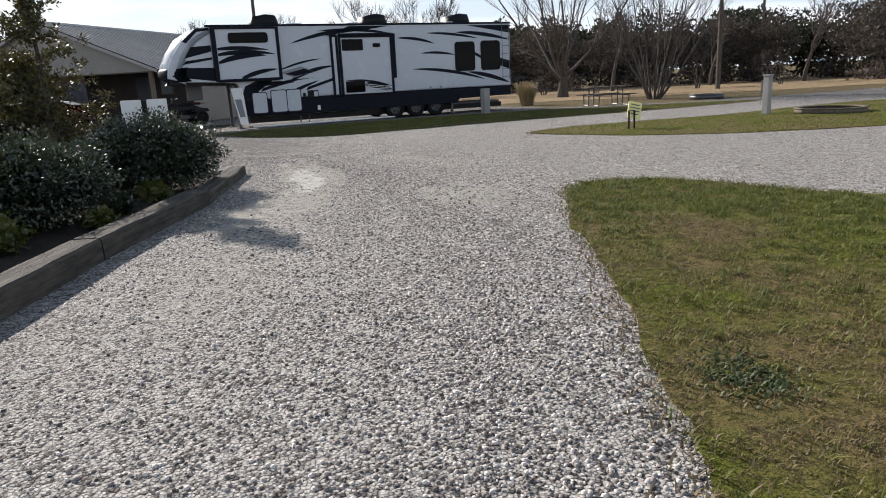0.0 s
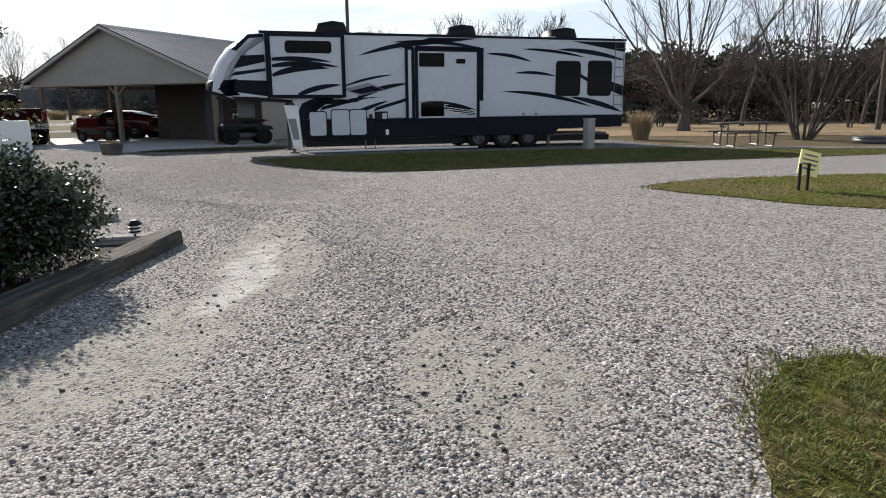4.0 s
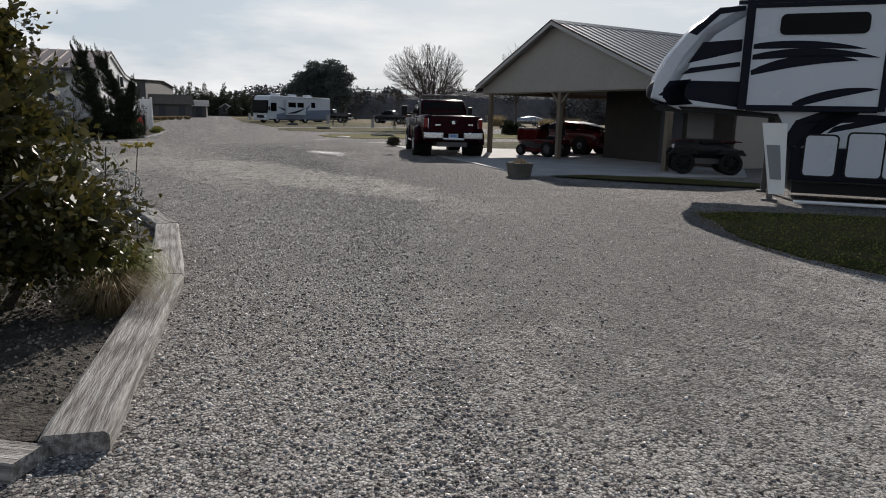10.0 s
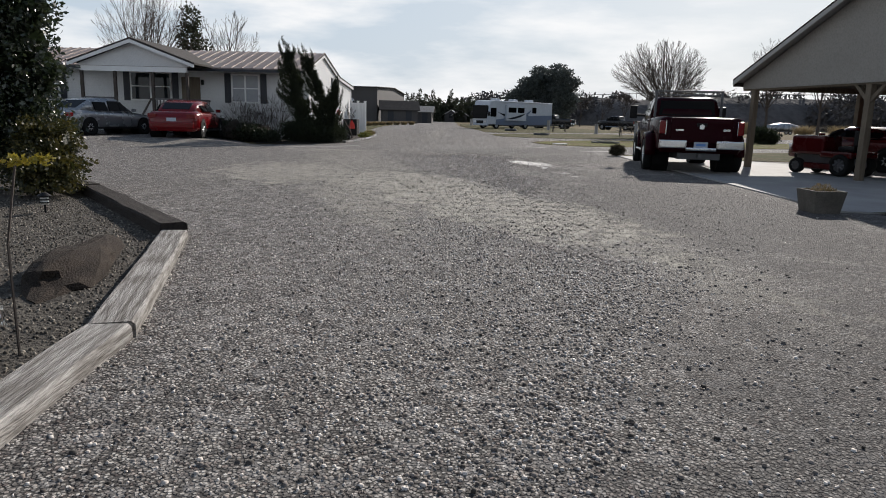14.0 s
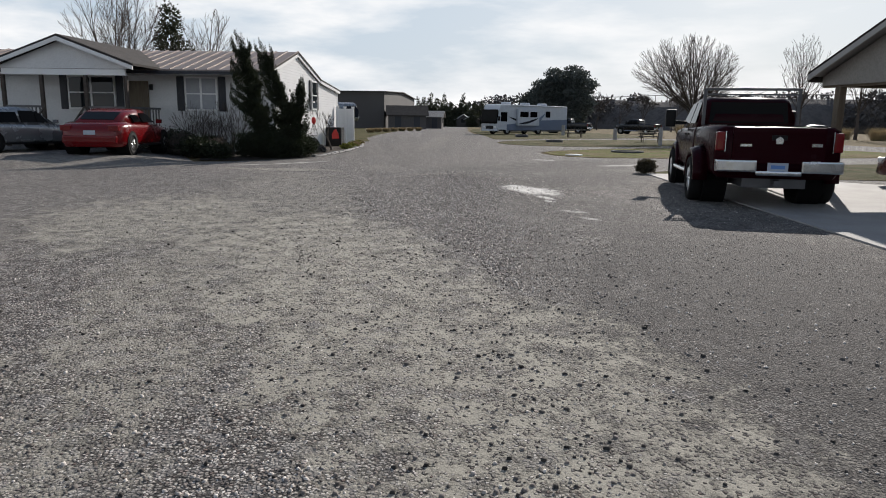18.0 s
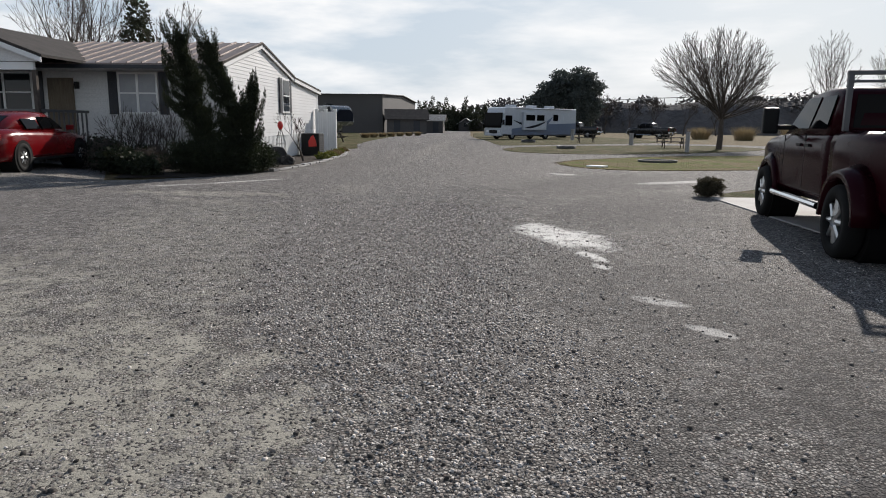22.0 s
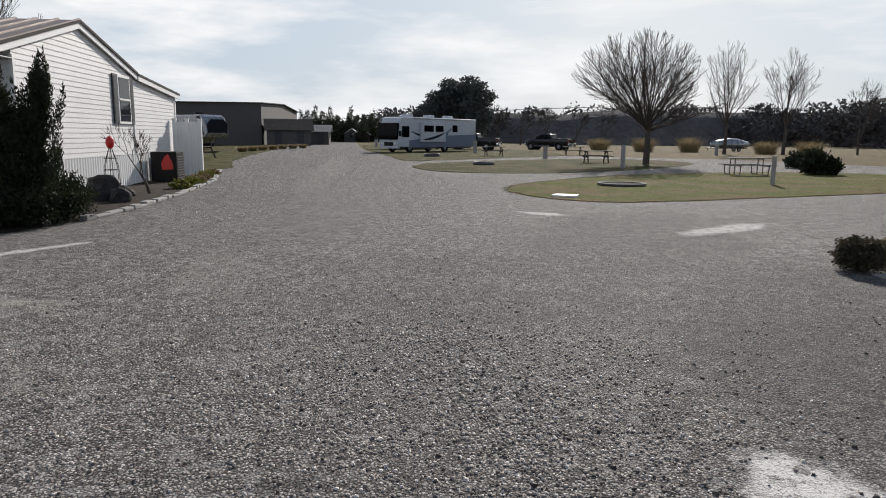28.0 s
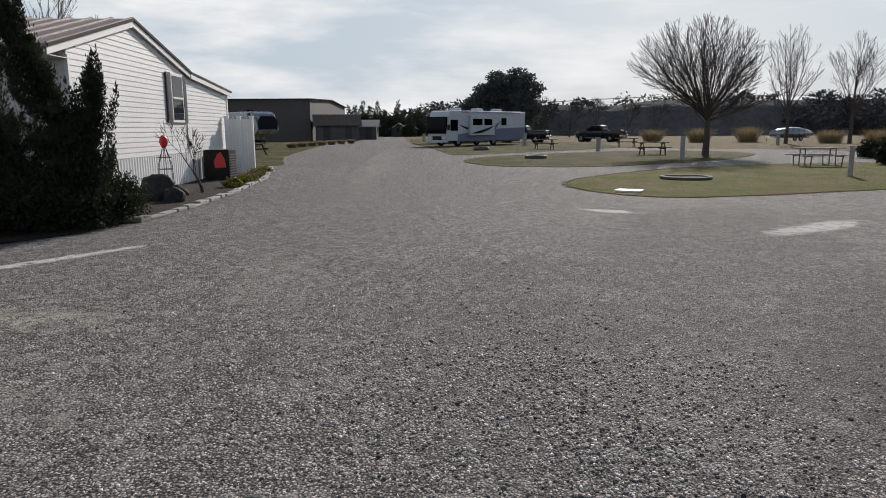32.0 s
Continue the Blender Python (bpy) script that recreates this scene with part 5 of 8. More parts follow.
def sedan(name, label, m, paint, length=4.5, hw=0.88, high=1.42, suv=False):
    """A car; tail at x=0."""
    t = thing(name, label, "car", m)
    L = length
    b = bmesh.new()
    belt = 0.92 if not suv else 1.05
    rows = [(-0.02, hw - 0.34, belt - 0.36), (0.02, hw - 0.20, belt - 0.16), (0.09, hw - 0.11, belt - 0.05), (0.25, hw - 0.04, belt + 0.0), (0.6, hw, belt + 0.03), (L * 0.5, hw, belt), (L * 0.72, hw, belt - 0.04), (L * 0.93, hw - 0.08, belt - 0.16), (L - 0.04, hw - 0.2, belt - 0.30), (L, hw - 0.34, belt - 0.40)]
    loft(b, [ring(x, w, 0.26, z, z - 0.08) for x, w, z in rows])
    part("lower_body", b, paint, t)
    k = L / 4.5
    if suv:
        secs = [(0.10, hw - 0.08, hw - 0.25, belt - 0.05, belt + 0.05), (0.35, hw - 0.06, hw - 0.2, belt - 0.05, high - 0.04), (1.4, hw - 0.05, hw - 0.18, belt - 0.05, high), (2.5, hw - 0.05, hw - 0.2, belt - 0.05, high - 0.03), (3.3 * k, hw - 0.06, hw - 0.2, belt - 0.05, belt + 0.0)]
    else:
        secs = [(0.42 * k, hw - 0.1, hw - 0.3, belt - 0.05, belt + 0.03), (1.15 * k, hw - 0.07, hw - 0.27, belt - 0.05, high - 0.08), (1.8 * k, hw - 0.06, hw - 0.22, belt - 0.05, high), (2.4 * k, hw - 0.06, hw - 0.22, belt - 0.05, high - 0.02), (3.35 * k, hw - 0.08, hw - 0.25, belt - 0.06, belt - 0.02)]
    cabin(t, secs, paint, M_TINT)

    def lerp_pane(i, s0, s1, nm):
        (xa, aa, ca, la, ha), (xb, ab, cb, lb, hb) = secs[i], secs[i + 1]
        pt = lambda f, yy: (xa + (xb - xa) * f, yy * (ca + (cb - ca) * f - 0.12), ha + (hb - ha) * f)
        return pane(t, [pt(s0, 1), pt(s0, -1), pt(s1, -1), pt(s1, 1)], 0.012 if i == 0 else 0.012, nm)
    lerp_pane(0, 0.2, 0.9, "rear_glass")
    lerp_pane(3, 0.1, 0.85, "windscreen")
    for s in (-1, 1):
        for i, f0, f1 in ((1, -0.5, 0.95), (2, 0.1, 0.98), (3, 0.02, 0.45)):
            (xa, aa, ca, la, ha), (xb, ab, cb, lb, hb) = secs[i], secs[i + 1]
            x0, x1 = xa + (xb - xa) * max(f0, 0.0), xa + (xb - xa) * f1
            top = min(ha, hb) - 0.11 if i < 3 else ha - 0.13
            if i == 1 and not suv:
                top = ha - 0.1
            y_lo, y_hi = s * (hw - 0.075), s * (hw - 0.075 - (0.135 if not suv else 0.12))
            pane(t, [(x0, y_lo, belt + 0.02), (x1, y_lo, belt + 0.02), (x1 if i < 3 else x0 + 0.12, y_hi, top), (x0, y_hi, top)], -s * 0.03)
        wr = 0.33 if not suv else 0.36
        for x in (0.82 * k, L - 0.88 * k):
            part("arch_liner", tubed((x, s * 0.5, wr), (x, s * (hw + 0.003), wr), wr + 0.05, seg=22), M_DARKIN, t)
            wheel(t, x, s * (hw - 0.10), wr, 0.22, M_ALLOY, s)
        part("tail_lamp", boxed(0.01, 0.16, min(s * 0.5, s * (hw - 0.09)), max(s * 0.5, s * (hw - 0.09)), belt - 0.22, belt - 0.06, bevel=0.02), M_LAMPRED, t)
        part("head_lamp", boxed(L - 0.26, L - 0.05, min(s * 0.42, s * (hw - 0.16)), max(s * 0.42, s * (hw - 0.16)), belt - 0.36, belt - 0.24, bevel=0.02), M_LAMPCLEAR, t)
        part("mirror", boxed(L * 0.66, L * 0.66 + 0.1, min(s * (hw - 0.03), s * (hw + 0.14)), max(s * (hw - 0.03), s * (hw + 0.14)), belt, belt + 0.12, bevel=0.02), paint, t)
        part("sill", boxed(0.95, L - 1.05, min(s * (hw - 0.06), s * (hw + 0.006)), max(s * (hw - 0.06), s * (hw + 0.006)), 0.24, 0.31, bevel=0.01), M_BLACK, t)
    part("rear_bumper", boxed(-0.05, 0.12, -hw + 0.14, hw - 0.14, 0.36, 0.58, bevel=0.05), paint, t)
    part("front_bumper", boxed(L - 0.16, L + 0.03, -hw + 0.26, hw - 0.26, 0.28, 0.46, bevel=0.04), M_BLACK, t)
    part("licence_plate", boxed(-0.064, -0.052, -0.16, 0.16, 0.44, 0.54) if suv else boxed(-0.012, -0.002, -0.16, 0.16, 0.60, 0.72), M_PLATE, t)
    return t

# ---- parked cars ----
sedan("red_coupe", "glossy red coupe parked by the house porch", pose(-33.5, 18.7, 0.17, 0, 0, 159) @ Matrix.Scale(1.09, 4), M_RED, 4.4, 0.88, 1.34)
sedan("silver_sedan", "silver sedan parked nose-in by the house", pose(-35.33, 14.74, 0.2, 0, 0, 137), M_SILVER, 4.7, 0.9, 1.44)
sedan("white_van", "white utility vehicle parked by the house", pose(-42.3, 11.2, 0.2, 0, 0, 118), M_VANWHITE, 4.9, 0.97, 2.0, suv=True)
sedan("red_roadster", "red sports car parked under the carport", pose(-16.4, 36.6, 0.022, 0, 0, 176), M_RED_SHADE, 4.2, 0.86, 1.26)
pickup("far_pickup", "black crew-cab pickup parked far off", pose(-81.0, 85.0, 0, 0, 0, 200), M_BLACKPAINT, False, False)
pickup("far_pickup", "dark pickup parked behind the motorhome", pose(-84.0, 76.0, 0, 0, 0, 215), M_BLACKPAINT, False, False)


def covered_boat():
    t = thing("covered_boat", "silver covered boat on a trailer", "boat", pose(-70.5, 105.5, 0, 0, 0, 238) @ Matrix.Scale(0.85, 4))
    b = bmesh.new()
    loft(b, [[(x, -w, 0.75), (x, -w * 1.05, 1.15), (x, -w * 0.5, h), (x, 0, h + 0.12), (x, w * 0.5, h), (x, w * 1.05, 1.15), (x, w, 0.75), (x, 0, 0.55)] for x, w, h in ((0, 0.8, 1.35), (1.5, 1.0, 1.75), (3.0, 1.0, 1.8), (4.6, 0.7, 1.5), (5.6, 0.15, 1.3))])
    part("hull_cover", b, M_SILVER, t, "shiny silver cover")
    part("trailer_frame", boxed(0.2, 6.2, -0.5, 0.5, 0.4, 0.5), M_STEEL, t)
    part("cradle", boxed(0.5, 4.0, -0.3, 0.3, 0.5, 0.62), M_STEEL, t)
    for s in (-1, 1):
        wheel(t, 1.6, s * 0.8, 0.3, 0.2, M_ALLOY, s)
    part("jack_stand", tubed((6.0, 0, 0), (6.0, 0, 0.42), 0.04), M_STEEL, t)


covered_boat()


def lawn_tractor():
    """A low red garden tractor with a hood and seat."""
    t = thing("lawn_tractor", "red lawn tractor parked under the carport", "lawn tractor", pose(-16.3, 33.3, 0.022, 0, 0, 176))
    part("hood", boxed(0.9, 1.9, -0.35, 0.35, 0.5, 1.0, bevel=0.08), M_RED_SHADE, t)
    part("fender", boxed(0.0, 0.9, -0.5, 0.5, 0.45, 0.62, bevel=0.05), M_RED_SHADE, t)
    part("seat", boxed(0.15, 0.6, -0.24, 0.24, 0.62, 0.75, bevel=0.05), M_BLACK, t)
    part("seat_back", boxed(0.08, 0.2, -0.24, 0.24, 0.75, 1.15, bevel=0.05), M_BLACK, t)
    part("steering_wheel", tubed((0.85, 0, 1.05), (0.87, 0, 1.08), 0.19, seg=16), M_BLACK, t)
    part("column", tubed((1.0, 0, 0.7), (0.87, 0, 1.06), 0.03), M_BLACK, t)
    part("deck", boxed(0.5, 1.3, -0.55, 0.55, 0.15, 0.3, bevel=0.04), M_RED_SHADE, t)
    part("chassis", boxed(0.1, 1.8, -0.2, 0.2, 0.28, 0.5), M_STEEL, t)
    for s in (-1, 1):
        wheel(t, 0.3, s * 0.42, 0.28, 0.24, M_STEEL, s)
        wheel(t, 1.6, s * 0.40, 0.2, 0.16, M_STEEL, s)


lawn_tractor()


def quad_bike():
    """A dark four-wheeled bike, nose at +x."""
    t = thing("quad_bike", "dark quad bike with pale handlebar grips by the carport post", "quad bike", pose(-10.1, 31.0, 0.022, 0, 0, 215))
    body = bmesh.new()
    loft(body, [[(x, -w, 0.42), (x, -w, z - 0.06), (x, -w * 0.6, z), (x, w * 0.6, z), (x, w, z - 0.06), (x, w, 0.42)] for x, w, z in ((-0.85, 0.16, 0.66), (-0.4, 0.20, 0.82), (0.1, 0.20, 0.78), (0.4, 0.18, 0.92), (0.8, 0.14, 0.80))])
    part("body", body, M_BLACK, t)
    part("seat", slabbed(rounded(-0.75, 0.12, 0.80, 0.90, 0.04), "y", -0.15, 0.15, bevel=0.02), M_RUBBER, t)
    for x in (-0.6, 0.6):
        for s in (-1, 1):
            wheel(t, x, s * 0.45, 0.29, 0.24, M_BLACK, s)
            part("fender", slabbed([(x - 0.36, 0.52), (x - 0.26, 0.66), (x + 0.26, 0.66), (x + 0.36, 0.52), (x + 0.3, 0.62), (x - 0.3, 0.62)][:4], "y", min(s * 0.2, s * 0.56), max(s * 0.2, s * 0.56), bevel=0.02), M_BLACK, t)
        part("rack", pipe(bmesh.new(), [(x - 0.25, -0.35, 0.86), (x + 0.25, -0.35, 0.86), (x + 0.25, 0.35, 0.86), (x - 0.25, 0.35, 0.86), (x - 0.25, -0.35, 0.86)], 0.014), M_RED_SHADE, t)
        part("axle", tubed((x, -0.42, 0.29), (x, 0.42, 0.29), 0.04), M_STEEL, t)
    bar = part("handlebar", pipe(bmesh.new(), [(0.28, -0.40, 1.10), (0.38, -0.16, 1.06), (0.38, 0.16, 1.06), (0.28, 0.40, 1.10)], 0.014), M_CHROME, t)
    for s in (-1, 1):
        part("grip", tubed((0.28, s * 0.40, 1.10), (0.33, s * 0.27, 1.08), 0.02), M_TRIM, bar)
    part("column", tubed((0.45, 0, 0.8), (0.38, 0, 1.07), 0.03), M_STEEL, t)
    part("headlamp", boxed(0.78, 0.86, -0.1, 0.1, 0.66, 0.76, bevel=0.02), M_LAMPCLEAR, t)
    part("chassis", boxed(-0.7, 0.7, -0.14, 0.14, 0.26, 0.45), M_STEEL, t)


quad_bike()


# ---- motorhomes ----
def motorhome(name, label, m, L=10.2, colour=M_GLASSBLUE):
    """A flat-fronted coach; front at x=0, side y=0 looks to -y."""
    t = thing(name, label, "motorhome", m)
    W, H = 2.5, 3.3
    b = bmesh.new()
    slab(b, [(0.0, 0.5), (-0.08, 1.2), (0.12, 2.4), (0.35, H - 0.1), (0.7, H), (L, H), (L, 0.55), (1.9, 0.5)], "y", 0, W, bevel=0.08)
    part("body", b, M_WHITE, t)
    part("lower_band", slabbed([(1.4, 0.45), (L - 0.02, 0.5), (L - 0.02, 1.75), (6.5, 1.6), (4.0, 1.35), (1.4, 1.1)], "y", -0.012, -0.002), colour, t, "blue grey lower band")
    part("swoosh", slabbed(crescent((1.6, 2.0), (7.4, 1.75), -0.45, 0.28), "y", -0.02, -0.013), M_NAVY, t)
    part("swoosh", slabbed(crescent((5.4, 1.3), (7.9, 2.4), -0.2, 0.3), "y", -0.022, -0.0135), colour, t)
    part("windscreen", slabbed([(0.06, 1.18), (0.10, 2.72), (W - 0.10, 2.72), (W - 0.06, 1.18)], "x", -0.14, 0.1), M_TINT, t)
    part("side_window", boxed(0.42, 1.45, -0.015, 0.02, 1.42, 2.45, bevel=0.02), M_TINT, t)
    for a, c in ((3.2, 4.7), (4.9, 6.2), (8.0, 8.8)):
        part("window", slabbed(rounded(a, c, 1.95, 2.65, 0.06), "y", -0.03, 0.01), M_TINT, t)
    part("slide_out", boxed(2.9, 6.5, -0.35, -0.03, 1.0, 2.85, bevel=0.02), M_WHITE, t)
    for a, c in ((3.2, 4.6), (4.9, 6.1)):
        part("slide_window", slabbed(rounded(a, c, 1.95, 2.55, 0.06), "y", -0.37, -0.33), M_TINT, t)
    part("slide_swoosh", slabbed(crescent((3.0, 1.2), (6.4, 1.9), -0.15, 0.25), "y", -0.362, -0.351), M_NAVY, t)
    for y in (0.3, W - 0.55):
        part("head_lamp", boxed(-0.12, 0.0, y, y + 0.25, 0.72, 0.92, bevel=0.02), M_LAMPCLEAR, t)
    part("grille", boxed(-0.10, 0.0, 0.7, W - 0.7, 0.6, 0.95, bevel=0.02), M_BLACK, t)
    part("bumper", boxed(-0.14, 0.25, 0.1, W - 0.1, 0.36, 0.58, bevel=0.05), M_WHITE, t)
    for x in (2.0, 5.2, 8.2):
        part("roof_unit", boxed(x, x + 0.9, 0.8, 1.6, H, H + 0.28, bevel=0.08), M_WHITE, t)
    part("awning", tubed((2.0, -0.08, H - 0.08), (L - 1.0, -0.08, H - 0.08), 0.07), M_WHITE, t)
    for x in (1.6, 6.9):
        for y, s in ((0.16, -1), (W - 0.16, 1)):
            wheel(t, x, y, 0.45, 0.28, M_ALLOY, s)
    part("chassis", boxed(0.8, L - 0.3, 0.4, W - 0.4, 0.32, 0.56), M_STEEL, t)
    for s in (-0.3, W + 0.06):
        part("mirror", boxed(-0.1, 0.05, s, s + 0.24, 1.5, 2.0, bevel=0.03), M_BLACK, t)
    return t


motorhome("motorhome", "white class A motorhome with blue grey swooshes", pose(-76.0, 57.4, 0, 0, 0, 106), 12.0)
motorhome("motorhome", "white motorhome parked behind another", pose(-87.4, 64.4, 0, 0, 0, 106), 7.0)


def far_trailer():
    t = thing("fifth_wheel_trailer", "white trailer with a dark streaked nose by the lane", "travel trailer", pose(-89.5, 45.8, 0, 0, 0, 194) @ Matrix.Scale(1.0, 4))
    b = bmesh.new()
    slab(b, [(0.1, 1.2), (-0.2, 1.6), (0.0, 2.4), (0.5, 3.2), (1.0, 3.4), (10, 3.4), (10, 0.6), (2.4, 0.6), (2.2, 1.2)], "y", 0, 2.4, bevel=0.1)
    part("body", b, M_SILVER, t)
    part("nose_graphic", slabbed([(0.25, 1.5), (0.75, 1.5), (1.6, 3.2), (1.0, 3.3)], "y", 2.402, 2.41), M_NAVY, t)
    part("nose_graphic", slabbed([(0.15, 1.65), (2.25, 1.65), (2.25, 2.5), (1.9, 2.95), (0.5, 2.95), (0.15, 2.5)], "x", -0.26, -0.10), M_NAVY, t)
    part("lower_skirt", boxed(2.6, 9.9, 0.02, 2.38, 0.35, 0.6), M_NAVY, t)
    part("roof_unit", boxed(3, 3.9, 0.8, 1.6, 3.4, 3.68, bevel=0.08), M_BLACK, t)
    for x in (6.5, 7.4):
        for y, s in ((0.16, -1), (2.24, 1)):
            wheel(t, x, y, 0.38, 0.24, M_ALLOY, s)
    for y in (0.5, 1.9):
        part("landing_leg", boxed(2.3, 2.42, y - 0.06, y + 0.06, 0, 1.25), M_STEEL, t)
    return t


far_trailer()


# ---- timber edging ----
def timber(a, b, w=0.26, z0=0.0, z1=0.16, material=M_TIMBER, label="weathered grey railway-sleeper edging timber"):
    """A squared beam from a to b, its outer lower edge on that line."""
    a, b = Vector((*a, 0)), Vector((*b, 0))
    L = (b - a).length
    ang = math.degrees(math.atan2(b.y - a.y, b.x - a.x))
    o = thing("edging_timber", label, "timber edging", pose(a.x, a.y, 0, 0, 0, ang), group="timber edging")
    bm = bmesh.new()
    k = max(2, int(L / 0.18))
    secs = []
    for i in range(k + 1):
        x = L * i / k
        j = lambda s: noise.noise((x * 2.2 + a.x, s * 3.1, a.y)) * 0.012
        secs.append([(x, 0 + j(1), z0), (x, 0.0 + j(2), z1 - 0.02), (x, 0.02 + j(3), z1 + j(4)), (x, w - 0.02 + j(5), z1 + j(6)), (x, w + j(7), z1 - 0.02), (x, w, z0)])
    loft(bm, secs)
    for f in bm.faces:
        f.smooth = False
    part("beam", bm, material, o)
    return o


timber((-3.42, 1.0), (-3.38, 4.05), z1=0.19, material=M_GREYTIMBER_SHADE)
timber((-3.38, 4.08), (-3.37, 7.0), z1=0.19, material=M_GREYTIMBER_SHADE)
timber((-3.37, 7.03), (-3.22, 9.6), z1=0.19, material=M_GREYTIMBER_SHADE)
timber((-3.22, 9.63), (-3.42, 12.45), z1=0.14, material=M_GREYTIMBER_SHADE)
timber((-3.66, 12.62), (-6.2, 11.95), z1=0.09)
timber((-5.02, 13.62), (-6.7, 12.4), w=0.2, z1=0.07)
timber((-4.92, 13.82), (-7.35, 15.25), z1=0.09)
timber((-7.38, 15.27), (-9.78, 16.31), z1=0.09)
timber((-9.82, 16.33), (-12.85, 16.95), z1=0.09)
timber((-12.95, 16.95), (-16.9, 16.22), z1=0.15, material=M_DARKTIMBER, label="dark edging timber round the bed")
timber((-16.95, 16.2), (-20.5, 15.0), z1=0.16, material=M_DARKTIMBER, label="dark edging timber round the bed")


# ---- foliage ----
def leaf_cloud(centres, radii, n, size, flat=1.0, seed=1, shell=0.55, up=0.0):
    """Many small bent leaves through some ellipsoids; returns vertices and quads."""
    g = np.random.default_rng(seed)
    centres, radii = np.asarray(centres, float), np.asarray(radii, float)
    vol = np.prod(radii, axis=1) ** (2 / 3)
    pick = g.choice(len(centres), n, p=vol / vol.sum())
    d = g.normal(size=(n, 3))
    d /= np.linalg.norm(d, axis=1)[:, None]
    r = shell + (1 - shell) * g.random(n) ** 0.5
    lump = 1 + 0.16 * np.sin(d[:, 0] * 7 + pick) * np.sin(d[:, 1] * 6 + 1) + 0.12 * np.sin(d[:, 2] * 9 + pick * 2) + 0.10 * g.normal(size=n)
    p = centres[pick] + d * radii[pick] * (r * lump)[:, None]
    a = d + g.normal(size=(n, 3)) * 0.75
    a[:, 2] += up
    a /= np.linalg.norm(a, axis=1)[:, None]
    b = np.cross(a, g.normal(size=(n, 3)))
    b /= np.linalg.norm(b, axis=1)[:, None] + 1e-9
    s = size * (0.6 + 0.8 * g.random(n))[:, None]
    c = np.cross(a, b)
    v = np.stack([p - a * s * 0.5, p + b * s * 0.28 * flat + c * s * 0.06, p + a * s * 0.5, p - b * s * 0.28 * flat + c * s * 0.06], axis=1).reshape(-1, 3)
    keep = np.repeat(p[:, 2] > 0.02, 4)
    q = np.arange(len(v)).reshape(-1, 4)
    return v, q[p[:, 2] > 0.02]


def shrub(name, label, m, centres, radii, n, size, material, seed=1, stem=0.04, shell=0.6, category="shrub", flat=1.0, up=0.0, group=""):
    t = thing(name, label, category, m, group)
    v, q = leaf_cloud(centres, radii, n, size, flat, seed, shell, up)
    sheet("crown", v, q, material, t)
    bm = bmesh.new()
    for c, r in zip(centres, radii):
        tube(bm, (c[0] * 0.3, c[1] * 0.3, 0), (c[0], c[1], c[2]), stem, stem * 0.4, seg=6)
    part("stem", bm, M_BARK, t)
    # dim inner twigs that close the view
    v, q = leaf_cloud(centres, np.asarray(radii) * 0.72, max(60, n // 6), size * 2.6, 1.4, seed + 9, 0.3)
    sheet("inner_foliage", v, q, material, t)
    return t


def bare_tree(name, label, m, height, seed, spread=0.55, trunk=0.16, stems=1, levels=5, first=0.28, twig=M_TWIG, split=(2, 3), droop=0.0, category="tree", group="", shrink=0.74, kids=0, thin=0.006):
    """A leafless tree: tapering limbs that fork several times."""
    r = random.Random(seed)
    wood, fine = bmesh.new(), ([], [])
    fv, fq = [], []

    def limb(p, d, length, rad, level):
        k = 3
        pts = [p]
        dd = d.copy()
        for i in range(k):
            dd = (dd + Vector((r.gauss(0, 0.10), r.gauss(0, 0.10), r.gauss(0.05 - droop * level * 0.05, 0.07)))).normalized()
            pts.append(pts[-1] + dd * length / k)
        r_end = rad * 0.62
        for i in range(k):
            ra, rb = rad + (r_end - rad) * i / k, rad + (r_end - rad) * (i + 1) / k
            if ra > 0.03:
                tube(wood, pts[i], pts[i + 1], ra, rb, seg=7 if ra > 0.07 else 5, caps=False)
            else:
                q = (pts[i + 1] - pts[i]).to_track_quat("Z", "Y").to_matrix()
                base = len(fv)
                for pp, rr in ((pts[i], ra), (pts[i + 1], rb)):
                    for a in range(3):
                        fv.append(pp + q @ Vector((rr * math.cos(2.094 * a), rr * math.sin(2.094 * a), 0)))
                for a in range(3):
                    fq.append((base + a, base + (a + 1) % 3, base + 3 + (a + 1) % 3, base + 3 + a))
        if level == 0:
            return
        n = r.randint(*split)
        for j in range(n + kids):
            f = 1.0 if j < n else r.uniform(0.35, 0.9)
            start = pts[-1] if f == 1.0 else pts[1].lerp(pts[-1], f)
            ang = 2 * math.pi * (j / n) + r.uniform(-0.6, 0.6)
            side = dd.orthogonal().normalized()
            side = Matrix.Rotation(ang, 3, dd) @ side
            s = spread * r.uniform(0.6, 1.25)
            nd = (dd * math.cos(s) + side * math.sin(s) + Vector((0, 0, 0.12 - droop * 0.2))).normalized()
            limb(start, nd, length * shrink * r.uniform(0.8, 1.15), max(r_end * r.uniform(0.62, 0.86), thin), level - 1)

    for s in range(stems):
        if stems == 1:
            p, d = Vector((0, 0, 0)), Vector((r.gauss(0, 0.03), r.gauss(0, 0.03), 1)).normalized()
        else:
            a = 2 * math.pi * s / stems + r.uniform(-0.3, 0.3)
            p = Vector((0.12 * math.cos(a), 0.12 * math.sin(a), 0))
            d = Vector((math.cos(a) * 0.42, math.sin(a) * 0.42, 1)).normalized()
        limb(p, d, height * first, trunk, levels)
    t = thing(name, label, category, m, group)
    part("trunk", wood, M_BARK, t)
    sheet("crown", np.array([v[:] for v in fv]), np.array(fq), twig, t)
    return t


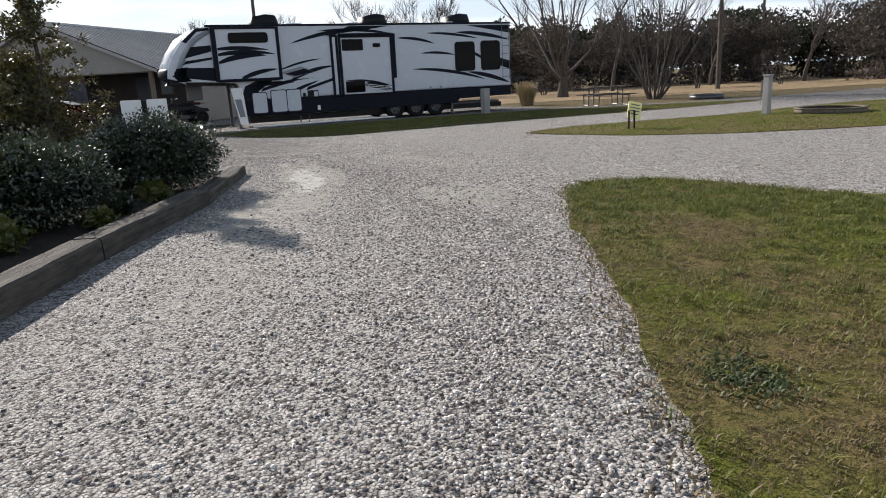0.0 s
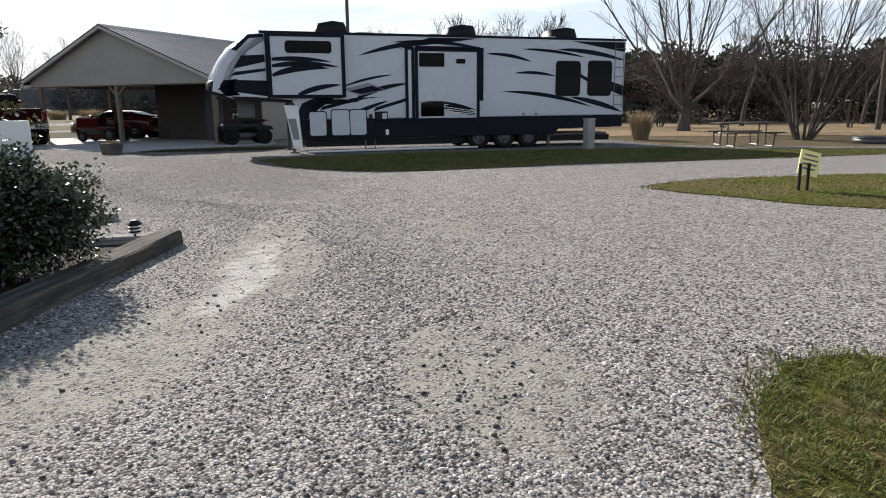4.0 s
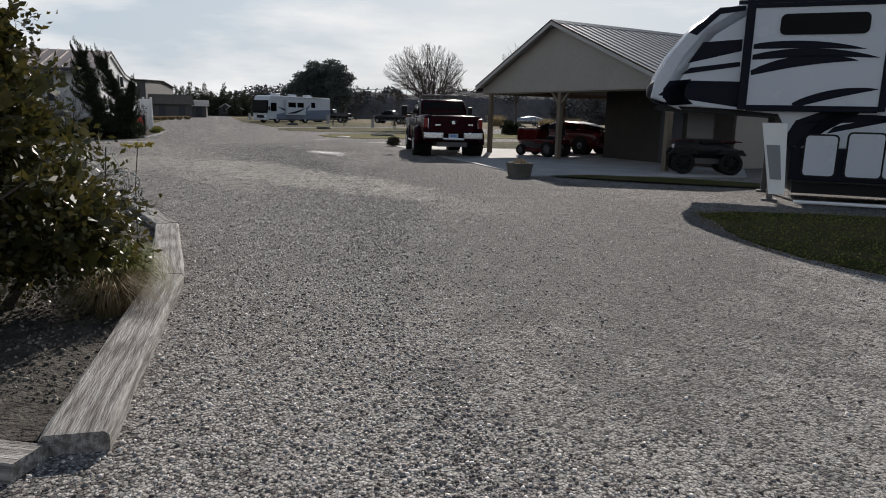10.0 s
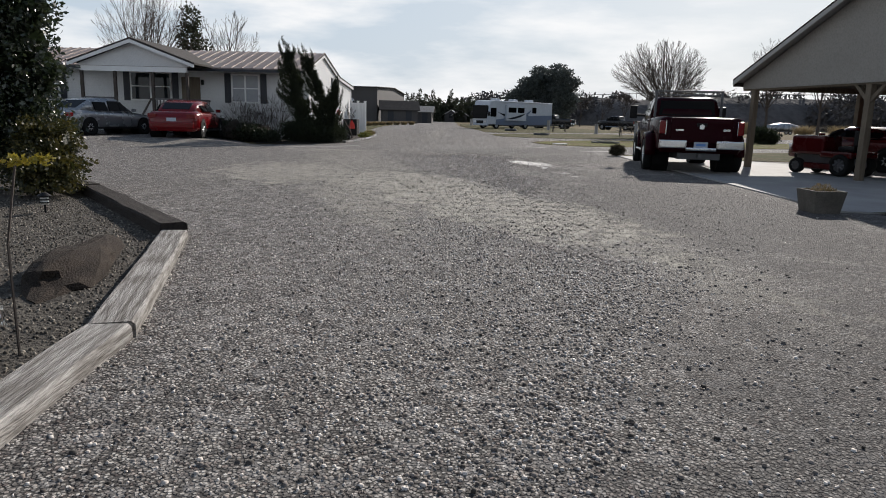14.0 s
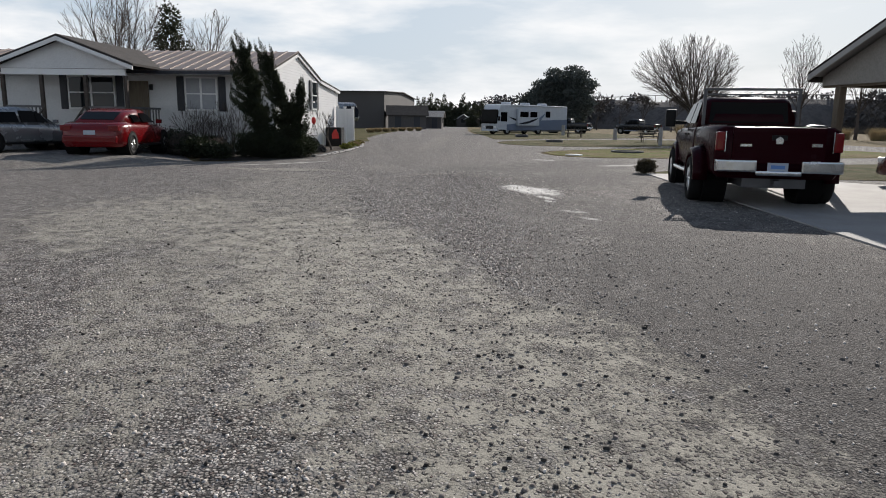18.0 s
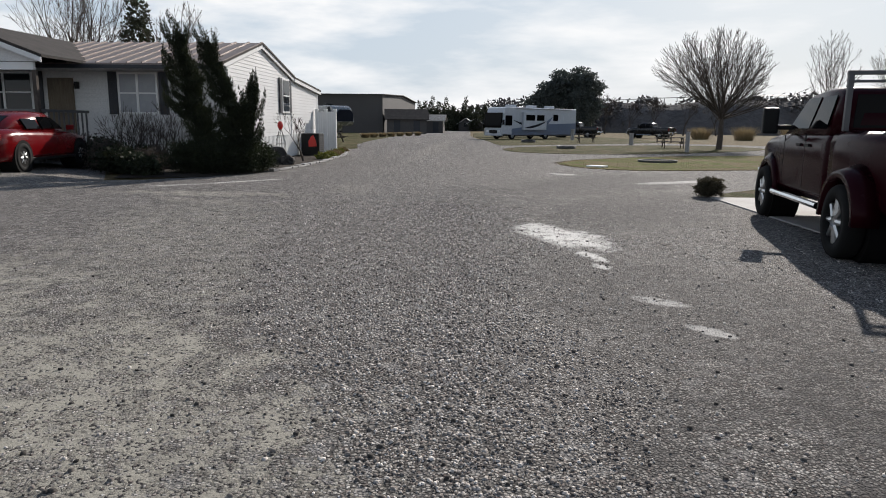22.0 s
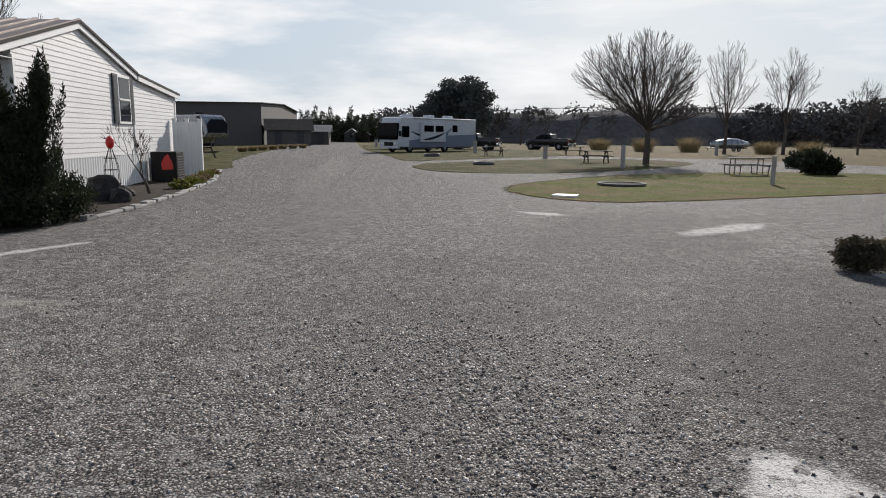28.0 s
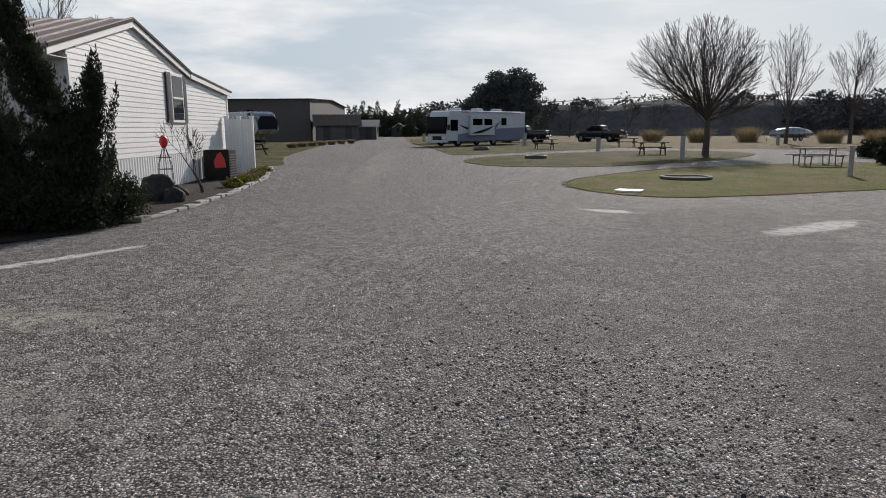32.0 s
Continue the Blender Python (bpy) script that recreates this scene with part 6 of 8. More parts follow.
def vase_tree(name, label, m, h, wide, low, seed, trunk=0.2, limbs=16, most=1.15, sides=9, group="", stems=1, thin=0.010, category="tree", lean=(0.0, 0.0)):
    """A leafless tree whose straight limbs fan out from low on the trunk to a rounded crown."""
    r = random.Random(seed)
    wood, fv, fq = bmesh.new(), [], []
    cz, rz, rx = low + (h - low) * 0.5, (h - low) * 0.56, wide / 2

    def room(p, d):
        k = 0.2
        while k < h:
            q = p + d * k
            if ((q.x - lean[0]) / rx) ** 2 + ((q.y - lean[1]) / rx) ** 2 + ((q.z - cz) / rz) ** 2 > 1 and q.z > cz - rz * 0.6:
                break
            k += 0.15
        return k

    def rod(a, b, ra, rb):
        if ra > 0.03:
            tube(wood, a, b, ra, rb, seg=7 if ra > 0.07 else 5, caps=False)
            return
        q = (b - a).to_track_quat("Z", "Y").to_matrix()
        n = len(fv)
        for pp, rr in ((a, ra), (b, rb)):
            for k in range(3):
                fv.append(pp + q @ Vector((rr * math.cos(2.094 * k), rr * math.sin(2.094 * k), 0)))
        for k in range(3):
            fq.append((n + k, n + (k + 1) % 3, n + 3 + (k + 1) % 3, n + 3 + k))

    def branch(p, d, L, rad, level):
        k = 5 if level == 2 else 3
        pts, dd = [p], d.copy()
        for i in range(k):
            dd = (dd + Vector((r.gauss(0, 0.07), r.gauss(0, 0.07), 0.05 + r.gauss(0, 0.05)))).normalized()
            pts.append(pts[-1] + dd * L / k)
        for i in range(k):
            ra, rb = max(rad * (1 - 0.8 * i / k), thin), max(rad * (1 - 0.8 * (i + 1) / k), thin * 0.7)
            rod(pts[i], pts[i + 1], ra, rb)
        if level == 0:
            return
        n = sides if level == 2 else max(4, int(L * 3.2))
        for j in range(n):
            f = 0.22 + 0.76 * (j + r.random() * 0.6) / n
            i = min(int(f * k), k - 1)
            start = pts[i].lerp(pts[i + 1], f * k - i)
            sd = Matrix.Rotation(r.uniform(0, 6.28), 3, dd) @ dd.orthogonal().normalized()
            nd = (dd + sd * r.uniform(0.35, 0.75) + Vector((0, 0, 0.1))).normalized()
            lim = room(start, nd)
            ln = min(lim, L * r.uniform(0.30, 0.55) * (1.15 - 0.5 * f))
            branch(start, nd, ln, max(rad * (1 - 0.8 * f) * 0.55, thin), level - 1)

    top = Vector((0, 0, low))
    if stems == 1:
        tube(wood, (0, 0, -0.02), (0.03, 0.02, low * 0.5), trunk * 1.25, trunk, seg=9, caps=False)
        tube(wood, (0.03, 0.02, low * 0.5), (0, 0, low * 1.25), trunk, trunk * 0.7, seg=9, caps=False)
    for i in range(limbs):
        th = most * math.sqrt((i + 0.5) / limbs) * r.uniform(0.85, 1.1)
        a = 2.39996 * i + r.uniform(-0.2, 0.2)
        d = Vector((math.sin(th) * math.cos(a), math.sin(th) * math.sin(a), math.cos(th)))
        p = Vector((0, 0, low * r.uniform(0.72, 1.2))) if stems == 1 else Vector((0.25 * math.cos(a), 0.25 * math.sin(a), -0.02))
        branch(p, d, room(p, d), trunk * r.uniform(0.24, 0.38) if stems == 1 else trunk * r.uniform(0.8, 1.1), 2)
    t = thing(name, label, category, m, group)
    part("trunk", wood, M_BARK, t)
    sheet("crown", np.array([v[:] for v in fv]), np.array(fq), M_TWIG, t)
    return t


# planting bed by the start
shrub("evergreen_shrub", "clipped dark glossy evergreen shrub in the bed", pose(-4.25, 10.8, 0), [(0, 0, 0.52), (0.3, 0.15, 0.5), (-0.35, -0.2, 0.5), (0.0, 0.2, 0.62)], [(0.72, 0.72, 0.5), (0.55, 0.6, 0.46), (0.6, 0.65, 0.46), (0.5, 0.5, 0.42)], 26000, 0.038, M_HOLLY, 3, group="bed shrubs")
shrub("evergreen_shrub", "broad dark evergreen shrub in the bed", pose(-4.85, 8.5, 0), [(0, 0, 0.48), (0.25, 0.4, 0.45), (-0.4, -0.5, 0.45)], [(0.72, 0.75, 0.48), (0.55, 0.55, 0.44), (0.7, 0.7, 0.46)], 26000, 0.038, M_HOLLY, 5, group="bed shrubs")


def loose_conifer(name, label, m, h, w, material, seed, whorls=15, leaf=0.07, per=34, dense=1.0):
    """An open evergreen: a stem with rising branches, each hung with small leaves along its outer part."""
    r = random.Random(seed)
    t = thing(name, label, "evergreen tree", m)
    wood, cs, rs = bmesh.new(), [], []
    tube(wood, (0, 0, 0), (0.05, 0.03, h * 0.5), 0.055, 0.035, seg=6, caps=False)
    tube(wood, (0.05, 0.03, h * 0.5), (0, 0, h * 0.97), 0.035, 0.008, seg=5, caps=False)
    for k in range(whorls):
        f = k / (whorls - 1)
        for j in range(5):
            a = r.uniform(0, 6.28)
            L = w * (1.05 - f) ** 0.75 * r.uniform(0.6, 1.15)
            z = 0.15 + (h - 0.3) * f
            up = r.uniform(0.15, 0.75)
            e = (math.cos(a) * L, math.sin(a) * L, z + L * up)
            tube(wood, (0, 0, z), e, 0.014, 0.004, seg=3, caps=False)
            for q in range(6):
                g = 0.3 + 0.75 * q / 5
                cs.append((e[0] * g + r.gauss(0, 0.05), e[1] * g + r.gauss(0, 0.05), z + L * up * g + r.gauss(0, 0.05)))
                rs.append((0.13 * dense, 0.13 * dense, 0.10 * dense))
    part("stem", wood, M_BARK, t)
    v, q = leaf_cloud(cs, rs, len(cs) * per, leaf, 0.8, seed, 0.1, 0.3)
    sheet("crown", v, q, material, t)
    return t


loose_conifer("loose_evergreen", "tall loose yellow-green evergreen in the bed", pose(-6.8, 13.3, 0), 3.9, 0.95, M_CONIFER, 6, per=25)
shrub("evergreen_shrub", "dense dark tall evergreen in the bed", pose(-9.5, 12.3, 0), [(0, 0, 0.8), (0, 0.1, 1.8), (0.1, 0, 2.8), (0, 0, 3.6)], [(0.85, 0.85, 0.8), (0.75, 0.75, 0.8), (0.6, 0.6, 0.8), (0.4, 0.4, 0.7)], 9000, 0.09, M_JUNIPER, 7, shell=0.4)
shrub("evergreen_shrub", "tall glossy green shrub behind the edging timbers", pose(-7.55, 13.9, 0), [(0, 0, 0.6), (0.1, 0, 1.2), (0, 0.1, 1.75), (0.4, 0.4, 0.6), (-0.6, -0.3, 0.8)], [(0.85, 0.85, 0.65), (0.7, 0.7, 0.6), (0.45, 0.45, 0.5), (0.6, 0.6, 0.5), (0.7, 0.7, 0.6)], 15000, 0.05, M_CONIFER, 8, shell=0.3)

# the bare trees
vase_tree("bare_tree", "bare vase-shaped tree on the camp plot", pose(-48.7, 58.5, 0), 7.5, 7.7, 2.4, 11, 0.17, 38, 1.35, 12, thin=0.011, lean=(-0.36, -0.75))
vase_tree("crepe_myrtle", "multi-stemmed bare crepe myrtle beside the drive", pose(10.8, 33.0, 0), 7.0, 6.4, 0.3, 5, 0.055, 15, 0.66, 7, stems=15, thin=0.008)
vase_tree("bare_tree", "large bare spreading tree behind the picnic table", pose(8.6, 42.0, 0), 9.6, 12.0, 1.0, 23, 0.30, 9, 1.05, 7, thin=0.011)


# ---- far woods ----
def ridge():
    """A wooded bank along the horizon."""
    pts, faces = [], []
    n = 140
    for i in range(n):
        a = radians(72 - 100 * i / (n - 1))
        d = 175 + 18 * math.sin(i * 0.11)
        top = 6.2 + 3.6 * i / n + 0.9 * noise.noise((i * 0.15, 0, 5))
        if i < 25:
            top *= 0.45 + 0.55 * i / 25
        for rr, z in ((d - 9, 0.0), (d - 5, top * 0.6), (d, top), (d + 25, top * 0.9), (d + 60, 0.0)):
            pts.append((-24 - math.sin(a) * rr, 26 + math.cos(a) * rr, z))
    for i in range(n - 1):
        for k in range(4):
            faces.append((i * 5 + k, i * 5 + 5 + k, i * 5 + 6 + k, i * 5 + 1 + k))
    o = sheet("wooded_bank", pts, faces, M_BANK_HAZE)
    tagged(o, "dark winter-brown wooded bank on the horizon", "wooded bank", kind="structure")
    g = np.random.default_rng(4)
    cs, rs = [], []
    for i in range(420):
        f = g.random()
        a = radians(74 - 102 * f)
        rr = 158 + 20 * g.random()
        h = (5.6 + 3.6 * f) * (0.45 if f < 0.12 else 1) * g.random()
        cs.append((-24 - math.sin(a) * rr, 26 + math.cos(a) * rr, h + 0.9))
        rs.append((3.2, 3.2, 1.5 + 0.9 * g.random()))
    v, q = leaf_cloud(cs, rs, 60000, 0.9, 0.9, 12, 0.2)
    tagged(sheet("bank_brush", v, q, M_BANK_HAZE), "winter brush and saplings on the far bank", "brush", kind="stuff")


ridge()


def grove(name, label, spots, material, n, size, seed, category="trees", kind="stuff"):
    """Far evergreen crowns as one mass: x, y, half width, height, lowest leaf."""
    cs, rs = [], []
    g = np.random.default_rng(seed)
    for x, y, w, h, lo in spots:
        for k in range(6):
            f = (k + 0.5) / 6
            ww = w * (1.0 - 0.75 * f) if lo < 1.5 else w * (0.65 + 0.5 * math.sin(math.pi * f))
            cs.append((x + g.normal() * w * 0.18, y + g.normal() * w * 0.18, lo + (h - lo) * f))
            rs.append((max(ww, 0.3), max(ww, 0.3), (h - lo) / 7))
    v, q = leaf_cloud(cs, rs, n, size, 1.2, seed, 0.3)
    o = tagged(sheet(name, v, q, material), label, category, kind=kind)
    return o


g0 = np.random.default_rng(31)


def spot(yaw, d, eye=(-22.1, 24.5)):
    return (eye[0] - math.sin(radians(yaw)) * d, eye[1] + math.cos(radians(yaw)) * d)


grove("cedar_row", "row of dark pointed cedars at the end of the lane", [(*spot(60.5 + 0.42 * i, 150 + 8 * g0.random()), 1.7, 5.0 + 2.6 * g0.random(), 0.3) for i in range(26)], M_CEDAR, 32000, 0.34, 3)
grove("pine_group", "group of tall dark pines beyond the motorhome", [(*spot(52.0 + 0.72 * i, 128 + 10 * g0.random()), 2.5, (11.2, 12.4, 11.6, 10.4, 11.9, 9.6, 7.4)[i], 1.6) for i in range(7)], M_PINE_HAZE, 42000, 0.42, 5)
grove("hedgerow", "dark cedar hedgerow beyond the field", [(-6 + 1.6 * i + g0.normal() * 0.8, 74 - 0.35 * i + g0.normal() * 2.5, 2.4, 4.6 + 2.2 * g0.random(), 1.6 if i % 3 else 0.2) for i in range(48)], M_CEDAR, 100000, 0.34, 6)
grove("field_brush", "grey-brown leafless brush along the field edge", [(4 + 1.5 * i + g0.normal(), 62 - 0.3 * i + g0.normal() * 2, 1.9, 3.0 + 2.8 * g0.random(), 1.6) for i in range(44)], M_BRUSH, 70000, 0.20, 7)
grove("field_scrub", "low brown scrub at the field edge", [(4 + 1.5 * i + g0.normal(), 61 - 0.3 * i + g0.normal() * 2, 1.5, 1.6 + 0.9 * g0.random(), 0.1) for i in range(44)], M_BRUSH, 24000, 0.2, 17)
grove("left_brush", "brown leafless brush at the end of the lane", [(*spot(60 + 0.9 * i, 165 + 12 * g0.random()), 4.0, 3.5 + 2.5 * g0.random(), 0.2) for i in range(60)], M_BRUSH, 30000, 0.6, 8)

# ---- camp furniture ----
def picnic_table(m, label, wood, metal=False):
    t = thing("picnic_table", label, "picnic table", m, group="picnic tables")
    for k in range(5):
        part("top_board", boxed(-0.92, 0.92, -0.37 + k * 0.15, -0.37 + k * 0.15 + 0.14, 0.72, 0.76, bevel=0.005), wood, t)
    for s in (-1, 1):
        for k in range(2):
            y = s * 0.72 - 0.14 + k * 0.15
            part("bench_board", boxed(-0.92, 0.92, y, y + 0.14, 0.43, 0.47, bevel=0.005), wood, t)
    for x in (-0.62, 0.62):
        if metal:
            part("leg", pipe(bmesh.new(), [(x, -0.80, 0.42), (x, -0.72, 0.03), (x, -0.25, 0.03), (x, -0.22, 0.71), (x, 0.22, 0.71), (x, 0.25, 0.03), (x, 0.72, 0.03), (x, 0.80, 0.42)], 0.025), M_STEEL, t)
            part("bench_arm", pipe(bmesh.new(), [(x + 0.03, -0.80, 0.41), (x + 0.03, 0.80, 0.41)], 0.022), M_STEEL, t)
        else:
            for s in (-1, 1):
                part("leg", slabbed([(s * 0.62, 0.0), (s * 0.72, 0.0), (s * 0.32, 0.72), (s * 0.22, 0.72)], "x", x - 0.03, x + 0.03), wood, t)
            part("crossbar", boxed(x - 0.071, x - 0.032, -0.86, 0.86, 0.34, 0.428), wood, t)
            part("top_batten", boxed(x - 0.071, x - 0.032, -0.36, 0.36, 0.64, 0.718), wood, t)
    return t


picnic_table(pose(-51.0, 56.6, 0, 0, 0, 55), "dark weathered wooden picnic table on a camp plot", M_OLDWOOD)
picnic_table(pose(-38.5, 52.5, 0, 0, 0, 57), "pale-topped picnic table with bent metal legs", M_TIMBER, True)
picnic_table(pose(-64.3, 59.2, 0, 0, 0, 60), "grey wooden picnic table beside the motorhome", M_OLDWOOD)
picnic_table(pose(-64.1, 68.0, 0, 0, 0, 50), "dark wooden picnic table at a far plot", M_OLDWOOD)
picnic_table(pose(7.3, 28.9, 0, 0, 0, 8), "dark picnic table with bent metal legs by the trailer", M_OLDWOOD, True)
picnic_table(pose(-66.0, 36.6, 0, 0, 0, 30), "low wooden table on the lawn by the lane", M_OLDWOOD)


def fire_ring(m, r, h, material, label, rim):
    t = thing("fire_ring", label, "fire ring", m, group="fire rings")
    b = bmesh.new()
    n = 28
    loft(b, [[(rr * math.cos(2 * math.pi * i / n), rr * math.sin(2 * math.pi * i / n), z) for rr, z in ((r, 0.0), (r, h), (r - 0.06, h), (r - 0.06, 0.0))] for i in range(n + 1)], cap=False)
    bmesh.ops.remove_doubles(b, verts=b.verts, dist=1e-5)
    part("ring", b, material, t)
    c = bmesh.new()
    loft(c, [[(rr * math.cos(2 * math.pi * i / n), rr * math.sin(2 * math.pi * i / n), z) for rr, z in ((r + 0.02, h + 0.002), (r + 0.02, h + 0.03), (r - 0.12, h + 0.03), (r - 0.12, h + 0.002))] for i in range(n + 1)], cap=False)
    bmesh.ops.remove_doubles(c, verts=c.verts, dist=1e-5)
    part("rim", c, rim, t)
    part("ash", tubed((0, 0, 0.02), (0, 0, 0.05), r - 0.07, seg=20), M_MULCH, t)
    return t


fire_ring(pose(-36.6, 42.1, 0.014), 0.78, 0.05, M_STEEL, "low round fire ring with a grey rim on the lawn", M_STONE)
fire_ring(pose(-51.3, 47.9, 0.014), 0.6, 0.13, M_STEEL, "dark steel fire ring on a camp plot", M_STEEL)
fire_ring(pose(-64.9, 53.6, 0.014), 0.6, 0.2, M_STEEL, "dark steel fire ring by the motorhome", M_STEEL)
fire_ring(pose(10.3, 18.9, 0.014), 0.85, 0.1, M_POST, "low fire ring with a tan timber rim on the grass island", M_POST)
fire_ring(pose(12.2, 30.6, 0), 0.7, 0.16, M_STEEL, "dark fire ring beside the drive", M_STEEL)


def pedestal(m, h, w, label):
    t = thing("utility_post", label, "utility post", m, group="hook-up posts")
    part("post", boxed(-w / 2, w / 2, -w / 2, w / 2, 0, h, bevel=0.02), M_CONCRETE, t)
    part("outlet_box", boxed(-w * 0.36, w * 0.36, w / 2, w / 2 + 0.07, h * 0.55, h * 0.88, bevel=0.01), M_STEEL, t)
    part("cap", boxed(-w / 2 - 0.015, w / 2 + 0.015, -w / 2 - 0.015, w / 2 + 0.015, h + 0.002, h + 0.04, bevel=0.008), M_CONCRETE, t)
    return t


for x, y, h, w in ((8.85, 19.4, 1.0, 0.17), (2.26, 27.5, 0.9, 0.26), (-44.9, 51.9, 1.15, 0.2), (-34.3, 47.2, 0.95, 0.15), (-73.0, 64.0, 1.1, 0.3), (-58.0, 58.9, 0.9, 0.26), (-60.0, 83.0, 0.9, 0.3), (-100, 68.5, 1.0, 0.3)):
    pedestal(pose(x, y, 0.0, 0, 0, 30), h, w, "pale concrete utility hook-up post on a plot")

b = boxed(-0.32, 0.32, -0.22, 0.22, 0.0, 0.05, bevel=0.01)
t = thing("ground_plate", "white utility cover plate set in the lawn", "cover plate", pose(-34.4, 37.3, 0.014, 0, 0, 30))
part("plate", b, M_TRIM, t)


def yard_sign():
    t = thing("yard_sign", "small yellow sign board on black legs in the grass", "sign", pose(4.38, 16.95, 0.012, 0, 0, 12))
    bd = part("board", slabbed(rounded(-0.17, 0.17, 0.24, 0.62, 0.015), "y", -0.012, 0.012), M_YELLOW, t)
    bd.rotation_euler = (radians(-10), radians(13), 0)
    for k, (w, z) in enumerate(((0.11, 0.54), (0.13, 0.47), (0.12, 0.40), (0.10, 0.33))):
        part("print_bar", boxed(-w, w, -0.018, -0.0125, z, z + 0.022), M_STEEL, bd)
    for x in (-0.09, 0.05):
        part("leg", boxed(x, x + 0.035, 0.014, 0.04, 0, 0.42), M_BLACK, t)
    return t


yard_sign()


def bed_sign():
    t = thing("bed_sign", "pair of white sign panels on a dark post above the shrub", "sign", pose(-4.45, 11.35, 0.0, 0, 0, 20))
    part("post", boxed(-0.03, 0.03, -0.02, 0.02, 0, 1.24, bevel=0.004), M_BLACK, t)
    for a, c in ((-0.30, -0.035), (0.035, 0.30)):
        part("panel", slabbed(rounded(a, c, 0.86, 1.25, 0.015), "y", -0.012, 0.012), M_TRIM, t)


bed_sign()


def path_light(x, y):
    t = thing("path_light", "small black and white solar path light by the timber", "path light", pose(x, y, 0.02))
    part("stake", tubed((0, 0, 0), (0, 0, 0.10), 0.012), M_BLACK, t)
    part("body", tubed((0, 0, 0.10), (0, 0, 0.20), 0.045, seg=14), M_LAMPCLEAR, t)
    for z in (0.115, 0.15, 0.185):
        part("band", tubed((0, 0, z), (0, 0, z + 0.014), 0.062, seg=14), M_BLACK, t)
    part("cap", tubed((0, 0, 0.20), (0, 0, 0.235), 0.08, 0.03, seg=14), M_BLACK, t)


path_light(-3.86, 12.35)
path_light(-15.0, 15.6)


def tub():
    t = thing("planter_tub", "rough tapered planter tub at the slab's corner", "planter", pose(-12.25, 25.75, 0.0, 0, 0, -25))
    o = bmesh.new()
    loft(o, [[(sx * w, sy * d, z) for sx, sy in ((-1, -1), (1, -1), (1, 1), (-1, 1))] for z, w, d in ((0.0, 0.21, 0.19), (0.33, 0.26, 0.235), (0.33, 0.22, 0.20), (0.24, 0.21, 0.19))])
    for f in o.faces:
        f.smooth = False
    part("tub", o, M_PLANTER, t)
    part("soil", boxed(-0.2, 0.2, -0.18, 0.18, 0.20, 0.245), M_MULCH, t)
    v, q = leaf_cloud([(0, 0, 0.32)], [(0.2, 0.18, 0.1)], 260, 0.06, 0.5, 5, 0.2, 0.5)
    sheet("dry_plant", v, q, M_STRAW, t)


tub()


def boulder(name, label, m, size, material, seed=0, category="rock"):
    b = bmesh.new()
    bmesh.ops.create_icosphere(b, subdivisions=3, radius=1)
    for v in b.verts:
        n1 = noise.noise((v.co * 1.3 + Vector((seed, 0, 0)))) * 0.35 + noise.noise(v.co * 3.1 + Vector((0, seed, 0))) * 0.12
        v.co = Vector((v.co.x * size[0], v.co.y * size[1], max(v.co.z, -0.35) * size[2])) * (1 + n1)
    t = tagged(part(name, b, material), label, category)
    t.matrix_world = m
    return t


boulder("dark_rock", "large dark rock in the house flower bed", pose(-39.1, 26.95, 0.15), (0.5, 0.4, 0.45), M_DARKROCK, 3)
boulder("dark_rock", "smaller dark rock in the house flower bed", pose(-38.4, 27.2, 0.08), (0.3, 0.25, 0.25), M_DARKROCK, 5)
boulder("dark_rock", "low dark rock in the house flower bed", pose(-39.8, 27.5, 0.06), (0.25, 0.3, 0.2), M_DARKROCK, 7)
shrub("clipped_shrub", "small round clipped brown-green shrub at the slab's end", pose(-25.3, 33.15, 0), [(0, 0, 0.16), (0.1, 0, 0.26), (-0.1, 0.05, 0.25)], [(0.30, 0.28, 0.17), (0.2, 0.22, 0.16), (0.2, 0.22, 0.16)], 5000, 0.035, M_DRYBUSH, 4, shell=0.7)

# pale stones along the garden's edge
EDGE = [(-33.6, 23.7), (-34.2, 25.1), (-35.1, 26.0), (-36.7, 27.1), (-40.0, 28.95), (-44.5, 31.05), (-48.8, 32.5), (-50.3, 33.0)]
stones_edge = thing("garden_edging", "row of pale edging stones round the flower bed", "edging stones", kind="structure")
g1 = random.Random(8)
for (ax, ay), (bx, by) in zip(EDGE[2:-1], EDGE[3:]):
    L = math.hypot(bx - ax, by - ay)
    x = 0.0
    while x < L - 0.2:
        w = g1.uniform(0.3, 0.6)
        bm = boxed(0, w - 0.03, -0.08, 0.08, 0.0, g1.uniform(0.05, 0.10), bevel=0.02)
        o = part("stone", bm, M_CONCRETE, stones_edge)
        o.matrix_world = pose(ax + (bx - ax) * x / L, ay + (by - ay) * x / L, 0.0, 0, 0, math.degrees(math.atan2(by - ay, bx - ax)) + g1.uniform(-6, 6))
        x += w

